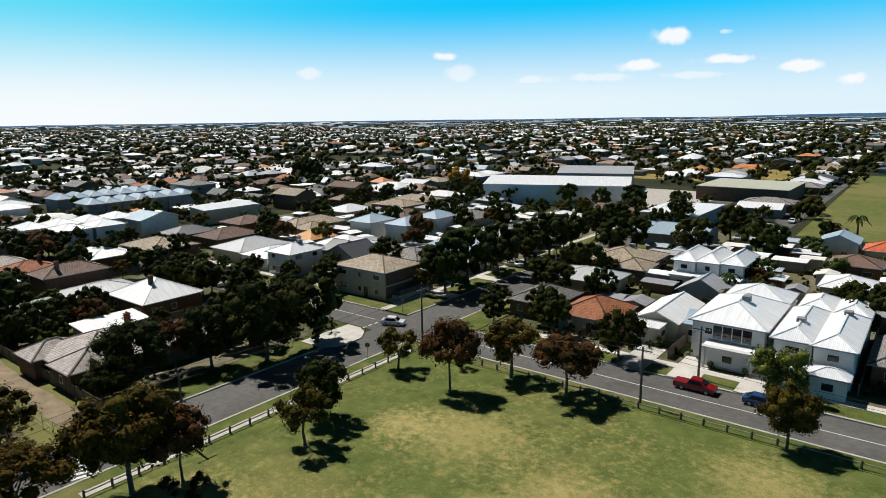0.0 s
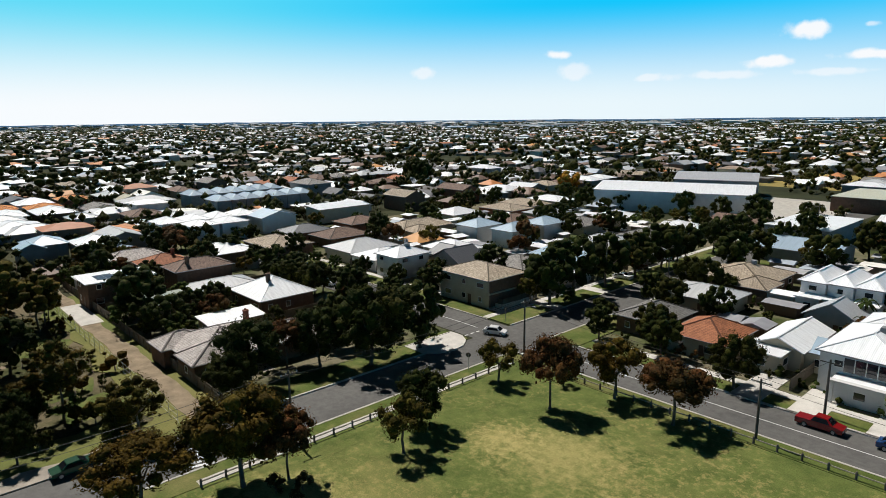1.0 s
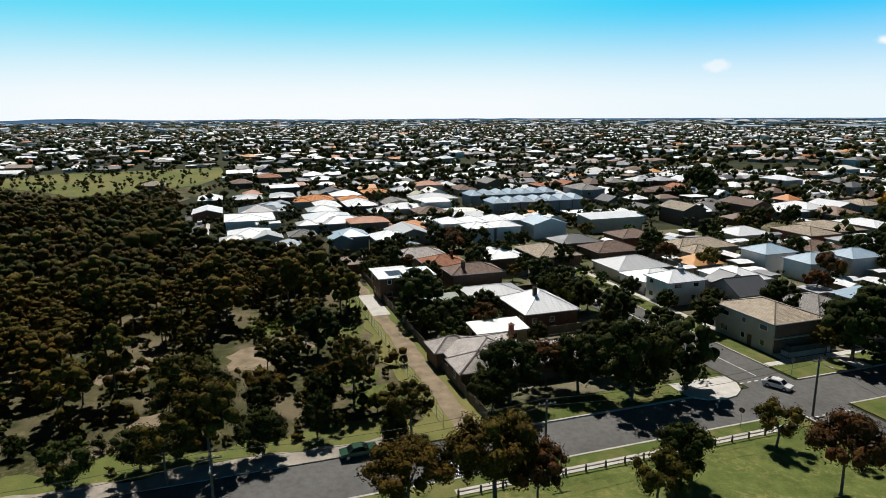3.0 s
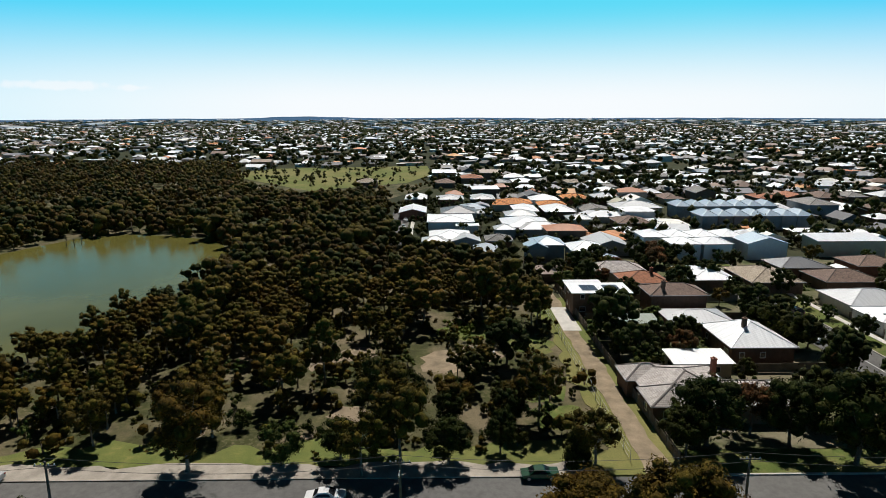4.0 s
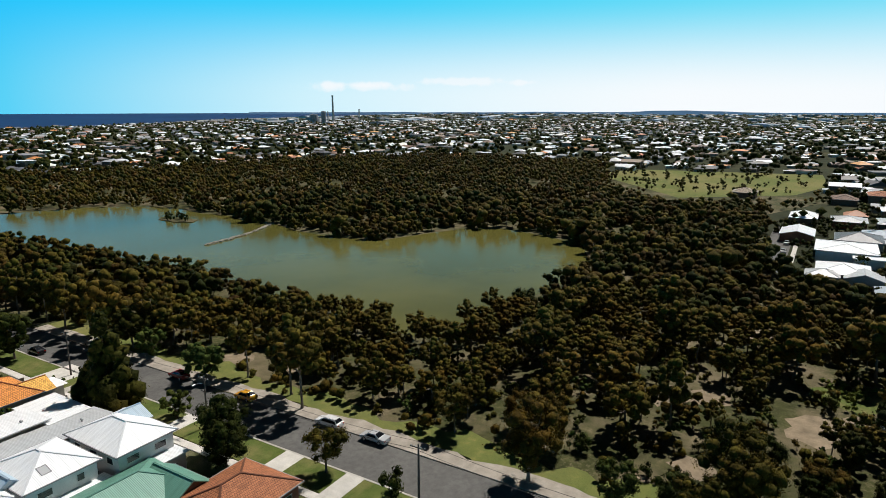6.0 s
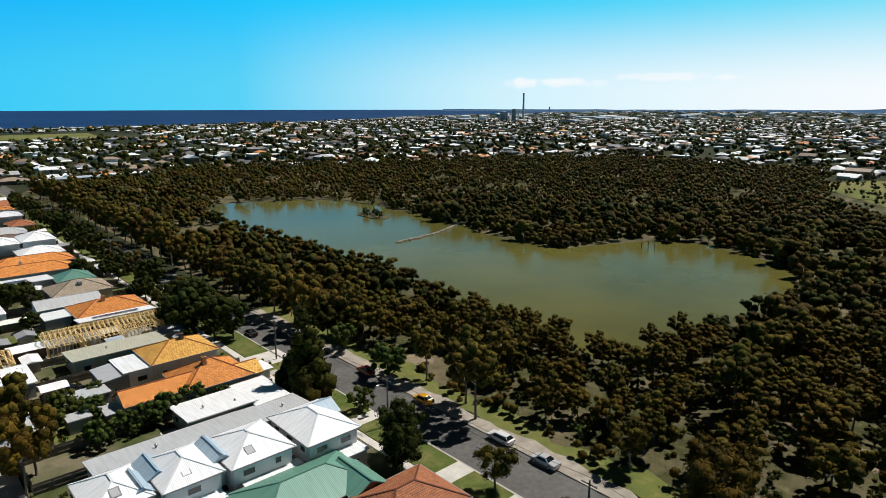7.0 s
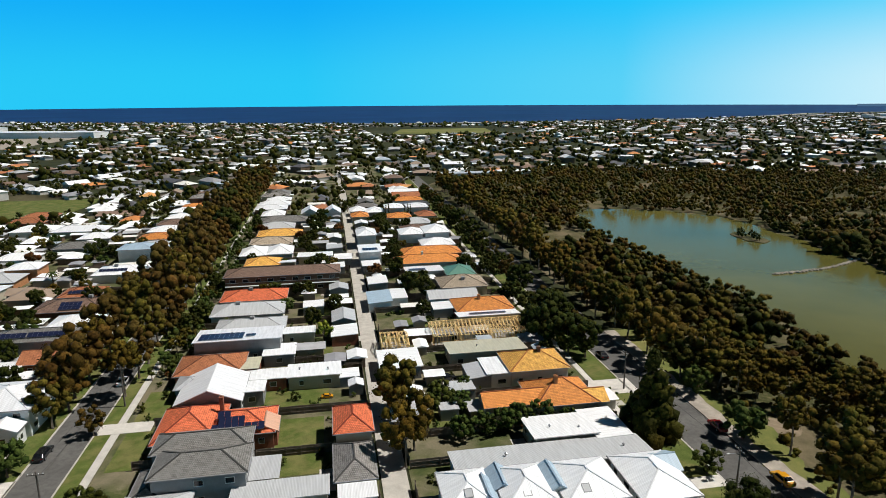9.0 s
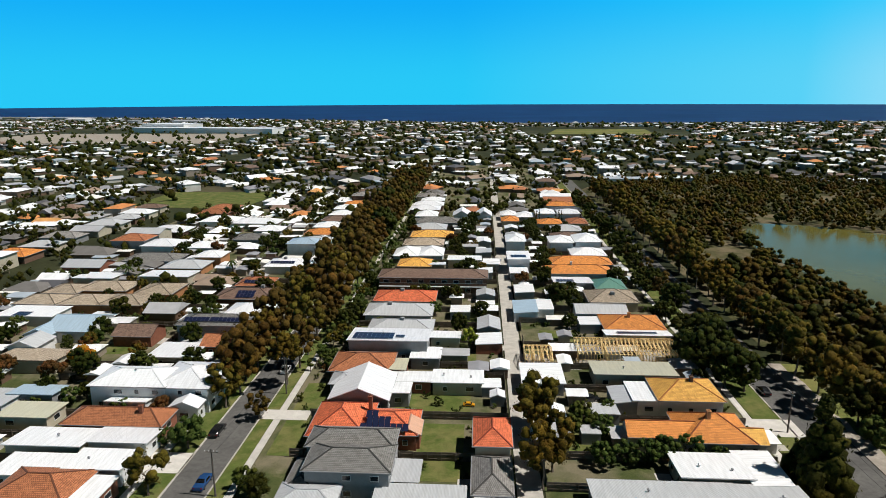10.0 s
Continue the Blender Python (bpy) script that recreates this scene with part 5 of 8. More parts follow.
house(-109.5, 105.5, 9.6, 9, "gable", "tin_dark", "wall_grey", 3.0, 2.7, axis="y", label="grey house with charcoal gable roof", wings=[(-7, 3, 5, 9, 3, "gable", 2.0, "x")], **N)
house(-120.5, 114, 12, 10, "hip", "tin_white", "wall_white", 2.9, 2.0, **N)
house(-96, 112, 12, 11, "hip", "tile_grey", "wall_cream", 2.9, 2.0, **N)
house(-94, 126, 14, 8, "mono", "tin_blue", "wall_cream", 2.9, 0.7, axis="x", **N)
house(-133, 136.6, 8.6, 10, "hip", "tin_blue", "wall_white", 4.8, 1.8, storeys=2, **N)
house(-120.5, 138.6, 8, 10.6, "hip", "tin_blue", "wall_white", 4.8, 1.8, storeys=2, **N)
house(-121.4, 153, 8, 10, "hip", "tin_blue", "wall_white", 4.8, 1.8, storeys=2, **N)
house(-93.1, 143.7, 11, 20, "hip", "tin_grey", "wall_brown", 2.9, 2.1, wings=[(-6, 6, 8, 8, 2.9, "hip", 1.7, "x")], **N)
house(-94, 166, 12, 13, "hip", "tile_dark", "wall_brown", 2.9, 2.0, **N)
house(-94, 184, 12, 12, "hip", "tin_white", "wall_cream", 2.9, 2.0, **N)
house(-153.4, 130, 11, 20, "hip", "tile_tan", "wall_cream", 2.9, 2.1, wings=[(7, -5, 8, 9, 2.9, "hip", 1.7, "x")], **N)
house(-158, 104, 11, 14, "hip", "tile_brown", "wall_brown", 2.9, 2.0, **N)
house(-172, 100, 10, 13, "hip", "tin_dark", "wall_brown", 2.9, 1.8, **N)
house(-174, 122, 11, 13, "hip", "tile_brown", "wall_brick", 2.9, 1.8, **N)
house(-120, 170, 11, 12, "hip", "tile_grey", "wall_cream", 2.9, 1.9, **N)
house(-140, 160, 11, 13, "hip", "tile_brown", "wall_cream", 2.9, 1.9, **N)
house(-142, 180, 11, 12, "hip", "tin_grey", "wall_cream", 2.9, 1.9, **N)
house(-165, 158, 11, 13, "hip", "tin_white", "wall_cream", 2.9, 1.9, **N)
house(-120, 190, 11, 12, "hip", "tin_white", "wall_cream", 2.9, 1.9, **N)
for i in range(4):
    house(-204, 70.5 + i * 8.2, 9.6, 7.4, "hip", "tin_white", "wall_white", 5.2, 1.5, storeys=2, label="white two-storey townhouse in a row", name="townhouse", category="townhouse", group="white townhouse row", **N)
for i in range(2):
    house(-192, 76 + i * 9.4, 8.6, 8.4, "hip", "tin_white", "wall_white", 5.2, 1.5, storeys=2, label="white two-storey townhouse in a row", name="townhouse", category="townhouse", group="white townhouse row", **N)
house(-194, 101, 10, 12, "gable", "tin_blue", "wall_white", 5.0, 1.8, axis="x", storeys=2, **N)
house(-196.8, 128.8, 9, 21, "mono", "tin_white", "wall_cream", 5.0, 0.8, axis="y", storeys=2, **N)
for i in range(7):
    for x in (-270, -244):
        house(x, 104.5 + i * 6.0, 11, 5.7, "hip", "tin_blue", "wall_grey", 5.4, 1.9, storeys=2, label="grey terrace with pale blue steel hip roof in a long row", name="terrace_house", category="terrace house", group="blue-roofed terrace rows", win=x > -250, **N)
house(-55, 138.4, 14, 16, "hip", "tile_tan", "wall_brown", 2.9, 2.3, wings=[(5, -7, 7, 8, 2.9, "hip", 1.6, "y")], **N)
house(-55.7, 175, 19, 13.6, "gable", "tin_blue", "wall_grey", 3.4, 2.2, axis="x", **N)
for i in range(3):
    house(-39.2 + i * 4.4, 136 + i * 0.6, 4.2, 11.6, "hip", "tin_white", "wall_white", 5.5, 1.7, axis="y", storeys=2, label="white two-storey townhouse with pyramid steel roof", name="townhouse", category="townhouse", group="three white townhouses", wings=[(0, -7, 4, 2.6, 3, "flat", 0.2, "x")], **N)
front_house = house(-21.2, 99.6, 9.6, 15, "hip", "tin_white", "wall_white", 5.7, 2.2, storeys=2, wings=[(0.2, 11.6, 9, 8.4, 5.6, "hip", 1.9, "x"), (0.8, -8.8, 6, 2.6, 2.9, "flat", 0.2, "x")], label="large white two-storey house with steel hip roof and porch", **N)
house(-12.8, 98.6, 4.5, 16, "hip", "tin_white", "wall_white", 5.6, 1.3, axis="y", storeys=2, wings=[(0.3, 13, 4.4, 8, 5.6, "hip", 1.2, "y"), (0, -9.6, 4.2, 3.0, 2.8, "hip", 0.8, "x")], **N)
house(-8.1, 98.2, 4.4, 16, "hip", "tin_white", "wall_white", 5.6, 1.3, axis="y", storeys=2, wings=[(0.2, 13, 4.2, 8, 5.6, "hip", 1.2, "y"), (0, -9.6, 4.0, 3.0, 2.8, "hip", 0.8, "x")], **N)
house(-32.8, 103.0, 6.4, 13, "gable", "tin_white", "wall_cream", 3.0, 1.6, axis="y", wings=[(-1, -7.5, 5, 5, 2.9, "flat", 0.2, "x"), (5, -2, 4, 6, 2.9, "mono", 0.5, "x", "tin_blue")], **N)
for k in range(4):                                    # upper glazing and porch columns of the large white house
    bm = bmesh.new()
    box(bm, -1.9 + k * 1.3, -0.72 + k * 1.3, -7.58, -7.42, 3.45, 5.3)
    part("balcony_glass", bm, M["glass"], front_house, "tall dark balcony window")
    bm = bmesh.new()
    box(bm, -2.02 + k * 1.3, -1.9 + k * 1.3, -7.64, -7.42, 3.4, 5.35)
    part("mullion", bm, M["frame"], front_house)
for k in range(2):
    bm = bmesh.new()
    box(bm, -2.4 + k * 5.8, -2.0 + k * 5.8, -10.9, -10.5, 0, 2.95)
    part("porch_column", bm, M["wall_white"], front_house)
bm = bmesh.new()
box(bm, -2.6, 4.0, -11.0, -10.1, 2.96, 3.2)
part("porch_beam", bm, M["wall_white"], front_house)
house(-43.0, 97.0, 9.0, 10.4, "hip", "tile_rust", "wall_cream", 2.9, 2.3, **N)
house(-54.0, 99.4, 8.4, 10.6, "hip", "tile_dark", "wall_brown", 2.9, 2.0, **N)
house(-11.4, 138.6, 8, 9.6, "hip", "tin_white", "wall_cream", 3.0, 1.7, **N)
house(0.0, 101.6, 8.4, 13, "hip", "tile_grey", "wall_brick", 2.9, 2.0, **N)
house(-32, 119.6, 8, 6, "gable", "tin_grey", "wall_grey", 3.0, 2.6, axis="y", **N)
house(-54, 118, 12, 10, "hip", "tin_grey", "wall_cream", 2.9, 1.7, **N)
house(-18, 186, 8, 9, "gable", "tin_blue", "wall_white", 3.2, 1.9, **N)
house(-8, 180, 8, 9, "hip", "tile_red", "wall_cream", 3.0, 1.9, **N)
house(-12, 160, 9, 9, "hip", "tile_brown", "wall_brick", 3.0, 1.9, **N)
house(4, 150, 9, 9, "hip", "tile_brown", "wall_brick", 3.0, 1.9, **N)
# houses beyond the bushland corner
for x, y, w, d, roof, rm, wm, h, rise, wings in (
        (-248, 7, 19, 17, "hip", "tin_white", "wall_white", 3.6, 1.2, [(11, 6, 7, 8, 3, "flat", 0.2, "x")]),
        (-216, 6, 15, 13, "hip", "tin_white", "wall_grey", 3.0, 1.8, [(7, 5, 8, 9, 2.9, "gable", 1.5, "x", "tin_grey"), (8, -5, 7, 8, 2.9, "hip", 1.3, "y", "tin_grey")]),
        (-239, 35, 20, 17, "hip", "tin_white", "wall_grey", 3.2, 2.4, [(9, 4, 10, 15, 3.1, "hip", 2.0, "y", "tin_grey"), (10, -9, 7, 7, 3, "hip", 1.5, "x", "tin_grey")]),
        (-270, 11, 15, 14, "hip", "tin_dark", "wall_grey", 3.2, 2.2, [(2, 11, 7, 6, 2.8, "flat", 0.2, "x", "tin_grey")]),
        (-193.5, 35, 10, 9, "hip", "tin_blue", "wall_grey", 5.0, 1.9, [(4, -4, 6, 6, 4.6, "gable", 1.5, "x")]),
        (-185.5, 45, 10, 9.5, "hip", "tin_white", "wall_grey", 5.0, 2.0, [(6, 5, 5, 6, 3, "hip", 1.2, "x", "tin_blue")]),
        (-346, 28, 16, 14, "flat", "tin_white", "wall_brown", 4.2, 0.2, []),
        (-298, 38, 14, 15, "hip", "tile_orange", "wall_cream", 3.0, 1.9, [(5, -7, 8, 7, 2.9, "hip", 1.3, "x")]),
        (-291, 54, 12, 12, "hip", "tile_orange", "wall_cream", 3.0, 1.8, []),
        (-306, 53, 12, 13, "hip", "tin_white", "wall_white", 3.4, 2.2, []),
        (-262, 36, 11, 12, "hip", "tin_grey", "wall_grey", 3.0, 1.8, []),
        (-284, 90, 14, 20, "hip", "tin_grey", "wall_cream", 3.0, 2.0, [(-9, -4, 9, 9, 3, "gable", 2.0, "x", "tin_cream")]),
        (-344, 93, 12, 12, "hip", "tin_white", "wall_white", 3.0, 1.8, []),
        (-244, 76, 13, 12, "hip", "tile_brown", "wall_brown", 3.0, 2.0, []),
        (-252, 58, 9, 9, "hip", "tin_grey", "wall_cream", 2.9, 1.6, []),
        (-210, 22, 9, 8, "hip", "tile_dark", "wall_brown", 2.9, 1.6, [])):
    house(x, y, w, d, roof, rm, wm, h, rise, storeys=2 if h > 4.5 else 1, wings=wings, **N)
strip("road", -300, -215, -17.5, -9.5, 0.075, M["asphalt"], "grey asphalt street along the bushland edge", "road")
strip("footpath", -300, -215, -8.6, -7.2, 0.2, M["pale_concrete"], "pale footpath in front of white houses", "path", thick=0.12)
strip("road", -300, -190, 61.5, 67.5, 0.055, M["asphalt"], "grey asphalt side street between houses", "road")
strip("verge", -212, -188, 68, 72, 0.13, M["lawn"], "green lawn before white townhouses", thick=0.1)

# ---- the large hangar ----
house(-125, 240, 57, 32, "gable", "tin_white", "wall_white", 7.8, 2.2, axis="x", turn=20.5, over=0.3, win=False, name="warehouse", category="warehouse", label="long pale grey steel warehouse with low white gabled roof")
house(-132, 292, 34, 30, "gable", "tin_grey", "wall_grey", 8.0, 2.4, axis="x", turn=20.5, over=0.3, win=False, name="warehouse", category="warehouse", label="grey steel warehouse behind a larger one")
strip("yard", -112, -72, 206, 300, 0.1, M["concrete"], "worn concrete yard beside the warehouse", "yard")
flat("dry_paddock", [(-178, 345), (-62, 345), (-58, 440), (-182, 436)], 0.08, M["straw"], "open paddock of dry yellow grass behind the warehouse")
house(-64, 208, 17, 30, "flat", "tin_white", "wall_grey", 5.0, 0.3, over=0.2, win=False, name="warehouse", category="warehouse", label="flat white-roofed workshop beside the warehouse")
house(-62, 290, 34, 36, "flat", "tin_cream", "wall_brown", 5.5, 0.3, over=0.2, win=False, name="factory", category="factory", label="low brown brick factory with flat roof")
house(-106, -478, 42, 14, "flat", "tin_grey", "wall_white", 4.0, 0.2, over=0.2, win=False, name="school", category="school", label="long white flat-roofed building beyond the bushland")
house(-146, -484, 26, 14, "flat", "tin_white", "wall_white", 4.0, 0.2, over=0.2, win=False, name="school", category="school", label="long white flat-roofed building beyond the bushland")
house(493, -1158, 284, 46, "flat", "tin_white", "wall_white", 9.0, 0.4, over=0.5, win=False, turn=-11, name="shopping_centre", category="shopping centre", label="long white flat-roofed shopping centre far off")
house(585, -1215, 90, 60, "flat", "tin_white", "wall_white", 14.0, 0.4, over=0.5, win=False, turn=-11, name="shopping_centre", category="shopping centre", label="tall white block behind the shopping centre")
strip("car_park", 380, 780, -1120, -880, 0.3, M["gravel"], "wide pale car park before a shopping centre", "car park")

# Aerial haze is painted as blue emission, so the far ridge itself glows.
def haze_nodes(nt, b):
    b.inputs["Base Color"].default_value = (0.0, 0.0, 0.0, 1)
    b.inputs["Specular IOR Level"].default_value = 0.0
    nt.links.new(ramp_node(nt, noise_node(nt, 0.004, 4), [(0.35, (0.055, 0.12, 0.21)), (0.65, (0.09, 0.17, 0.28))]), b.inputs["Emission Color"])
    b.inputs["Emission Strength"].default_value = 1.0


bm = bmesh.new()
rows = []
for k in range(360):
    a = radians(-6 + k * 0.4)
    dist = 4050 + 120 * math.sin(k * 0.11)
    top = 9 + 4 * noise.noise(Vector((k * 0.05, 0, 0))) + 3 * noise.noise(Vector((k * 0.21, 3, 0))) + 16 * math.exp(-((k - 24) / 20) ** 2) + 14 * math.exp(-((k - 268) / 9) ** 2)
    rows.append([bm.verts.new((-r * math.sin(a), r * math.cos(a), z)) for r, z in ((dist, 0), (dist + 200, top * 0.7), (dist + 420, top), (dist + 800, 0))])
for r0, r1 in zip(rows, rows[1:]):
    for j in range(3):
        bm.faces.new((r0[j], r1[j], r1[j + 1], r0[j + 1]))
tagged(part("backdrop", bm, material("haze_as_glow", haze_nodes)), "low land along the horizon, its blue haze put in as glow", "distance", kind="structure")

# ---- suburb further off: plots in rows along streets ----
HANGAR_YARD = (-175, -80, 215, 345)
NEAR = [(-62, 60, -342, -30), (-92, 40, 28, 200), (-150, -90, 28, 115)]


def open_plot(x, y):
    """Whether a house plot may lie here."""
    if inside(BUSH, x, y) or inside(FAR_FIELD, x, y) or y < sea_edge(x) + 60:
        return False
    if -31 < x < 70 and 195 < y < 430 or -62 < x < 140 and -30 < y < 75:
        return False
    if HANGAR_YARD[0] < x < HANGAR_YARD[1] and HANGAR_YARD[2] < y < HANGAR_YARD[3]:
        return False
    if -360 < x < -70 and -1330 < y < -1050 or 125 < x < 212 and -432 < y < -358 or 330 < x < 800 and -1260 < y < -860:
        return False
    return not any(abs(x - px) < pw + 8 and abs(y - py) < pd + 8 for px, py, pw, pd in PLACED)


def in_view(x, y):
    a = math.degrees(math.atan2(-x, y)) % 360
    return a < 222 or a > 357


rng = np.random.default_rng(7)
plots = []                                            # x, y, row, distance, heading
for k in range(-5, 5):
    sx = -68 + 114 * k
    for side in (-1, 1):
        for row, off in enumerate((20, 44)):
            for j in range(-34, 34):
                x = sx + side * off + rng.uniform(-2, 2)
                y = 8 + j * 15.5 + rng.uniform(-1.2, 1.2)
                far = math.hypot(x, y)
                if far > 520 or max(abs(x), abs(y)) > 430 or not in_view(x, y) or rng.random() < (0.08 if row == 0 else 0.35):
                    continue
                if open_plot(x, y):
                    plots.append((x, y, row, far, 0.0))
TILE = 430
for i in range(-6, 6):
    for j in range(-6, 6):                            # further quarters, each with its own street grid
        cx, cy = (i + 0.5) * TILE, (j + 0.5) * TILE
        if i in (-1, 0) and j in (-1, 0):
            continue
        ang = radians(rng.choice((0, 8, -14, 25, -33, 45, 90, 78)))
        ca, sa = math.cos(ang), math.sin(ang)
        for u in np.arange(-300, 300, 29.0):
            for v in np.arange(-300, 300, 17.0):
                if int(v / 17 + 40) % 9 == 0:
                    continue
                uu, vv = u + rng.uniform(-3, 3), v + rng.uniform(-2, 2)
                x, y = cx + ca * uu - sa * vv, cy + sa * uu + ca * vv
                far = math.hypot(x, y)
                if abs(x - cx) > TILE / 2 or abs(y - cy) > TILE / 2 or far > 2100 or not in_view(x, y) or rng.random() < (0.22 if far < 700 else 0.4):
                    continue
                if open_plot(x, y):
                    plots.append((x, y, int(rng.random() < 0.2), far, ang))


def hipped(V, Fc, Mi, at, px, py, w, d, hh, rise, gable):
    """One wing of a joined house: four walls and a hipped or gabled roof with eaves."""
    a, b, o = w / 2, d / 2, 0.55
    k = len(V)
    V += [at(px + u, py + v, z) for z in (0, hh) for u, v in ((-a, -b), (a, -b), (a, b), (-a, b))]
    Fc += [(k, k + 1, k + 5, k + 4), (k + 1, k + 2, k + 6, k + 5), (k + 2, k + 3, k + 7, k + 6), (k + 3, k, k + 4, k + 7)]
    Mi += [1] * 4
    k += 8
    A, B = a + o, b + o
    r = max(A, B) if gable else abs(A - B)
    e = (-r, 0) if A >= B else (0, -r)
    V += [at(px - A, py - B, hh), at(px + A, py - B, hh), at(px + A, py + B, hh), at(px - A, py + B, hh), at(px + e[0], py + e[1], hh + rise), at(px - e[0], py - e[1], hh + rise)]
    if A >= B:
        Fc += [(k, k + 1, k + 5, k + 4), (k + 1, k + 2, k + 5), (k + 2, k + 3, k + 4, k + 5), (k + 3, k, k + 4)]
    else:
        Fc += [(k, k + 1, k + 4), (k + 1, k + 2, k + 5, k + 4), (k + 2, k + 3, k + 5), (k + 3, k, k + 4, k + 5)]
    Mi += [0] * 4


def far_houses(name, spots, seed, label, scale=1.0, shares=(0.41, 0.57, 0.75, 0.92), wings=True):
    """Joined houses, one sheet for each roof colour; most have a side wing and a rear lean-to."""
    rg = np.random.default_rng(seed)
    sheets = {k: ([], [], []) for k in ("white", "grey", "dark", "brown", "orange")}
    for x, y, row, far, ang in spots:
        u = rg.random()
        kind = ("white", "grey", "dark", "brown", "orange")[sum(u > q for q in shares)]
        V, Fc, Mi = sheets[kind]
        w, d = rg.uniform(9, 12.5) * scale, rg.uniform(11, 16) * scale
        if rg.random() < 0.5:
            w, d = d, w
        if row:
            w, d = w * 0.72, d * 0.72
        hh = 5.2 if rg.random() < 0.12 and not row else 2.5
        rise = rg.uniform(1.3, 2.4) if rg.random() < 0.85 else 0.4
        ca, sa = math.cos(ang), math.sin(ang)
        at = lambda p, q, z: (x + ca * p - sa * q, y + sa * p + ca * q, z)
        hipped(V, Fc, Mi, at, 0, 0, w, d, hh, rise, rg.random() < 0.25)
        if wings and not row:
            s, t = rg.choice((-1, 1)), rg.choice((-1, 1))
            hipped(V, Fc, Mi, at, s * w * 0.38, t * d * 0.4, w * 0.55, d * 0.62, min(hh, 2.6), rise * 0.75, rg.random() < 0.5)
            if rg.random() < 0.5:
                V2, F2, M2 = sheets["white" if rg.random() < 0.6 else "grey"]
                hipped(V2, F2, M2, at, -s * w * 0.45, -t * d * 0.55, w * 0.5, 4.2, 2.2, 0.25, True)
    for kind, (V, Fc, Mi) in sheets.items():
        me = mesh_of(name, V, Fc, [M["far_" + kind], M["far_wall"]])
        me.polygons.foreach_set("material_index", Mi)
        tagged(new(name, me), label.replace("*", kind), "houses", kind="stuff")


def near_zone(x, y):
    return any(x0 < x < x1 and y0 < y < y1 for x0, x1, y0, y1 in NEAR)


far_plots = [p for p in plots if not near_zone(p[0], p[1])]
singles = sorted([p for p in far_plots if p[2] == 0 and p[4] == 0], key=lambda p: p[3])[:90]
single_set = set(singles)
rest = [p for p in far_plots if p not in single_set]
infill = []
used = [(p[0], p[1]) for p in plots]
for i in range(3200):                                 # rear units and sheds that crowd the middle distance
    x, y = (rng.uniform(-400, -150), rng.uniform(10, 330)) if i % 2 else (rng.uniform(57, 330), rng.uniform(-430, -90))
    if not open_plot(x, y) or not in_view(x, y) or abs((x + 68) % 114) < 9 or abs((x + 68) % 114) > 105 or any(abs(x - a) < 12 and abs(y - b) < 10.5 for a, b in used) or len(infill) > 330:
        continue
    used.append((x, y))
    infill.append((x, y, int(rng.random() < 0.6), math.hypot(x, y), 0.0))
rest += infill
far_houses("distant_houses", [p for p in rest if p[3] > 1250], 5, "far suburban houses with dull * roofs", 1.0, (0.36, 0.55, 0.8, 0.97), False)
rest = [p for p in rest if p[3] <= 1250]
far_houses("distant_houses", rest, 3, "far suburban houses with * roofs among trees")

ROOFS = ["tin_white"] * 6 + ["tin_grey"] * 3 + ["tile_grey"] * 3 + ["tile_brown"] * 2 + ["tile_orange", "tile_rust", "tin_dark", "tile_tan"]
WALLS = ["wall_cream", "wall_grey", "wall_brick", "wall_brown", "wall_brown"]
for x, y, row, far, ang in singles:
    rg = random.Random(int(x * 3 + y * 5))
    w, d = rg.uniform(9.5, 12.5), rg.uniform(13, 18)
    two = rg.random() < 0.15
    house(x, y, d, w, rg.choice(("hip", "hip", "hip", "gable")), rg.choice(ROOFS), rg.choice(WALLS), 5.6 if two else 2.9, rg.uniform(1.5, 2.2), storeys=2 if two else 1,
          win=far < 260, sides="n" if y < 0 else "s", group="suburban houses")

# large sheds of the far industrial belt
V, Fc = [], []
for i in range(500):
    a, dist = rng.uniform(0, 225), rng.uniform(1500, 4300)
    x, y = -dist * math.sin(radians(a)), dist * math.cos(radians(a))
    if y < sea_edge(x) + 150 or inside(BUSH, x, y) or (dist < 2000 and rng.random() < 0.6):
        continue
    w, d, h = rng.uniform(12, 60), rng.uniform(8, 26), rng.uniform(4, 8)
    k = len(V)
    V += [(x + sx * w, y + sy * d, z) for z in (0, h) for sx, sy in ((-1, -1), (1, -1), (1, 1), (-1, 1))] + [(x - w, y, h + d * 0.12), (x + w, y, h + d * 0.12)]
    Fc += [(k, k + 1, k + 5, k + 4), (k + 1, k + 2, k + 6, k + 9, k + 5), (k + 2, k + 3, k + 7, k + 6), (k + 3, k, k + 4, k + 8, k + 7), (k + 4, k + 5, k + 9, k + 8), (k + 6, k + 7, k + 8, k + 9)]
tagged(new("distant_sheds", mesh_of("distant_sheds", V, Fc, M["far_shed"])), "far pale industrial sheds and warehouses", "sheds", kind="stuff")
outer = []
for i in range(3000):
    a, dist = rng.uniform(0, 222), 2050 + 2400 * rng.uniform(0, 1) ** 1.2
    x, y = -dist * math.sin(radians(a)), dist * math.cos(radians(a))
    if y > sea_edge(x) + 60:
        outer.append((x, y, 0, dist, rng.uniform(0, 3)))
far_houses("outer_suburb_houses", outer, 4, "rows of tiny * roofs towards the horizon", 1.5, (0.34, 0.6, 0.85, 0.98), False)

# ---- trees of the further suburb ----
near_spots, far_spots = [], []
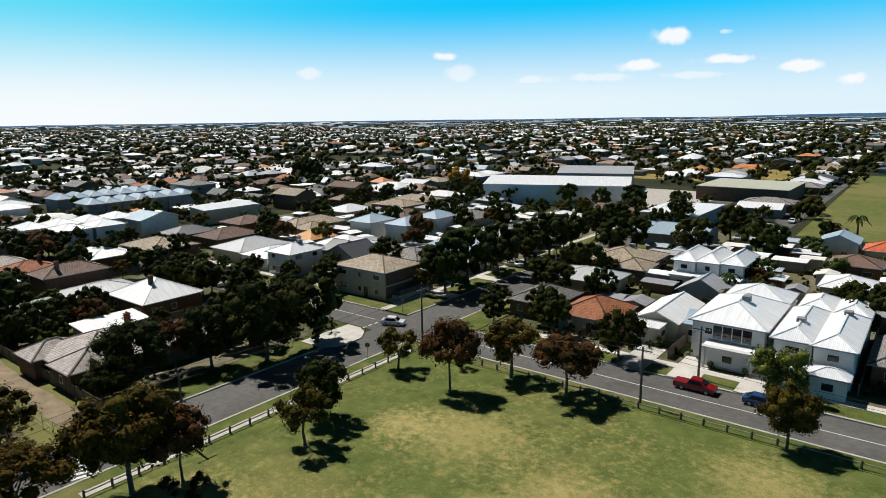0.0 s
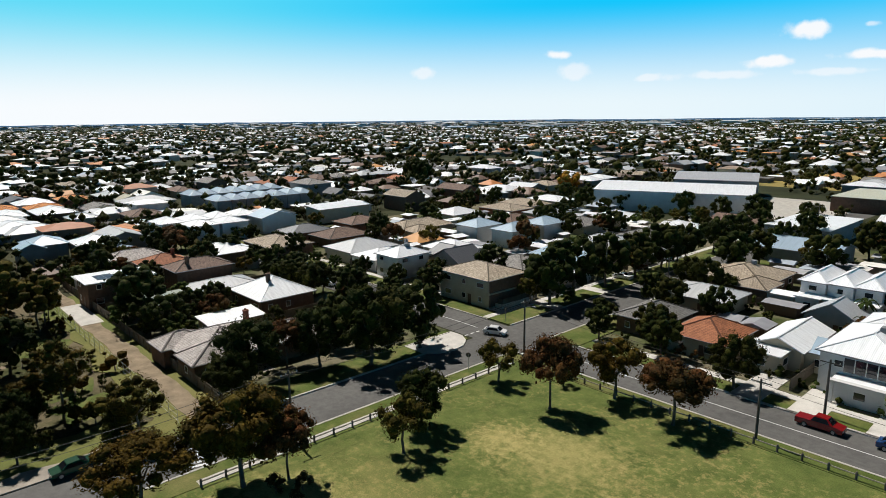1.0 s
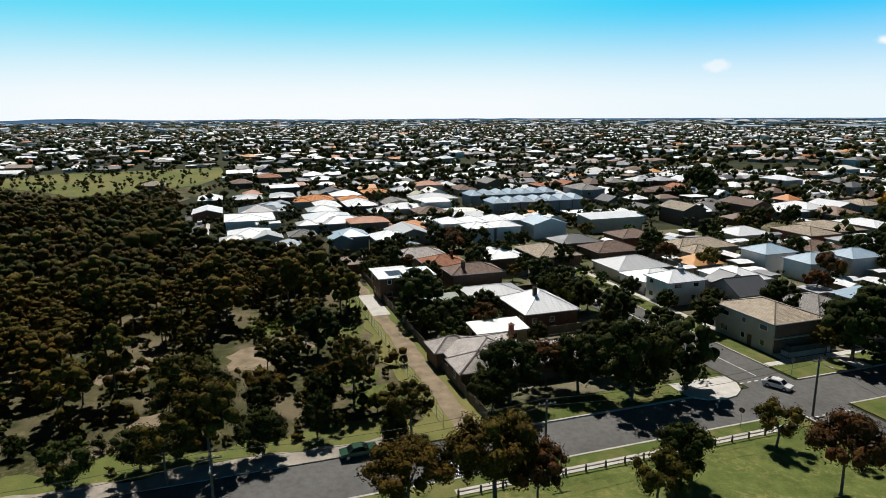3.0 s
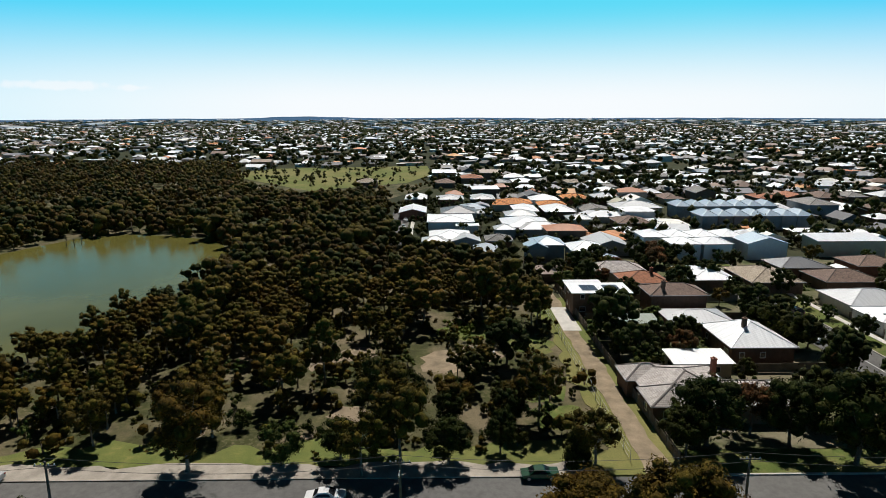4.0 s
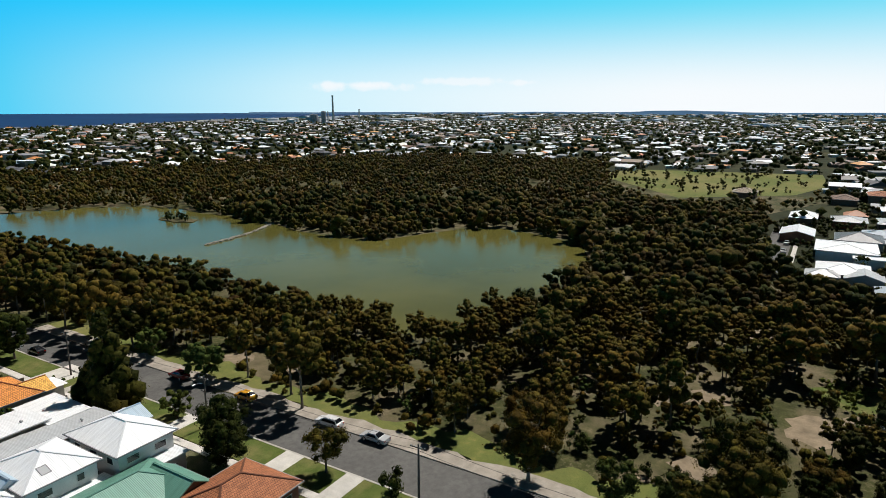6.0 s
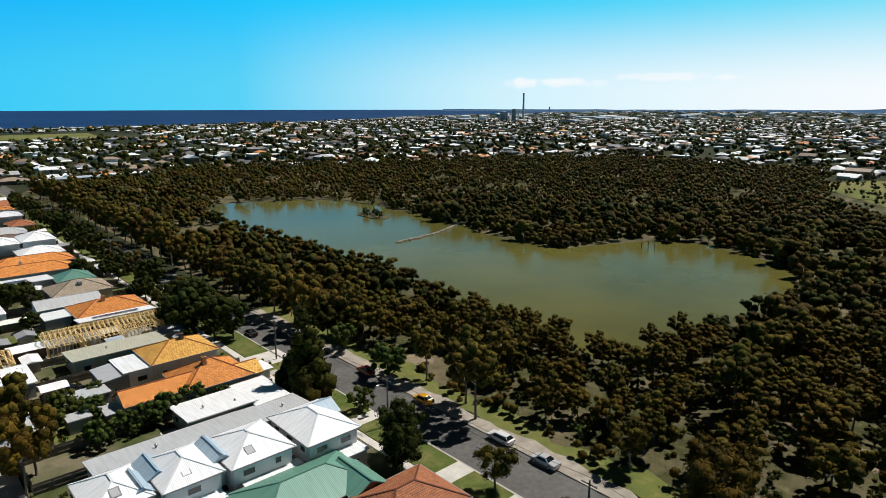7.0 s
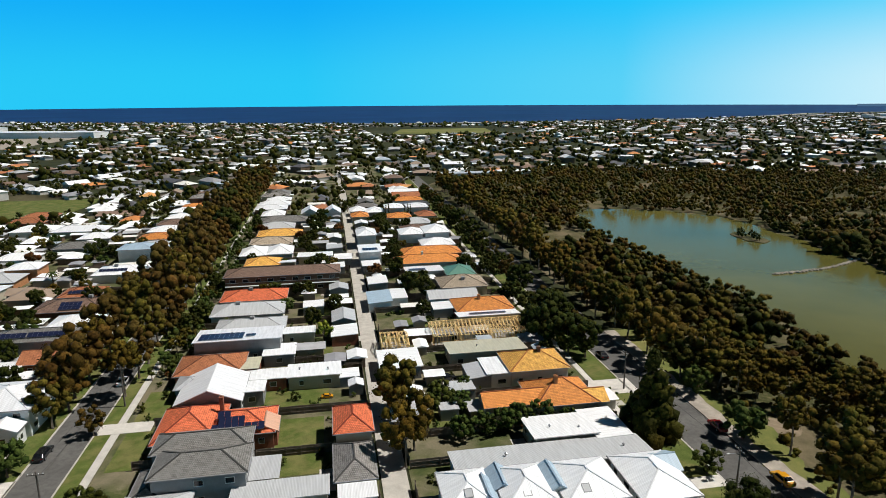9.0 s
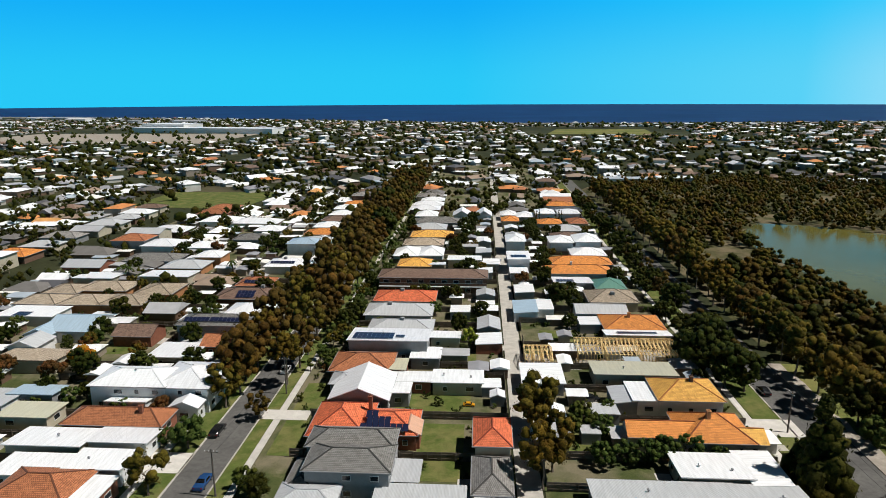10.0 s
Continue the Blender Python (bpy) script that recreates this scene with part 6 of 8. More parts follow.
for x, y, row, far, ang in plots + infill:
    for n in range(5 if x > 50 and far < 400 else 7 if far < 400 else 5 if far < 560 else 5 if far < 1000 else 4):
        if rng.random() < 0.92:
            dx, dy = rng.uniform(-16, 16), rng.uniform(-11, 11)
            if near_zone(x + dx, y + dy) or y + dy < sea_edge(x) + 40 or any(abs(x + dx - px) < pw + 1 and abs(y + dy - py) < pd + 1 for px, py, pw, pd in PLACED):
                continue
            r = rng.uniform(1.5, 3.4) if rng.random() < 0.72 else rng.uniform(3.4, 5.6)
            (near_spots if far < 560 else far_spots).append((x + dx, y + dy, min(r * rng.uniform(1.4, 1.9), 8.5), r))
for i in range(6500):
    a, dist = rng.uniform(0, 222), 2050 + 2600 * rng.uniform(0, 1) ** 1.1
    x, y = -dist * math.sin(radians(a)), dist * math.cos(radians(a))
    if y > sea_edge(x) + 30:
        r = rng.uniform(4, 9)
        far_spots.append((x, y, r * 0.95, r))
for i in range(5200):                                 # street and park trees away from the plots
    a, dist = rng.uniform(-3, 222), 330 + 1700 * rng.uniform(0, 1) ** 0.8
    x, y, r = -dist * math.sin(radians(a)), dist * math.cos(radians(a)), rng.uniform(2.5, 5.5)
    if y > sea_edge(x) + 30 and not inside(BUSH, x, y) and not inside(FAR_FIELD, x, y) and not (-360 < x < -70 and -1330 < y < -1050) and not near_zone(x, y) and not (-31 < x < 60 and 200 < y < 425):
        far_spots.append((x, y, min(r * 1.5, 8), r))
for i in range(130):                                  # round the warehouse
    x, y, r = rng.uniform(-190, -40), rng.uniform(196, 345), rng.uniform(1.6, 4.2)
    if not any(abs(x - px) < pw + 5 and abs(y - py) < pd + 5 for px, py, pw, pd in PLACED) and not (-112 < x < -72 and 206 < y < 300) and not -44 < x < -33:
        near_spots.append((x, y, min(r * 1.7, 7), r))
for i in range(120):                                  # among the houses past the bushland corner
    x, y, r = rng.uniform(-310, -178), rng.uniform(-6, 72), rng.uniform(1.2, 3.2)
    if not any(abs(x - px) < pw + 1 and abs(y - py) < pd + 1 for px, py, pw, pd in PLACED) and not 60 < y < 68:
        near_spots.append((x, y, r * 1.7, r))
for i in range(70):
    r = rng.uniform(2.5, 4.5)
    far_spots.append((rng.uniform(-490, -375), rng.uniform(55, 160), r * 1.8, r))
for i in range(130):
    x, y, r = rng.uniform(-545, -370), rng.uniform(-150, 0), rng.uniform(1.4, 3.0)
    if inside(FAR_FIELD, x, y):
        near_spots.append((x, y, r * 1.8, r))
joined_trees("suburb_trees", near_spots, 11, M["leaf_dark"], M["bark"], "dark green backyard and street trees", 5, 12, 0.34, True, 0)
mid_spots = [p for p in far_spots if math.hypot(p[0], p[1]) < 900]
far_spots = [p for p in far_spots if math.hypot(p[0], p[1]) >= 900]
joined_trees("middle_distance_trees", mid_spots, 17, M["leaf_dark"], M["bark"], "dark tree canopy between roofs in the middle distance", 2, 2, 0.7, False, 1, 0.45)
joined_trees("distant_trees", far_spots, 12, M["leaf_dark"], M["bark"], "far dark tree canopy between roofs", 1, 1, 1.3, False, 0)

# ---- bushland ----
GUMS = [tree_kind(20 + i, 8.2 + i * 0.5, 3.1 + 0.25 * (i % 3), 3.2, M["leaf_gum"], M["pale_bark"], 40, 90, 0.2, "gum_tree",
                  "brown-green eucalypt with pale trunk in dry bushland", shape="flat" if i == 3 else "round", lean=0.8 * (i % 3 - 1)) for i in range(5)]
bush_spots, bush_far, bush_singles = [], [], []
CLEARINGS = [(-110, 2.5, 8), (-114.5, 9.5, 7), (-126, 8, 8), (-111, -20.5, 6), (-114, -13.6, 5), (-152.5, -8, 6), (-88.5, 20, 6), (-97, 12, 7), (-90, -12, 5), (-92, -40, 5), (-140, 17, 6),
             (-98, -62, 5), (-84.4, -97, 6), (-86, -85, 4), (-96, -4, 6), (-102, 18, 6), (-118, 20, 6)]
EDGE_TREES = [(-74.6, -30.1, 1.65), (-73.2, -8.4, 1.05), (-76.4, -3.8, 1.2), (-80.6, -7.5, 1.35), (-86.1, 15.4, 1.05), (-75.3, 20.9, 1.05), (-131, 22.3, 1.1), (-136, 11.2, 1.55), (-74.8, -70.8, 1.5),
              (-77.8, -76, 1.35), (-83.5, -30, 1.1), (-84, -63, 1.0), (-81, -45, 0.9), (-79, -88, 1.15), (-99, -17, 1.1), (-121, 13, 0.9), (-104, 8.5, 0.85)]
for i in range(-108, 8):
    for j in range(-104, 8):
        x, y = i * 5.0 - 20 + rng.uniform(-3.4, 3.4), j * 5.0 + rng.uniform(-3.4, 3.4)
        if not inside(BUSH, x, y) or inside(LAKE, x, y) or x > (-84 if y > -104 else -78) or any(math.hypot(x - a, y - b) < 2.6 * c for a, b, c in EDGE_TREES):
            continue
        if any(math.hypot(x - cx, y - cy) < cr * rng.uniform(0.7, 1.2) for cx, cy, cr in CLEARINGS) or inside(FAR_FIELD, x * 1.15, y * 1.15) or rng.random() < (0.56 if x > -128 and y > -22 else 0.2 if x > -116 and y > -40 else 0.22 if x > -122 and y > -70 else 0.04):
            continue
        r = rng.uniform(2.1, 3.3) if rng.random() < 0.72 else rng.uniform(3.3, 4.6)
        if math.hypot(x, y) > 230 and noise.noise(Vector((x * 0.035, y * 0.035, 2.0))) > 0.3:
            continue
        if x < -185 and rng.random() < 0.08:
            r *= 1.35
        if x > -128 and y > -22:
            r = min(r, 3.0) * 0.9
        if inside(LAKE, x - 15, y - 8):
            r = min(r, 2.7)
        far = math.hypot(x, y)
        (bush_singles if far < 185 else bush_spots if far < 330 else bush_far).append((x, y, min(r * rng.uniform(1.5, 2.2), 6.6 if inside(LAKE, x - 15, y - 8) else 8.6), r))
bush_singles.sort(key=lambda s: math.hypot(s[0], s[1]))
for k, (x, y, hgt, r) in enumerate(bush_singles):
    if k < 180:
        plant(GUMS[k % 5], x, y, r / 3.2, tall=0.88, group="bushland eucalypts")
for k, (x, y, s) in enumerate(EDGE_TREES):
    plant(GUMS[k % 5], x, y, s, group="bushland eucalypts")
bush_spots += bush_singles[180:]
scrub = []
while len(scrub) < 560:                               # undergrowth between the trunks
    x, y = rng.uniform(-150, -77), rng.uniform(-128, 26)
    if not inside(BUSH, x, y) or inside(LAKE, x, y) or any(math.hypot(x - cx, y - cy) < cr * rng.uniform(0.4, 1.1) for cx, cy, cr in CLEARINGS) or x > -79 + 3 * math.sin(y * 0.31) and rng.random() < 0.75:
        continue
    r = rng.uniform(0.6, 1.4) if rng.random() < 0.6 else rng.uniform(1.4, 2.6)
    scrub.append((x, y, r * rng.uniform(1.1, 1.7), r))
joined_trees("bushland_undergrowth", scrub, 15, M["leaf_gum"], M["bark"], "low olive and brown scrub between eucalypts", 4, 14, 0.2)
for name, leaf_kind, label, share in (("bushland_trees", "leaf_gum", "dense brown-green eucalypt woodland round the lake", 0.5), ("bushland_trees", "leaf_dark", "dark green wattles and paperbarks in woodland", 0.78), ("bushland_trees", "leaf_brown", "rust-brown eucalypts in woodland", 1.01)):
    for far_off in (False, True):
        pool = bush_far if far_off else bush_spots
        draw = np.random.default_rng(32).random(len(pool))
        low_share = share - dict(leaf_gum=0.5, leaf_dark=0.28, leaf_brown=0.23)[leaf_kind]
        pick = [p for p, u in zip(pool, draw) if low_share <= u < share]
        if far_off:
            joined_trees("far_" + name, pick, 14, M[leaf_kind], M["pale_bark"], label + " farther off", 6, 3, 0.5, False, 0)
        else:
            joined_trees(name, pick, 13, M[leaf_kind], M["pale_bark"], label, 12, 11, 0.26)


def bare_patch(x, y, r, mat, label, z, seed):
    """An uneven patch of ground."""
    rg = random.Random(seed)
    pts = [(x + r * rg.uniform(0.65, 1.15) * math.cos(a), y + r * rg.uniform(0.65, 1.15) * math.sin(a)) for a in np.linspace(0, 2 * math.pi, 17)[:-1]]
    flat("clearing", pts, z, M[mat], label, "ground")


for k, (x, y, r) in enumerate(((-110, 3, 5.5), (-114.5, 9, 5), (-111, -20.5, 4.5), (-114, -13.6, 4), (-152.5, -8, 5), (-90, -12, 3.5), (-84.4, -97, 3.5), (-86, -85, 3), (-84, -34, 3), (-82, -16, 2.5))):
    bare_patch(x, y, r, "dirt", "bare dusty earth clearing in the bushland", 0.06 + 0.002 * k, k)
for k, (x, y, r) in enumerate(((-126, 8, 7), (-88.5, 19.5, 5), (-97, 17, 5), (-118, 19, 5))):
    bare_patch(x, y, r, "lawn", "patch of green scrubby grass in the bushland", 0.055 + 0.001 * k, 30 + k)
low = [(-126 + rnd_x, 8 + rnd_y, 1.3, 1.1) for rnd_x, rnd_y in rng.uniform(-6, 6, (34, 2))] + [(-101 + 0.9 * u, 20 + v, 1.4, 1.0) for u, v in rng.uniform(-4, 4, (10, 2))]
joined_trees("green_scrub", low, 16, M["leaf_fresh"], M["bark"], "low bright green scrub in a clearing", 4, 14, 0.2)
strip("rubble_slab", -116.8, -114.0, 10.2, 11.8, 0.35, M["pale_concrete"], "broken pale concrete slab lying in a clearing", "slab", thick=0.3, kind="")

# ---- single trees ----
rnd = random.Random(5)
STREET = [tree_kind(40 + i, 9.0, 4.3, 3.7, M["leaf_dark"], M["bark"], 52, 95, 0.26, "street_tree", "dense dark green broadleaf tree casting deep shade", trunk=0.22) for i in range(3)]
REDDISH = [tree_kind(50 + i, 7.6, 3.8, 2.6, M["leaf_red"], M["bark"], 46, 95, 0.24, "bottlebrush_tree", "rounded tree with reddish-brown foliage on grass", shape="flat") for i in range(2)]
PARK = [tree_kind(65 + i, 8.6, 4.3, 3.2, M["leaf_gum"], M["bark"], 78, 100, 0.24, "park_tree", "broad olive-brown park tree with spreading crown", shape="flat" if i else "round", trunk=0.2) for i in range(2)]
OLIVE = [tree_kind(60 + i, 6.6, 3.0, 2.4, M["leaf_gum"], M["bark"], 32, 90, 0.22, "park_tree", "small olive-green tree with bare lower trunk") for i in range(2)]
GREEN = [tree_kind(70 + i, 6.0, 3.2, 2.7, M["leaf_green"], M["bark"], 30, 90, 0.24, "garden_tree", "leafy mid-green garden tree") for i in range(2)]
PINE = tree_kind(80, 11, 3.6, 5.0, M["leaf_dark"], M["bark"], 84, 80, 0.3, "conifer", "tall dark conifer beside the street", shape="cone", trunk=0.25)
CYPRESS = tree_kind(81, 8, 0.95, 3.6, M["leaf_dark"], M["bark"], 26, 44, 0.22, "cypress", "slim dark pencil cypress", shape="cone", trunk=0.12)
SHRUB = [tree_kind(90 + i, 2.2, 1.4, 1.0, m, M["bark"], 9, 60, 0.18, "shrub", lab, trunk=0.06, category="shrub") for i, (m, lab) in enumerate(
    ((M["leaf_dark"], "dark green rounded garden shrub"), (M["leaf_green"], "bright green rounded garden shrub"), (M["leaf_red"], "low reddish-leaved garden shrub")))]
LIME = tree_kind(95, 5.6, 2.4, 2.4, M["leaf_lime"], M["bark"], 22, 90, 0.26, "garden_tree", "bright lime-green garden tree")
FRESH = tree_kind(97, 6.0, 3.2, 2.7, M["leaf_fresh"], M["bark"], 26, 95, 0.26, "street_tree", "yellow-green leafy street tree")
BROWN = [tree_kind(100 + i, 9.0, 3.8, 3.6, M["leaf_brown"], M["bark"], 32, 90, 0.22, "gum_tree", "tall rust-brown eucalypt shading the street") for i in range(2)]
GOLD = tree_kind(96, 6.5, 4.0, 2.5, M["leaf_gold"], M["bark"], 22, 95, 0.27, "garden_tree", "tree with golden autumn leaves")


def palm_kind():
    root = thing("palm", 0, 0, -50, 0, "tall palm with drooping green fronds", "palm")
    bm = bmesh.new()
    rod(bm, [(0, 0, -0.1), (0.1, 0, 2.5), (0.05, 0.05, 5.2)], [0.3, 0.2, 0.17], 7)
    part("trunk", bm, M["bark"], root)
    for k in range(14):
        bm = bmesh.new()
        a = k * 2.4
        up = 0.9 if k % 2 else 0.2
        last = None
        for i in range(7):
            t = i / 6
            r, z = 2.4 * t, 5.2 + up * math.sin(t * 2.2) * 1.2 - 1.6 * t * t
            w = 0.32 * math.sin(math.pi * (0.12 + 0.85 * t))
            c, s = math.cos(a), math.sin(a)
            cur = [bm.verts.new((r * c - w * s, r * s + w * c, z - 0.12)), bm.verts.new((r * c, r * s, z)), bm.verts.new((r * c + w * s, r * s - w * c, z - 0.12))]
            if last:
                bm.faces.new((last[0], last[1], cur[1], cur[0]))
                bm.faces.new((last[1], last[2], cur[2], cur[1]))
            last = cur
        part("frond", bm, M["leaf_green"], root)
    return root


PALM = palm_kind()
# park trees on the lawn and by its fence
plant(OLIVE[0], -57.4, 63.2, 1.0, group="park trees")
plant(REDDISH[0], -47.0, 61.4, 1.05, tall=1.2, group="park trees")
plant(OLIVE[1], -43.0, 70.0, 1.3, group="park trees")
plant(REDDISH[1], -34.2, 68.7, 1.25, tall=0.85, group="park trees")
plant(STREET[0], -54.4, 46.3, 0.8, group="park trees")
plant(OLIVE[0], -51.3, 41.1, 1.05, group="park trees")
plant(PARK[0], -9.6, 70.9, 0.8, group="park trees")
plant(FRESH, -12.9, 84.6, 1.15, group="street trees")
plant(STREET[1], -33.7, 84.3, 0.9, group="street trees")
for k, (x, y, s) in enumerate(((-57.4, 25.2, 1.3), (-59.3, 16.2, 1.2))):
    plant(PARK[k % 2], x, y, s, tall=0.95 if k == 0 else 0.72, group="park trees")
plant(REDDISH[1], -55.4, 29.2, 0.85, tall=1.15, group="park trees")
for x, y, s in ((-52.6, 29.2, 0.9), (-51.2, 27.6, 0.7), (-54.0, 27.0, 1.0)):
    plant(SHRUB[2], x, y, s, group="park shrubs")
# dense dark trees and a conifer at the bushland edge
for k, (x, y, s, tall) in enumerate(((-77.1, -11.5, 0.75, 0.9), (-75.6, 2.4, 0.8, 0.95), (-78.3, 9.2, 0.55, 1.25), (-85.4, 2.6, 0.6, 1.1), (-84.4, 10.5, 0.6, 1.2), (-107.6, 13.3, 1.1, 1.0), (-98, 6.5, 0.6, 1.2), (-93, -3, 0.6, 1.1))):
    plant(STREET[k % 3], x, y, s, tall=tall, group="bushland edge trees")
plant(PINE, -75.8, 18.6, 0.55)
plant(GREEN[0], -75.8, -18.8, 0.95, group="bushland edge trees")
plant(SHRUB[0], -62.6, -43.4, 2.0, group="street shrubs")
# dark street trees
for i, (x, y, s) in enumerate(((-74.8, 53.9, 1.45), (-75.0, 63.8, 1.25), (-79.8, 37.0, 1.25), (-79.6, 48.0, 1.0), (-85.5, 54.5, 0.95), (-77.0, 33.0, 0.8), (-80.5, 57.5, 0.75), (-86.5, 64.0, 0.8), (-75.6, 97.6, 1.4), (-76.2, 106.5, 1.4), (-75.6, 117, 1.35), (-75.6, 129, 1.3),
                                (-75.8, 141, 1.3), (-75.8, 153, 1.2), (-75.6, 168, 1.1), (-75.6, 182, 1.1), (-75.6, 198, 1.1), (-61.5, 95, 0.6), (-61.4, 112, 0.8), (-61.4, 127, 0.9), (-61.0, 146, 1.2), (-60.6, 160, 1.0),
                                (-61.5, 178, 1.0), (-60.5, 194, 1.1), (-57.6, 88, 0.7), (-50, 91.5, 0.85), (-46.5, 88, 0.8), (-56, 108, 0.9), (-48, 110, 0.8), (-34, 170, 1.1), (-46, 160, 1.2), (-44, 186, 1.2), (-86, 222, 1.2), (-70, 222, 1.1), (-98, 222, 1.0),
                                (-112, 222, 1.1), (-165, 222, 1.1), (-150, 216, 1.0), (-136, 220, 0.9))):
    plant(STREET[i % 3], x, y, s, group="dark street trees")
plant(REDDISH[0], -82.6, 44.2, 1.05, group="garden trees")
plant(GREEN[1], -84, 35.5, 0.9, group="garden trees")
plant(GOLD, -176.9, 240, 1.6, tall=1.15)
plant(GOLD, 89, -137, 1.0)
plant(GREEN[0], 72.9, -136.5, 0.9, group="garden trees")
plant(GREEN[1], 49.4, -105.6, 1.1, group="tree-lined street")
plant(OLIVE[0], 49.6, -91.3, 1.25, group="tree-lined street")
plant(GREEN[1], 34.2, -93.4, 0.75, group="garden trees")
for k, (x, y, s) in enumerate(((48.6, -121.5, 1.3), (48.2, -128, 1.6), (49.0, -134, 1.5), (39.2, -133, 1.25), (48.6, -141, 1.6), (38.8, -142, 1.5), (51, -149, 1.4), (48.6, -155, 1.6), (40.2, -117, 0.7), (39.0, -150, 1.5), (53.5, -139, 1.1))):
    plant(BROWN[k % 2] if k % 3 else GUMS[k % 5], x, y, s, group="tree-lined street")
plant(LIME, -1.1, -156.5, 1.1)
plant(LIME, 24, -168.5, 0.7)
plant(LIME, 42, -186, 0.6)
for k, (x, y, s) in enumerate(((-118.5, 35.0, 1.35), (-106.8, 36.0, 1.0), (-110.5, 34.0, 0.65), (-112.5, 48.0, 0.5), (-131, 46.5, 0.75), (-146, 46, 0.7), (-99.5, 51.5, 0.5))):
    plant((STREET + GREEN)[k % 5], x, y, s, group="garden trees")
for k in range(9):                                    # along the side street
    plant(STREET[k % 3], -92 - k * 11.5 + rnd.uniform(-2, 2), 71.2 + rnd.uniform(-0.6, 0.6), rnd.uniform(0.6, 0.9), group="dark street trees")
    plant((STREET + GREEN)[k % 5], -98 - k * 11.0 + rnd.uniform(-2, 2), 85.0 + rnd.uniform(-0.6, 0.6), rnd.uniform(0.55, 0.85), group="dark street trees")
for x, y in ((-263, 227), (-266, 229), (-268.7, 227), (-271, 229), (-274, 227)):
    plant(STREET[1], x, y, 1.3, tall=1.25, group="dark tree clump")
# tree-lined street
for i in range(36):
    y = -128 - i * 10.2
    for x in (39.0, 48.8):
        if y < -152 and rnd.random() < 0.97:
            plant((GUMS[:2] + BROWN + BROWN + STREET[:1])[rnd.randrange(7)], x + rnd.uniform(-1.5, 2.0), y + rnd.uniform(-3, 3), rnd.uniform(1.35, 1.9), group="tree-lined street")
plant(STREET[2], 31.4, -90.0, 0.65, group="garden trees")
plant(GREEN[0], 54.5, -107.0, 0.6, group="garden trees")
for k, y in enumerate((-143, -147.5, -155, -160.5, -167, -171.5, -178, -184, -189.5, -195.5, -202, -208)):
    plant((GREEN + OLIVE + STREET)[k % 7], 33.0 + rnd.uniform(-1.2, 1.8), y, rnd.uniform(0.5, 0.8), group="front garden trees")
front = [(rnd.uniform(29.5, 36.5), rnd.uniform(-345, -140), rnd.uniform(2.2, 4.8), rnd.uniform(1.2, 2.6)) for k in range(90)]
joined_trees("front_garden_trees", [p for p in front if not any(abs(p[0] - px) < pw + 0.8 and abs(p[1] - py) < pd + 0.8 for px, py, pw, pd in PLACED)], 43, M["leaf_green"], M["bark"], "leafy front garden trees and hedges along a street", 5, 16, 0.24)
# along the lake road and back lane
for i in range(34):
    y = -126 - i * 8.6
    plant((GUMS + BROWN)[i % 7], -76.0 + rnd.uniform(-1.4, 1.0), y + rnd.uniform(-2, 2), rnd.uniform(1.25, 1.75), group="lake road trees")
    if i % 3:
        plant((GUMS[2], STREET[0], BROWN[1])[i % 3], -61.4 + rnd.uniform(-0.8, 0.8), y + rnd.uniform(-2, 2), rnd.uniform(0.8, 1.15), group="lake road trees")
plant(PINE, -58.6, -98.4, 1.5)
plant(STREET[0], -58.4, -70.4, 0.95, group="dark street trees")
plant(STREET[1], -55.6, -66.4, 0.8, group="dark street trees")
plant(GREEN[0], -62.0, -85.6, 0.85, group="street trees")
plant(OLIVE[1], -62.3, -54.6, 1.05, group="street trees")
plant(GREEN[1], -74.6, -94.6, 1.35, group="street trees")
plant(GREEN[0], -76.4, -112.0, 1.1, group="street trees")
plant(STREET[2], -77.2, -120.0, 1.0, group="street trees")
for i, (x, y, s) in enumerate(((-57.5, -136, 1.35), (-54.5, -143, 1.3), (-59, -149, 1.35), (-53.5, -148, 1.1), (-59, -158, 1.25), (-57, -166, 0.9), (-56.5, -178, 0.8), (-60, -190, 0.7), (-57, -204, 0.7), (-59, -217, 0.8), (-60, -232, 0.8), (-58, -250, 0.8), (-59, -270, 0.8), (-59, -290, 0.8),
                                (-60, -312, 0.9), (-59, -330, 0.8), (-52, -135, 0.6), (-30.5, -186, 1.0), (-27, -192, 0.9), (-28.5, -171, 0.6), (-25, -212, 0.9), (-27, -232, 0.8), (-28, -250, 0.7), (-27, -277, 0.9), (-4, -178, 0.7), (2, -166, 0.7), (4, -194, 0.7), (0, -224, 0.8), (6, -252, 0.9), (4, -266, 0.9), (2, -284, 0.9), (4, -300, 0.9),
                                (-26, -295, 0.8), (0, -315, 0.9))):
    plant(STREET[i % 3], x, y, s * 0.95, group="garden trees")
for x, y, s in ((-14.4, -96.6, 1.3), (-16.5, -101.5, 1.2), (-15.2, -117.0, 1.3), (-14.0, -112.0, 1.15)):
    plant(GUMS[int(-y) % 5], x, y, s, tall=1.05, group="back lane trees")
for x, y, s in ((-23.8, -117.0, 0.95), (-27.0, -114.0, 0.8), (-21, -113.6, 0.8), (-41.0, -106.4, 0.85), (-36.6, -105.6, 0.85), (-33, -104.8, 0.8), (-46, -105.5, 0.6), (-29.6, -104.4, 0.8), (-25.5, -103.6, 0.85), (-29.5, -122.5, 0.6), (9.4, -181.5, 0.8), (73.5, -137, 0.8), (30, -158, 0.6), (-62, -140, 0.5)):
    plant(GREEN[int(-y) % 2], x, y, s, group="garden trees")
for x, y in ((-31.4, -318), (-32.6, -318), (-42.5, -319), (-43.7, -319)):
    plant(CYPRESS, x, y, 1.0, group="pencil cypresses")
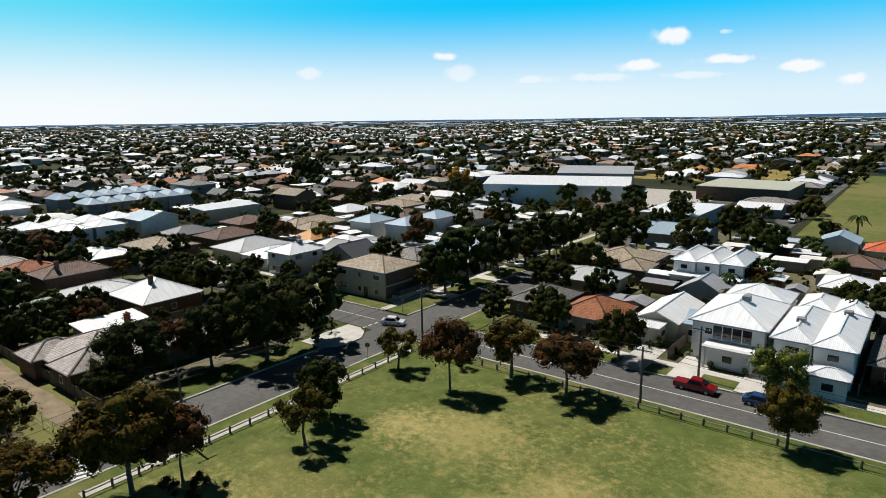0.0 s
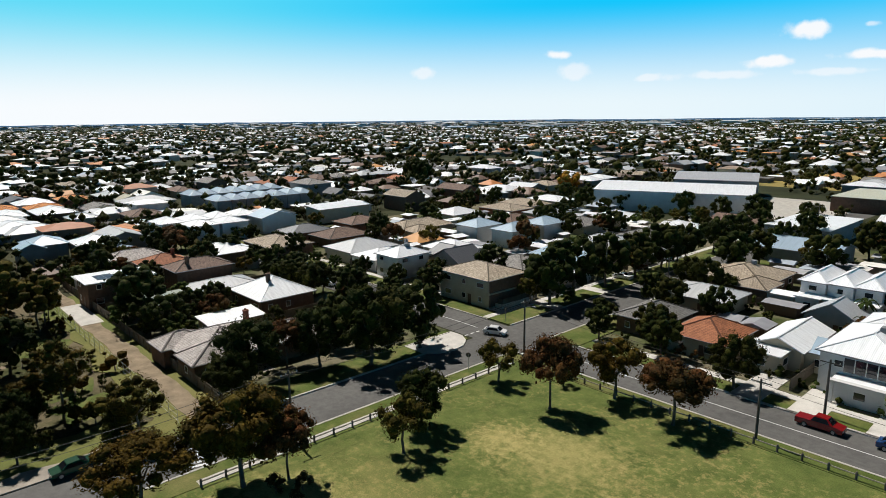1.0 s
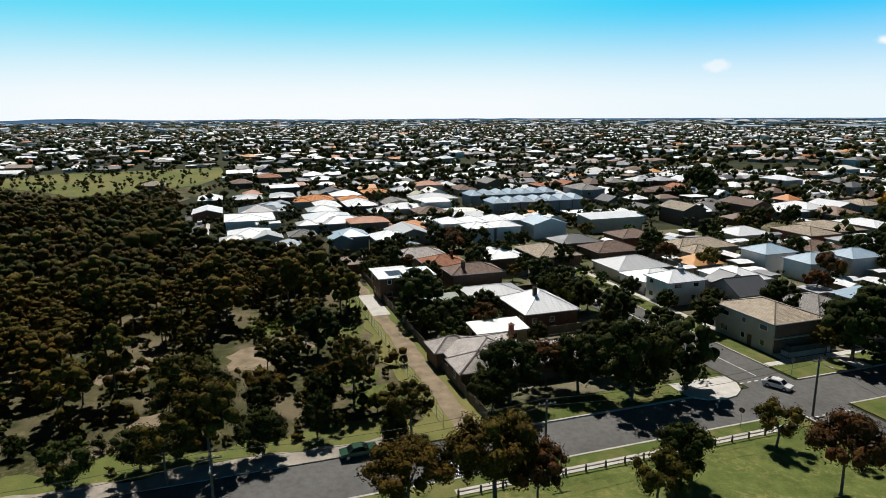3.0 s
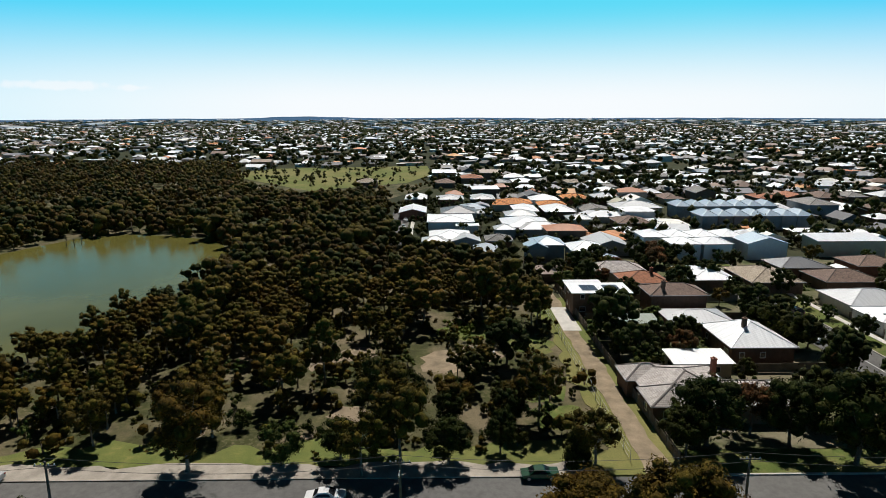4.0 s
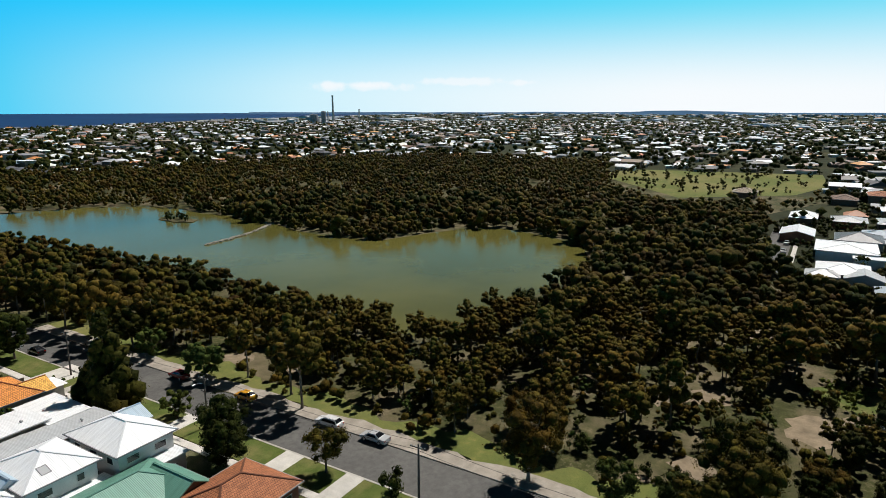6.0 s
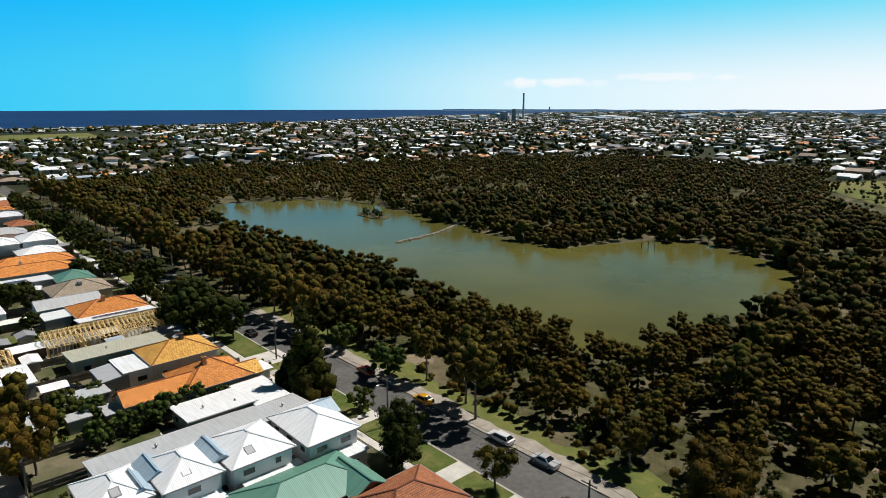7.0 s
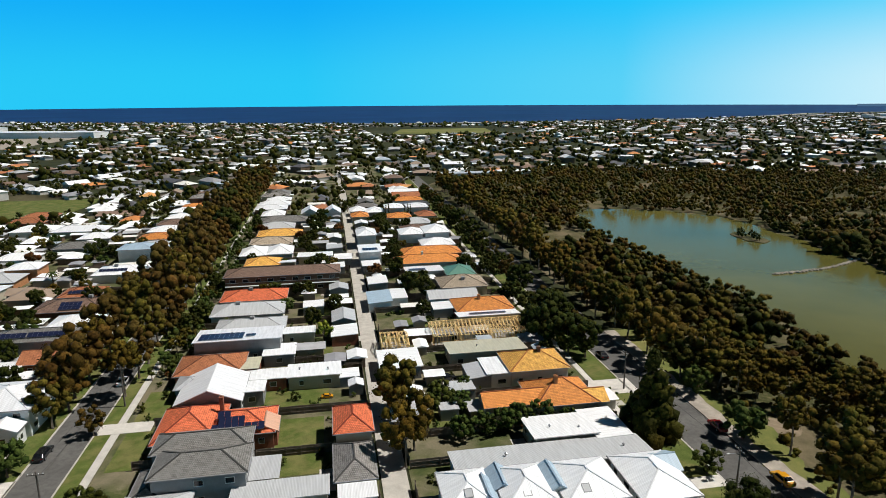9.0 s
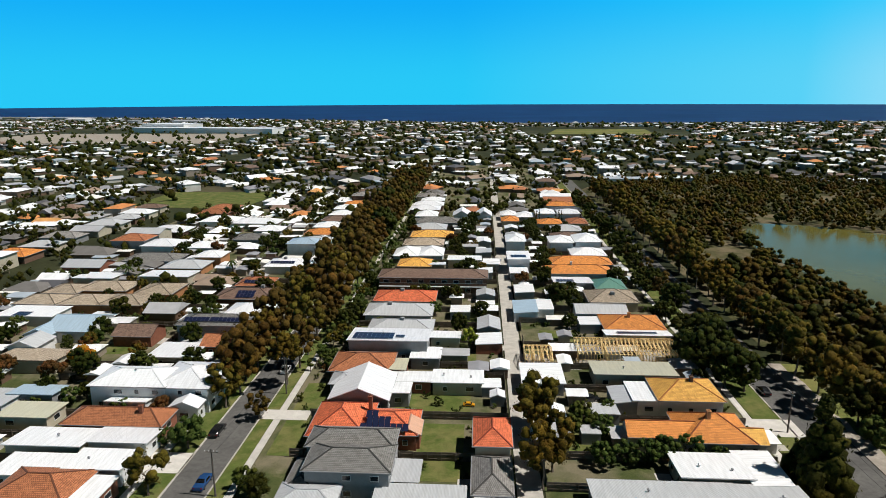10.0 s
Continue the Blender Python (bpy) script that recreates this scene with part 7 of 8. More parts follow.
for x, y, s in ((118.6, -211, 1.0), (-26, 112, 0.8), (-29, 124, 0.9), (-16, 202, 1.3), (-21, 196, 1.0), (-27.5, 117, 0.7), (86, -222, 0.9), (38, -170, 0.9)):
    plant(PALM, x, y, s, group="garden palms")


def clear_of_houses(x, y, gap):
    return not any(abs(x - px) < pw + gap and abs(y - py) < pd + gap for px, py, pw, pd in PLACED)


kinds = STREET + GREEN + OLIVE + REDDISH[:1]
count = 0
while count < 120:                                     # north-west gardens
    x, y = rnd.uniform(-185, -74), rnd.choice((rnd.uniform(32, 71), rnd.uniform(90, 215)))
    if clear_of_houses(x, y, 1.6) and not (y < 71 and x > -86) and not (-112 < x < -90 and 46 < y < 66):
        plant(rnd.choice(kinds), x, y, rnd.uniform(0.55, 1.05), group="garden trees")
        count += 1
while count < 154:                                    # gardens behind the white houses
    x, y = rnd.uniform(-58, 6), rnd.uniform(91, 200)
    if clear_of_houses(x, y, 1.2) and not -43 < x < -33 and not (x > -31 and y > 195):
        plant(rnd.choice(kinds), x, y, rnd.uniform(0.5, 1.0), group="garden trees")
        count += 1
while count < 290:                                    # gardens east of the tree-lined street
    x, y = rnd.uniform(57, 140), rnd.uniform(-330, -95)
    if clear_of_houses(x, y, 1.0) and x < -y * 0.85:
        plant(rnd.choice(kinds), x, y, rnd.uniform(0.4, 0.85), group="garden trees")
        count += 1
while count < 370:                                    # gardens either side of the back lane
    x, y = rnd.choice((rnd.uniform(-56, -16), rnd.uniform(-8, 34))), rnd.uniform(-335, -180)
    if clear_of_houses(x, y, 0.8):
        plant(rnd.choice(kinds), x, y, rnd.uniform(0.4, 0.75), group="garden trees")
        count += 1
count = 0
while count < 120:                                    # low garden shrubs
    x, y = rnd.choice(((-56, -86), (-9, -87), (30, -90), (-90, 60), (-55, 89), (57, -95)))
    x, y = x + rnd.uniform(-2, 40), y + rnd.uniform(-80, 0) * (1 if y < 0 else -0.35)
    if clear_of_houses(x, y, 0.6) and not -15 < x < -9 and not 34 < x < 56 and not (RY0 - 1 < y < RY1 + 4) and not -73 < x < -58:
        plant(SHRUB[rnd.choice((0, 0, 1, 2))], x, y, rnd.uniform(0.6, 1.3), group="garden shrubs")
        count += 1
for leaf, name, seed, label in (("leaf_green", "garden_bushes", 41, "mixed green garden bushes and hedges"), ("leaf_dark", "garden_hedges", 42, "dark green clipped hedges and bushes")):
    spots = []
    while len(spots) < 560:                           # planting along fences and walls
        zone = rnd.choice(((-56, -14.8, -340, -85), (-9.6, 34.6, -340, -85), (57, 140, -330, -88), (-185, -79.9, 33, 200), (-57.6, 6, 89, 195)))
        x, y = rnd.uniform(zone[0], zone[1]), rnd.uniform(zone[2], zone[3])
        if clear_of_houses(x, y, 0.5) and not clear_of_houses(x, y, 4.5) and not 72 < y < 88.6:
            r = rnd.uniform(0.6, 1.3)
            spots.append((x, y, r * rnd.uniform(1.0, 1.6), r))
    joined_trees(name, spots, seed, M[leaf], M["bark"], label, 4, 9, 0.24)
sheets = {"white": ([], [], []), "grey": ([], [], [])}
tries = 0
while tries < 1500:                                   # lean-tos, carports and garden stores
    tries += 1
    zone = rnd.choice(((-55, -16, -330, -104), (-8.5, 33, -330, -140), (56, 150, -340, -92), (56, 150, -340, -92), (-180, -82, 92, 200), (-56, 0, 92, 190)))
    x, y = rnd.uniform(zone[0], zone[1]), rnd.uniform(zone[2], zone[3])
    w, d = rnd.uniform(2.4, 6.5), rnd.uniform(2.4, 5)
    if clear_of_houses(x, y, max(w, d) / 2 + 0.3) and not clear_of_houses(x, y, 6.5) and not 25 < x < 56 and not 70 < y < 90:
        V, Fc, Mi = sheets["white" if rnd.random() < 0.62 else "grey"]
        hipped(V, Fc, Mi, lambda p, q, z: (x + p, y + q, z + 0.12), 0, 0, w, d, rnd.uniform(2.0, 2.6), rnd.uniform(0.12, 0.7), True)
        PLACED.append((x, y, w / 2, d / 2))
for kind, (V, Fc, Mi) in sheets.items():
    me = mesh_of("outbuildings", V, Fc, [M["far_" + kind], M["far_wall"]])
    me.polygons.foreach_set("material_index", Mi)
    tagged(new("outbuildings", me), kind + " steel-roofed sheds, carports and lean-tos in gardens", "sheds", kind="stuff")
# paved patches beside the houses
spots = [p for p in PLACED if (-56 < p[0] < 34 or 57 < p[0] < 130) and -260 < p[1] < -88 or -150 < p[0] < 0 and 33 < p[1] < 150]
for k, (x, y, w, d) in enumerate(spots[::2]):
    s = 1 if k % 3 else -1
    x0 = x + s * (w + 0.2)
    if any(abs(x0 + s * 1.4 - a) < b + 1.6 and abs(y - c) < e + d * 0.6 for a, c, b, e in PLACED if (a, c) != (x, y)):
        continue
    strip("paving", min(x0, x0 + s * 2.6), max(x0, x0 + s * 2.6), y - d * 0.6, y + d * rnd.uniform(0.2, 0.9), 0.142 + 0.0005 * k, M[rnd.choice(("concrete", "pale_concrete", "gravel"))], "worn paved strip beside a house", "paving")
# undergrowth at the bushland edge
for i in range(80):
    x, y = rnd.uniform(-122, -80), rnd.uniform(-70, 24)
    plant(SHRUB[rnd.choice((0, 0, 1))], x, y, rnd.uniform(0.8, 1.7), group="bushland shrubs")


# ---- timber house frames under construction ----
def timber_frame(x, y, w, d, h, rise, label, step=0.95):
    root = thing("unfinished_house", x, y, 0.12, 0, label, "unfinished house")
    bm = bmesh.new()
    box(bm, -w / 2 - 0.3, w / 2 + 0.3, -d / 2 - 0.3, d / 2 + 0.3, 0, 0.3)
    part("slab", bm, M["concrete"], root)
    for a, b in (((-w / 2, d / 2), (w / 2, d / 2)), ((-w / 2, -d / 2), (w / 2, -d / 2)), ((-w / 2, -d / 2), (-w / 2, d / 2)), ((w / 2, -d / 2), (w / 2, d / 2)), ((-w * 0.15, -d / 2), (-w * 0.15, d / 2)), ((w * 0.2, -d / 2), (w * 0.2, d / 2))):
        a, b = Vector((*a, 0)), Vector((*b, 0))
        bm = bmesh.new()
        for z in (0.35, h * 0.5, h - 0.05):
            beam(bm, a + Vector((0, 0, z)), b + Vector((0, 0, z)), 0.1, 0.1)
        n = int((b - a).length / 0.7)
        for i in range(n + 1):
            p = a.lerp(b, i / n)
            beam(bm, p + Vector((0, 0, 0.3)), p + Vector((0, 0, h)), 0.1, 0.1)
        beam(bm, a + Vector((0, 0, 0.4)), a.lerp(b, 0.25) + Vector((0, 0, h)), 0.08, 0.06)
        part("stud_wall", bm, M["pine"], root)
    bm = bmesh.new()
    o = d / 2 + 0.5
    beam(bm, (0, -o, h), (0, o, h), 0.09, 0.14)
    for s in (-1, 1):
        beam(bm, (0, s * o, h), (0, 0, h + rise), 0.09, 0.16)
        beam(bm, (0, s * o * 0.5, h), (0, 0, h + rise), 0.07, 0.1)
        beam(bm, (0, s * o * 0.5, h), (0, s * o * 0.55, h + rise * 0.45), 0.07, 0.1)
    beam(bm, (0, 0, h), (0, 0, h + rise), 0.07, 0.1)
    me = bpy.data.meshes.new("truss")
    bm.to_mesh(me)
    bm.free()
    me.materials.append(M["pine"])
    n = int(w / step)
    for i in range(n + 1):
        placed("truss", me, root, at=(-w / 2 + i * w / n, 0, 0))
    for s in (-1, 1):
        bm = bmesh.new()
        for t in (0.15, 0.45, 0.75):
            yy, zz = s * o * (1 - t), h + rise * t + 0.14
            beam(bm, (-w / 2, yy, zz), (w / 2, yy, zz), 0.08, 0.06)
        beam(bm, (-w / 2, s * o, h + 0.1), (-w / 6, 0, h + rise + 0.1), 0.1, 0.05)
        beam(bm, (w / 2, s * o, h + 0.1), (w / 6, 0, h + rise + 0.1), 0.1, 0.05)
        part("batten", bm, M["pine"], root)
    return root


timber_frame(-39.0, -151.6, 23, 9.6, 3.0, 2.2, "new house frame of fresh yellow pine with roof trusses")
timber_frame(-17.8, -147.8, 6.4, 9, 2.7, 1.4, "small new garage frame of fresh yellow pine")


# ---- solar panels ----
def solar(x, y, z, cols, rows, tilt, label="array of dark blue solar panels on a roof", turn=0.0, pw=1.05, ph=1.7):
    root = thing("solar_array", x, y, z, turn, label, "solar panels", "rooftop solar arrays")
    bm = bmesh.new()
    box(bm, -pw / 2, pw / 2, -ph / 2, ph / 2, 0, 0.05)
    top = [f for f in bm.faces if min(v.co.z for v in f.verts) > 0.04]
    bmesh.ops.inset_region(bm, faces=top, thickness=0.06, depth=-0.006)
    for f in top:
        f.material_index = 1
    bmesh.ops.recalc_face_normals(bm, faces=bm.faces)
    m2 = bpy.data.meshes.new("panel")
    bm.to_mesh(m2)
    bm.free()
    m2.materials.append(M["solar_rim"])
    m2.materials.append(M["solar"])
    for i in range(cols):
        for j in range(rows):
            yy = (j - (rows - 1) / 2) * (ph + 0.06)
            ob = placed("panel", m2, root, at=((i - (cols - 1) / 2) * (pw + 0.06), yy * math.cos(tilt), -yy * math.sin(tilt)))
            ob.rotation_euler = (-tilt, 0, 0)
    return root


solar(14.6, -109.0, 5.0, 4, 1, 0.36)
solar(13.4, -107.4, 4.45, 8, 1, 0.36)
solar(16.0, -110.4, 5.45, 2, 1, 0.36)
solar(22.2, -149.6, 5.75, 9, 3, -0.09)
solar(15.6, -149.2, 5.9, 2, 1, -0.08)
solar(-44.0, -159.9, 3.75, 9, 1, -0.12)
solar(-31.5, -206.4, 4.0, 5, 2, -0.08)
solar(-17.6, -231.0, 5.95, 5, 2, 0.0)
solar(68.0, -186.6, 4.15, 5, 2, 0.35)
solar(69.6, -200.4, 4.1, 7, 1, 0.35)
solar(68.4, -225.4, 4.1, 8, 1, 0.32)
solar(62.4, -157.8, 6.25, 8, 1, 0.38)
solar(70.4, -157.8, 6.25, 6, 1, 0.38)
solar(-139.6, 35.0, 5.5, 4, 2, 0.0)
solar(-139.6, 40.0, 5.5, 4, 2, 0.0)
solar(126.0, -168.0, 3.3, 4, 2, 0.0)


# ---- garden fences ----
def paling_fence(x0, y0, x1, y1, h=1.75, mat="paling", label="weathered grey timber paling fence"):
    root = thing("paling_fence", x0, y0, 0.1, 0, label, "fence", "garden fences")
    L = math.hypot(x1 - x0, y1 - y0)
    root.rotation_euler = (0, 0, math.atan2(y1 - y0, x1 - x0))
    bm = bmesh.new()
    n = max(2, int(L / 2.4))
    rg = random.Random(int(x0 * 7 + y0 * 3))
    for i in range(n):
        a, b = i * L / n, (i + 1) * L / n
        hh = h + rg.uniform(-0.04, 0.04)
        box(bm, a + 0.01, b - 0.01, -0.02, 0.02, 0.06, hh)
        box(bm, a, b, 0.02, 0.07, hh * 0.72, hh * 0.72 + 0.09)
        box(bm, a, b, 0.02, 0.07, hh * 0.25, hh * 0.25 + 0.09)
    tagged(part("fence_screen", bm, M[mat], root), kind="stuff")
    bm = bmesh.new()
    for i in range(n + 1):
        box(bm, i * L / n - 0.06, i * L / n + 0.06, 0.02, 0.13, 0, h)
    tagged(part("post_row", bm, M[mat], root), kind="stuff")
    return root


for y in (-85.6, -95.8, -105.4, -119.2, -132.6, -144.4, -157.4, -175.6, -187.0, -199.6, -214.6, -229.6, -243.0, -256.0, -272.4, -288.0, -304.0, -320.6):
    paling_fence(-55.5, y, -15.0, y)
for y in (-86.6, -103.8, -118.8, -133.9 - 4, -145.2 + 1.6, -160.0, -171.0, -184.2, -197.4, -214.0, -223.8, -240.4, -256.4, -273.2, -289.4, -305.4, -321.4):
    paling_fence(-9.6, y, 30.0, y)
for x in (-15.0, -9.4):
    for y in range(-330, -85, 24):
        paling_fence(x, y, x, y + 17)
for y in (-99.6, -107.6, -116.2, -132.6, -140, -167.8, -183, -197, -212, -242, -262, -276, -292, -308, -324):
    paling_fence(57.4, y, 92, y)
for x0, y0, x1, y1 in ((-75, 31.6, -160, 31.6), (-104, 33, -104, 72), (-120.4, 33, -120.4, 72), (-132.4, 33, -132.4, 72), (-146, 44, -146, 72), (-80.5, 89.6, -104, 89.6), (-80.6, 89.6, -80.6, 100), (-104, 89.6, -104, 120), (-121, 89.6, -121, 125),
                       (-132, 89.6, -132, 125), (-80.6, 120, -130, 120), (-80.6, 134, -110, 134), (-37.4, 89, -37.4, 115), (-28.2, 89, -28.2, 125), (-15.6, 92, -15.6, 122), (-5, 90, -5, 120), (-48.6, 90, -48.6, 110), (-57, 110, -38, 110), (-57, 126, -30, 126)):
    paling_fence(x0, y0, x1, y1)
# pale wall of the corner flats
for x0, y0, x1, y1 in ((-80.2, 88.9, -100, 88.9), (-80.0, 89.0, -80.0, 98)):
    paling_fence(x0, y0, x1, y1, 1.0, "concrete", "low pale masonry garden wall on the street corner")


# ---- post and rail fence of the park ----
def rail_fence(x0, y0, x1, y1, gap=2.5):
    root = thing("park_fence", x0, y0, 0.1, 0, "low weathered timber post and rail fence round the park", "fence")
    L = math.hypot(x1 - x0, y1 - y0)
    root.rotation_euler = (0, 0, math.atan2(y1 - y0, x1 - x0))
    bm = bmesh.new()
    rod(bm, [(0, 0, 0), (0, 0, 0.8), (0, 0, 0.98)], [0.13, 0.13, 0.08], 7)
    me = bpy.data.meshes.new("post")
    bm.to_mesh(me)
    bm.free()
    me.materials.append(M["pole"])
    n = int(L / gap)
    rail = bpy.data.meshes.new("rail")
    bm = bmesh.new()
    rod(bm, [(0, 0, 0.68), (L / n / 2, 0, 0.66), (L / n, 0, 0.68)], [0.075, 0.08, 0.075], 6)
    bm.to_mesh(rail)
    bm.free()
    rail.materials.append(M["post"])
    for i in range(n + 1):
        placed("post", me, root, at=(i * L / n, 0, 0), turn=i * 0.7)
        if i < n:
            placed("rail", rail, root, at=(i * L / n, 0.02, 0))


rail_fence(-60.2, 22.0, -60.2, 69.4)
rail_fence(-58.6, 71.0, 30.0, 71.0)
strip("footpath", -61.6, -60.4, 22, 70, 0.2, M["concrete"], "narrow concrete strip under the park fence", "path", thick=0.12)
# mesh fence of the bushland
bm = bmesh.new()
for i in range(28):
    xx = -76 - i * 3.0
    rod(bm, [(xx, 25.6, 0), (xx, 25.6, 1.9)], [0.035, 0.035], 5)
for z in (0.4, 1.1, 1.85):
    beam(bm, (-76, 25.6, z), (-157, 25.6, z), 0.02)
tagged(part("wire_fence", bm, M["steel"]), "tall wire fence on steel posts along the dirt track", "fence", kind="stuff")


# ---- poles and cables ----
def power_pole(x, y, h=8.6, turn=0.0, lamp=False):
    root = thing("power_pole", x, y, 0.05, turn, "weathered timber power pole with crossarm and insulators", "power pole", "power poles")
    bm = bmesh.new()
    rod(bm, [(0, 0, 0), (0, 0, h * 0.5), (0, 0, h)], [0.17, 0.15, 0.11], 8)
    part("pole", bm, M["pole"], root)
    bm = bmesh.new()
    beam(bm, (-1.15, 0.12, h - 0.45), (1.15, 0.12, h - 0.45), 0.1, 0.12)
    arm = part("crossarm", bm, M["pole"], root)
    for dx in (-1.0, -0.4, 0.4, 1.0):
        bm = bmesh.new()
        rod(bm, [(dx, 0.12, h - 0.4), (dx, 0.12, h - 0.3), (dx, 0.12, h - 0.2)], [0.05, 0.07, 0.04], 6)
        part("insulator", bm, M["frame"], arm)
    if lamp:
        bm = bmesh.new()
        rod(bm, [(0, 0, h - 1.4), (0, 0.9, h - 0.9), (0, 1.8, h - 0.8)], [0.035, 0.035, 0.035], 6)
        rod(bm, [(0, 1.7, h - 0.82), (0, 2.2, h - 0.84)], [0.09, 0.11], 7)
        part("street_light", bm, M["steel"], root)
    return Vector((x, y, h - 0.15))


def cable(a, b, sag=0.9, off=0.0, r=0.022):
    bm = bmesh.new()
    d = (b - a).normalized()
    s = Vector((-d.y, d.x, 0)) * off
    pts = [tuple(a.lerp(b, i / 10) + s - Vector((0, 0, sag * 4 * (i / 10) * (1 - i / 10)))) for i in range(11)]
    rod(bm, pts, [r] * 11, 4)
    return tagged(part("power_cable", bm, M["wire"]), "thin dark overhead power cable between poles", "cable", "power cables")


line = [power_pole(-62.6, y, lamp=k % 2 == 0, turn=-90) for k, y in enumerate((74.8, 33.7, -3.0, -39.6, -79.0, -117.0, -155.0, -193.0, -231.0))]
for a, b in zip(line, line[1:]):
    for off in (-0.9, 0.9):
        cable(a, b, off=off)
cross = [line[0], power_pole(-26.0, 72.4, 7.4), power_pole(18.0, 72.4, 7.4)]
for a, b in zip(cross, cross[1:]):
    for off in (-0.8, 0.8):
        cable(a, b, off=off)
service = power_pole(-22.6, 84.3, 7.4)
cable(cross[1], service, 0.4)
row = [power_pole(38.6, -91.6), power_pole(38.0, -128.4), power_pole(38.4, -166.0), power_pole(38.4, -204.0)]
for a, b in zip(row, row[1:]):
    for off in (-0.8, 0.8):
        cable(a, b, off=off)
north_line = [line[0], power_pole(-61.8, 118.0), power_pole(-61.8, 160.0), power_pole(-62, 204, 10.5)]
for a, b in zip(north_line, north_line[1:]):
    cable(a, b, off=0.5)


def street_sign(x, y, turn):
    root = thing("give_way_sign", x, y, 0.15, turn, "small street sign on a grey post at the corner", "street sign")
    bm = bmesh.new()
    rod(bm, [(0, 0, 0), (0, 0, 2.6)], [0.04, 0.04], 6)
    part("post", bm, M["steel"], root)
    bm = bmesh.new()
    rod(bm, [(0, -0.02, 2.45), (0, 0.02, 2.45)], [0.38, 0.38], 3 * 4)
    part("plate", bm, M["pole"], root)


street_sign(-63.0, 62.8, 30)
street_sign(-74.5, 83.6, 10)

# hatched road marking by the track
for i in range(6):
    bm = bmesh.new()
    beam(bm, (-69.2 + i * 0.85, 23.0 - i * 0.1, 0.06), (-68.4 + i * 0.85, 25.6 - i * 0.1, 0.06), 0.42, 0.012)
    tagged(part("road_marking", bm, M["line"]), "white painted hatching on the road", "road marking", kind="structure")


# ---- cars ----
def paint(name, c):
    return plain(name, c, 0.22, 0.04, spec=0.6)


PAINTS = {"red": (0.22, 0.008, 0.008), "white": (0.72, 0.72, 0.72), "silver": (0.46, 0.47, 0.48), "green": (0.012, 0.06, 0.03), "yellow": (0.72, 0.33, 0.015), "blue": (0.02, 0.07, 0.2), "black": (0.015, 0.016, 0.018), "grey": (0.14, 0.145, 0.15)}
PAINT = {k: paint(k + "_car_paint", c) for k, c in PAINTS.items()}
TYRE, RIM, LIGHT = plain("tyre_rubber", (0.02, 0.02, 0.02), 0.9), plain("alloy_rim", (0.45, 0.45, 0.46), 0.35, metal=0.8), plain("headlight_glass", (0.6, 0.6, 0.58), 0.1, spec=0.6)
TAIL = plain("tail_light", (0.35, 0.01, 0.01), 0.2)
SHAPES = {"sedan": [(0.0, 0.72), (0.9, 0.86), (1.55, 1.34), (2.7, 1.42), (3.55, 0.98), (4.55, 0.92)], "wagon": [(0.0, 0.74), (0.95, 0.9), (1.65, 1.42), (3.9, 1.5), (4.45, 0.98), (4.6, 0.9)],
          "hatch": [(0.0, 0.72), (0.8, 0.86), (1.45, 1.4), (2.9, 1.46), (3.6, 1.02), (3.95, 0.9)], "ute": [(0.0, 0.86), (1.0, 1.02), (1.7, 1.62), (3.0, 1.68), (3.3, 1.02), (5.1, 1.0)]}
CAR_MESH = {}


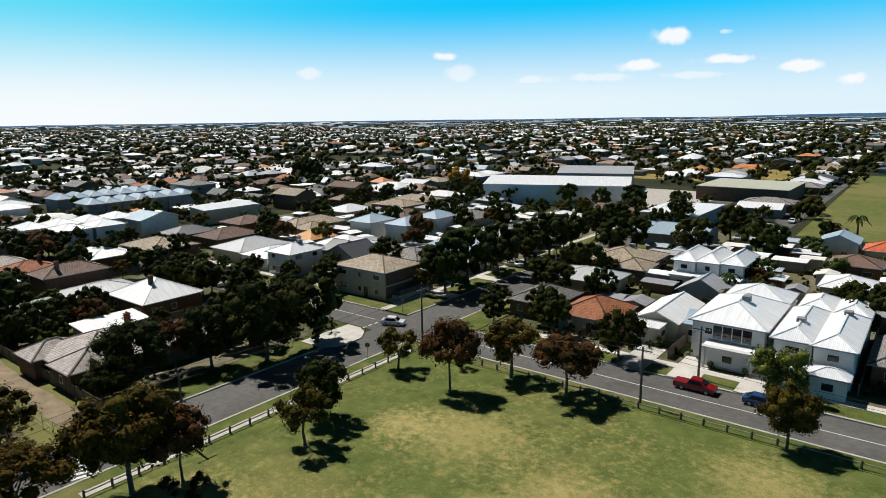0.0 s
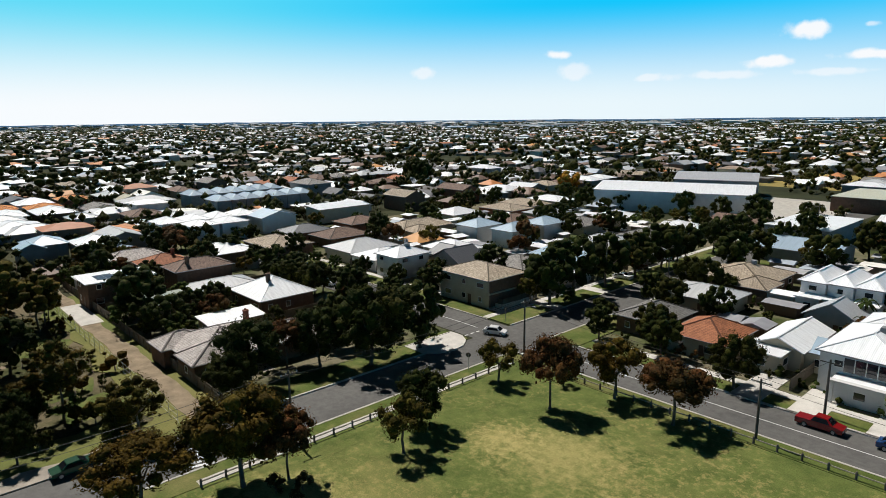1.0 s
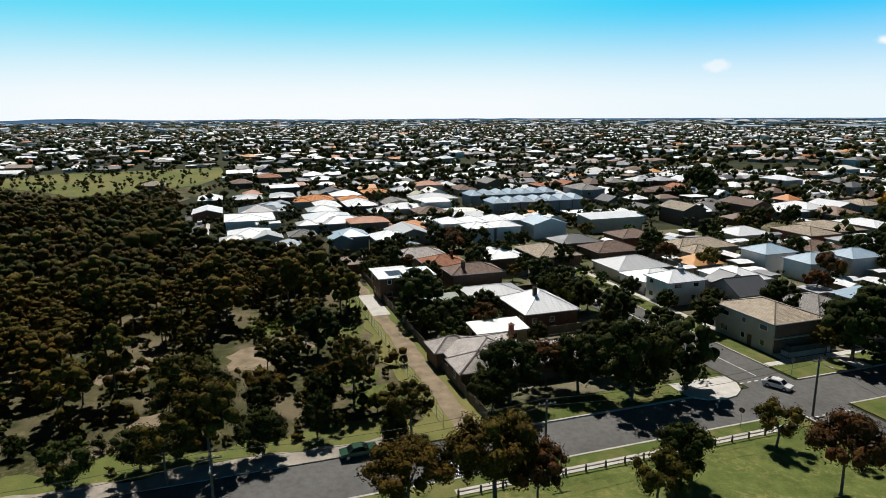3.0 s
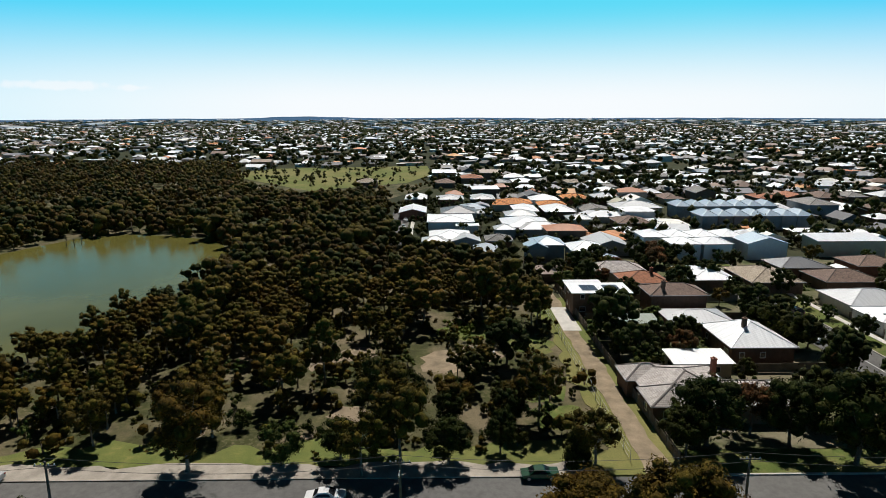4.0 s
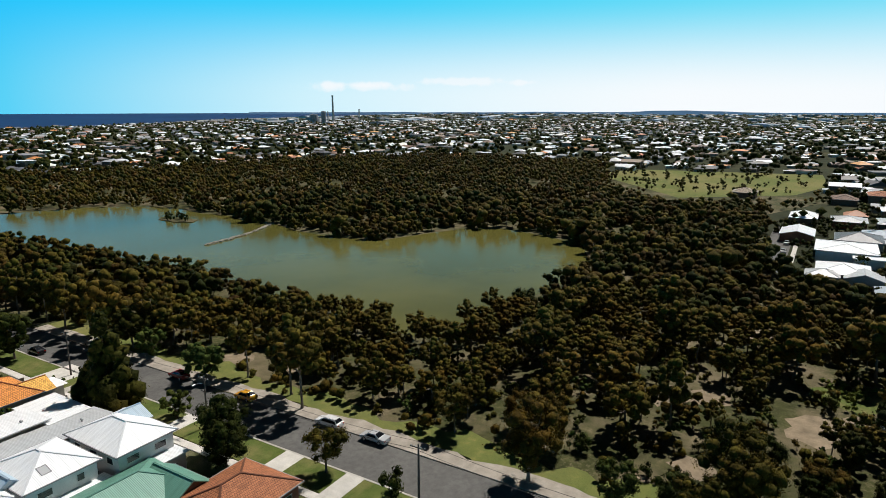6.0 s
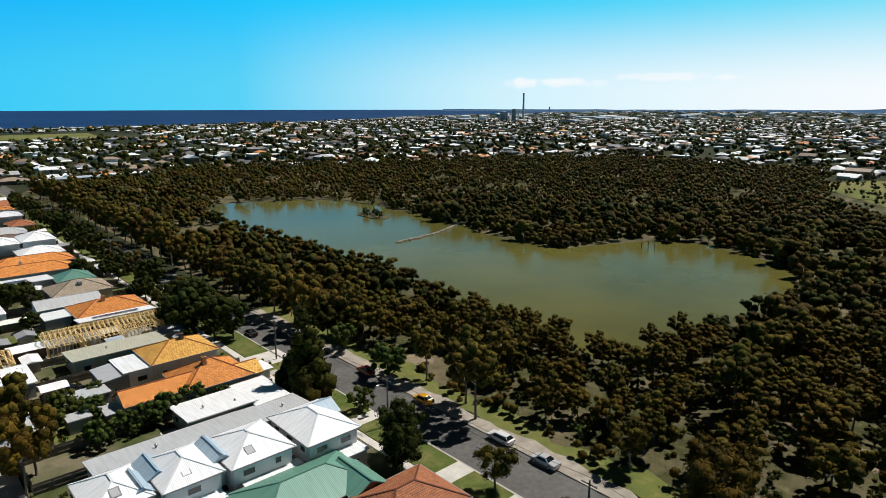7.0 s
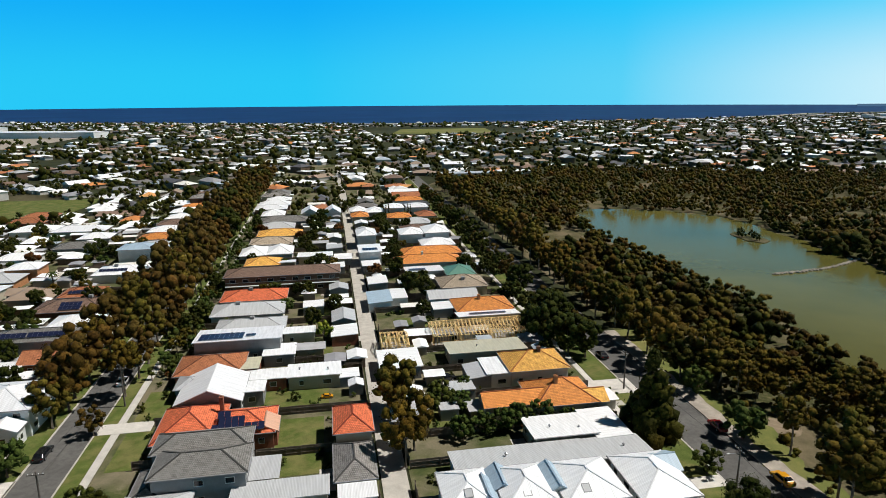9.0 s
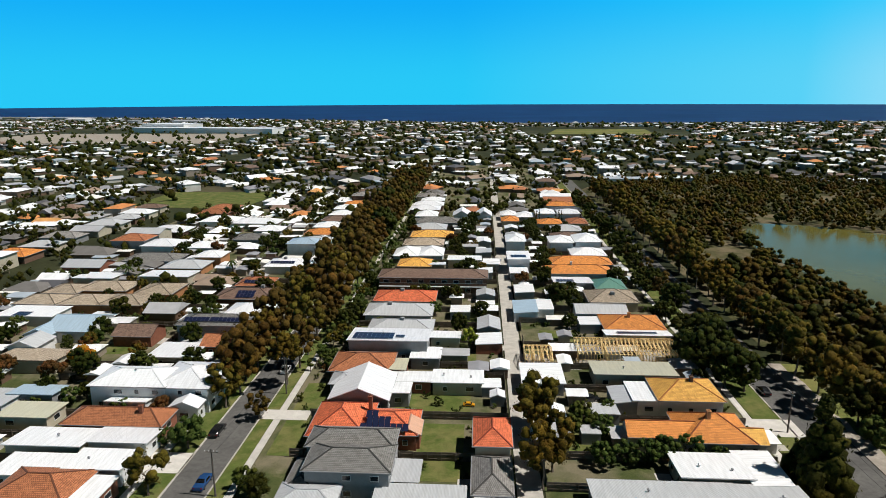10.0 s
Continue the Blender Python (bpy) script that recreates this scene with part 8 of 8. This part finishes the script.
def car(x, y, turn, colour, kind="sedan", where="parked on the street", z=0.06):
    """Body lofted from a side profile, cabin glass set in, four wheels with rims, lamps."""
    prof = SHAPES[kind]
    L = prof[-1][0]
    root = thing("car", x, y, z, turn, f"{colour} {dict(sedan='sedan', wagon='station wagon', hatch='hatchback', ute='pickup')[kind]} {where}", "car", "parked cars")
    bm = bmesh.new()
    W = 0.88
    belt = 0.92 if kind != "ute" else 1.04

    def section(px, top, w, low=0.28):
        half = w
        inset = max(0.0, (top - belt)) * 0.38
        return [bm.verts.new(p) for p in ((px, -half * 0.92, low), (px, -half, 0.5), (px, -half, min(top, belt)), (px, -half + inset + 0.06, top), (px, half - inset - 0.06, top), (px, half, min(top, belt)), (px, half, 0.5), (px, half * 0.92, low))]

    secs = []
    pts = [(-L / 2 + px, top) for px, top in prof]
    pts = [(pts[0][0] - 0.0, 0.55)] + pts + [(pts[-1][0] + 0.04, 0.6)]
    for i, (px, top) in enumerate(pts):
        secs.append(section(px, top, W * (0.86 if i in (0, len(pts) - 1) else 1.0)))
    for s0, s1 in zip(secs, secs[1:]):
        for k in range(7):
            bm.faces.new((s0[k], s0[k + 1], s1[k + 1], s1[k]))
        bm.faces.new((s0[7], s0[0], s1[0], s1[7]))
    bm.faces.new(secs[0][::-1])
    bm.faces.new(secs[-1])
    bmesh.ops.recalc_face_normals(bm, faces=bm.faces)
    part("body", bm, PAINT[colour], root)
    # glass
    (a0, az), (a1, a2), (b0, bz), (b1, b2) = prof[1], prof[2], prof[3], prof[4]
    for nm, (p, q) in (("windscreen", (prof[1], prof[2])), ("rear_window", (prof[4], prof[3]))):
        bm = bmesh.new()
        n = Vector((-(q[1] - p[1]), 0, q[0] - p[0])).normalized() * 0.015
        if n.z < 0:
            n = -n
        w0, w1 = W - 0.12, W - max(0, q[1] - belt) * 0.38 - 0.14
        lo, hi = 0.12, 0.93
        P = Vector((p[0] - L / 2, 0, p[1])).lerp(Vector((q[0] - L / 2, 0, q[1])), lo) + n
        Q = Vector((p[0] - L / 2, 0, p[1])).lerp(Vector((q[0] - L / 2, 0, q[1])), hi) + n
        fs = [bm.verts.new((P.x, -w0, P.z)), bm.verts.new((P.x, w0, P.z)), bm.verts.new((Q.x, w1, Q.z)), bm.verts.new((Q.x, -w1, Q.z))]
        f = bm.faces.new(fs)
        bmesh.ops.solidify(bm, geom=[f], thickness=0.012)
        part(nm, bm, M["glass"], root)
    for s in (-1, 1):
        bm = bmesh.new()
        x0, x1, top = prof[2][0] - L / 2 - 0.35, prof[3][0] - L / 2 + 0.3, min(prof[2][1], prof[3][1]) - 0.09
        ins = (top - belt) * 0.38 + 0.03
        f = bm.faces.new([bm.verts.new(p) for p in ((x0, s * (W + 0.005), belt + 0.02), (x1 + 0.1, s * (W + 0.005), belt + 0.02), (x1 - 0.22, s * (W - ins + 0.02), top), (x0 + 0.42, s * (W - ins + 0.02), top))])
        bmesh.ops.solidify(bm, geom=[f], thickness=0.012 * s)
        part("side_window", bm, M["glass"], root)
    if "wheel" not in CAR_MESH:
        for nm, rr, wd, mat in (("wheel", 0.32, 0.2, TYRE), ("rim", 0.2, 0.215, RIM)):
            bm = bmesh.new()
            rod(bm, [(0, -wd / 2, 0), (0, wd / 2, 0)], [rr, rr], 14)
            me = bpy.data.meshes.new(nm)
            bm.to_mesh(me)
            bm.free()
            me.materials.append(mat)
            CAR_MESH[nm] = me
    for px in (-L * 0.31, L * 0.29):
        for s in (-1, 1):
            wh = placed("wheel", CAR_MESH["wheel"], root, at=(px, s * (W - 0.08), 0.32))
            placed("rim", CAR_MESH["rim"], wh)
    for s in (-1, 1):
        bm = bmesh.new()
        box(bm, -L / 2 - 0.02, -L / 2 + 0.12, s * 0.62 - 0.17, s * 0.62 + 0.17, 0.56, 0.7)
        part("headlight", bm, LIGHT, root)
        bm = bmesh.new()
        box(bm, L / 2 - 0.08, L / 2 + 0.05, s * 0.66 - 0.13, s * 0.66 + 0.13, 0.66, 0.82)
        part("tail_light", bm, TAIL, root)
    return root


car(-68.3, -12.0, 90, "white", "sedan", "standing in the lane beside bushland")
car(-21.9, 80.6, 180, "red", "ute", "parked before white houses")
car(-14.1, 80.6, 180, "blue", "hatch", "parked under a tree")
car(-71.4, 77.6, 205, "white", "hatch", "at the street corner")
car(-72.4, 13.4, 90, "green", "sedan", "parked at the bushland edge", 0.19)
car(-72.6, -54.0, 90, "silver", "sedan", "parked at the bushland edge", 0.19)
car(-72.7, -63.0, 90, "white", "wagon", "parked at the bushland edge", 0.19)
car(-72.4, -81.4, 90, "yellow", "hatch", "parked at the bushland edge", 0.19)
car(-72.2, -98.6, 90, "red", "hatch", "parked at the bushland edge", 0.19)
car(-65.2, -134.0, 90, "black", "hatch", "parked in tree shade")
car(-65.0, -206.0, 90, "white", "sedan", "parked on the lake road")
car(-65.0, -238.0, 90, "silver", "wagon", "parked on the lake road")
car(42.0, -94.8, 90, "blue", "sedan", "parked on the tree-lined street")
car(46.4, -111.5, 90, "black", "wagon", "parked in tree shade")
car(41.6, -140.0, 90, "white", "hatch", "parked on the tree-lined street")
car(-262, -11.0, 0, "white", "sedan", "parked along the bushland street", 0.09)
car(-246, -11.0, 0, "silver", "hatch", "parked along the bushland street", 0.09)
car(-137, 80.8, 0, "black", "wagon", "parked on the side street")
car(-120, 75.0, 0, "white", "sedan", "parked on the side street")
car(-100.5, 81.2, 0, "blue", "hatch", "parked on the side street")
car(-77.0, 126.0, 0, "white", "sedan", "in a driveway", 0.2)
car(-65.2, 160.0, 90, "white", "wagon", "parked by the road")
car(-36, 229, 90, "white", "sedan", "parked beside the paddock road")
car(-40.4, 215, 90, "silver", "sedan", "parked beside the paddock road")
car(-35.4, 208, 90, "white", "wagon", "parked beside the paddock road")
car(-26.8, -128.4, 10, "black", "sedan", "in a back garden", 0.13)
car(80, -236, 30, "white", "sedan", "on a concrete yard", 0.22)
# a yellow play car in a garden
car(-1.7, -124.7, 0, "yellow", "hatch", "standing on a backyard lawn", 0.16).scale = (0.6, 0.6, 0.6)


# ---- roof fittings ----
def skylight(x, y, z, tilt=0.0, turn=0.0):
    root = thing("skylight", x, y, z, turn, "square roof skylight with grey frame", "skylight", "roof skylights")
    root.rotation_euler = (-tilt, 0, radians(turn))
    part("frame", ring((-0.6, 0.6, -0.7, 0.7), (-0.5, 0.5, -0.6, 0.6), 0, 0.14), M["gutter"], root)
    bm = bmesh.new()
    box(bm, -0.5, 0.5, -0.6, 0.6, 0.05, 0.1)
    part("pane", bm, M["tin_grey"], root)


for x, y in ((-47.4, -75.2), (-37.4, -76.6), (-29.0, -77.2), (-21.0, -78.4)):
    skylight(x, y, 6.55, 0.4)


def vent(x, y, z):
    root = thing("roof_vent", x, y, z, 0, "small round spinning roof vent in grey metal", "roof vent", "roof vents")
    bm = bmesh.new()
    rod(bm, [(0, 0, -0.2), (0, 0, 0.2)], [0.14, 0.14], 9)
    part("neck", bm, M["steel"], root)
    bm = bmesh.new()
    rod(bm, [(0, 0, 0.2), (0, 0, 0.3), (0, 0, 0.5), (0, 0, 0.6)], [0.14, 0.24, 0.22, 0.06], 10)
    part("cowl", bm, M["steel"], root)


for x, y, z in ((-40, -99, 3.5), (-45, -98, 3.4), (-30, -91.5, 3.5), (-36, -138, 3.5), (4, -133, 3.2), (-2, -132, 3.2), (20, -151, 5.6), (-50, -91, 3.4), (68, -123, 7.2), (57, -126, 7.1), (62, -96, 3.4), (72, -103, 3.5)):
    vent(x, y, z)


def aircon(x, y, z):
    root = thing("air_conditioner", x, y, z, 0, "white evaporative cooler box on a roof", "air conditioner", "rooftop coolers")
    bm = bmesh.new()
    box(bm, -0.55, 0.55, -0.55, 0.55, -0.25, 0.6)
    bmesh.ops.bevel(bm, geom=bm.edges[:], offset=0.06, segments=1, affect="EDGES")
    part("case", bm, M["wall_grey"], root)
    for s in (-1, 1):
        bm = bmesh.new()
        for k in range(5):
            box(bm, -0.42, 0.42, s * 0.56 - 0.02, s * 0.56 + 0.02, -0.05 + k * 0.1, 0.0 + k * 0.1)
        part("louvre", bm, M["gutter"], root)


for x, y, z in ((17, -164.6, 4.6), (-43.6, -190, 4.8), (22, -177, 4.9), (-20.5, 99, 8.0), (-12.8, 96, 6.9), (-8, 103, 6.9), (-54, 140, 5.3), (68, -228, 4.9), (20, -190, 5.0), (64, -191, 5.2), (-115, 94, 7.0)):
    aircon(x, y, z)

# pergola with translucent roof
root = thing("pergola", 8.0, -96.4, 0.12, 0, "white-framed pergola with translucent grey roof sheets", "pergola")
for px in (-2, 2):
    for py in (-3, 3):
        bm = bmesh.new()
        box(bm, px - 0.07, px + 0.07, py - 0.07, py + 0.07, 0, 2.6)
        part("post", bm, M["frame"], root)
bm = bmesh.new()
for k in range(7):
    box(bm, -2.3, 2.3, -3.4 + k * 1.1, -3.3 + k * 1.1, 2.6, 2.72)
tagged(part("rafter_grid", bm, M["frame"], root), kind="stuff")
bm = bmesh.new()
uv = bm.loops.layers.uv.new(UV)
roof_face(bm, uv, [(-2.4, -3.5, 2.74), (2.4, -3.5, 2.74), (2.4, 3.5, 2.8), (-2.4, 3.5, 2.8)])
part("roof_sheet", bm, M["tin_grey"], root)

# ---- lake details ----
bm = bmesh.new()
rg = random.Random(9)
for i in range(120):
    t = i / 119
    x, y = -152 - 46 * t + rg.uniform(-0.6, 0.6), -190 - 13 * t + 3.0 * math.sin(t * 3.1) + rg.uniform(-0.6, 0.6)
    s = rg.uniform(0.4, 0.8)
    bmesh.ops.create_icosphere(bm, subdivisions=1, radius=s, matrix=Matrix.Translation((x, y, 0.1 + s * 0.2)) @ Matrix.Diagonal((1, rg.uniform(0.7, 1.2), 0.7, 1)))
tagged(part("rock_causeway", bm, M["gravel"]), "low line of pale rocks across the lake", "rocks", kind="stuff")
flat("lake_island", [(-176, -238), (-180, -233), (-185, -236), (-186, -246), (-182, -256), (-177, -252)], 0.35, M["bush_floor"], "small reedy island in the lake", thick=0.4)
for x, y in ((-180, -238), (-182, -244), (-180, -250), (-178, -245)):
    plant(SHRUB[0], x, y, 1.9, group="lake island shrubs")
for i, (x, y) in enumerate(((-214.8, -120.3), (-213.0, -122.0), (-217, -119))):
    root = thing("dead_tree", x, y, 0.0, i * 70, "bare dead tree standing in the lake", "dead tree")
    bm = bmesh.new()
    rod(bm, [(0, 0, 0), (0.1, 0, 1.6), (0.25, 0.1, 3.2)], [0.14, 0.1, 0.03], 6)
    rod(bm, [(0.1, 0, 1.5), (-0.6, 0.2, 2.6)], [0.07, 0.02], 5)
    rod(bm, [(0.15, 0, 2.0), (0.8, -0.2, 3.0)], [0.06, 0.02], 5)
    part("trunk", bm, M["pole"], root)

# ---- far works by the coast ----
def stack(x, y, h, r, label="tall grey works chimney far off"):
    root = thing("works_chimney", x, y, 0, 0, label, "chimney")
    bm = bmesh.new()
    rod(bm, [(0, 0, 0), (0, 0, h * 0.6), (0, 0, h)], [r * 1.4, r, r * 0.85], 12)
    part("shaft", bm, M["concrete"], root)
    bm = bmesh.new()
    rod(bm, [(0, 0, h - 2), (0, 0, h + 0.5)], [r * 1.05, r * 1.05], 12)
    part("rim", bm, M["pole"], root)


stack(-1430, -1226, 78, 2.6)
stack(-1390, -1190 + 60 * 0 - 20, 34, 1.6)
stack(-1490, -1180, 40, 1.8)
for i, (x, y, r, h) in enumerate(((-1470, -1330, 16, 14), (-1430, -1380, 16, 14), (-1390, -1420, 16, 14), (-1350, -1440, 14, 12), (-1340, -1300, 12, 12), (-1420, -1290, 12, 26), (-1440, -1270, 7, 34))):
    root = thing("storage_tank", x, y, 0, 0, "far white cylindrical storage tank", "tank", "storage tanks")
    bm = bmesh.new()
    rod(bm, [(0, 0, 0), (0, 0, h), (0, 0, h + 1.5)], [r, r, r * 0.2], 18)
    part("shell", bm, M["wall_white"] if h < 20 else M["gutter"], root)


drop_patterns()
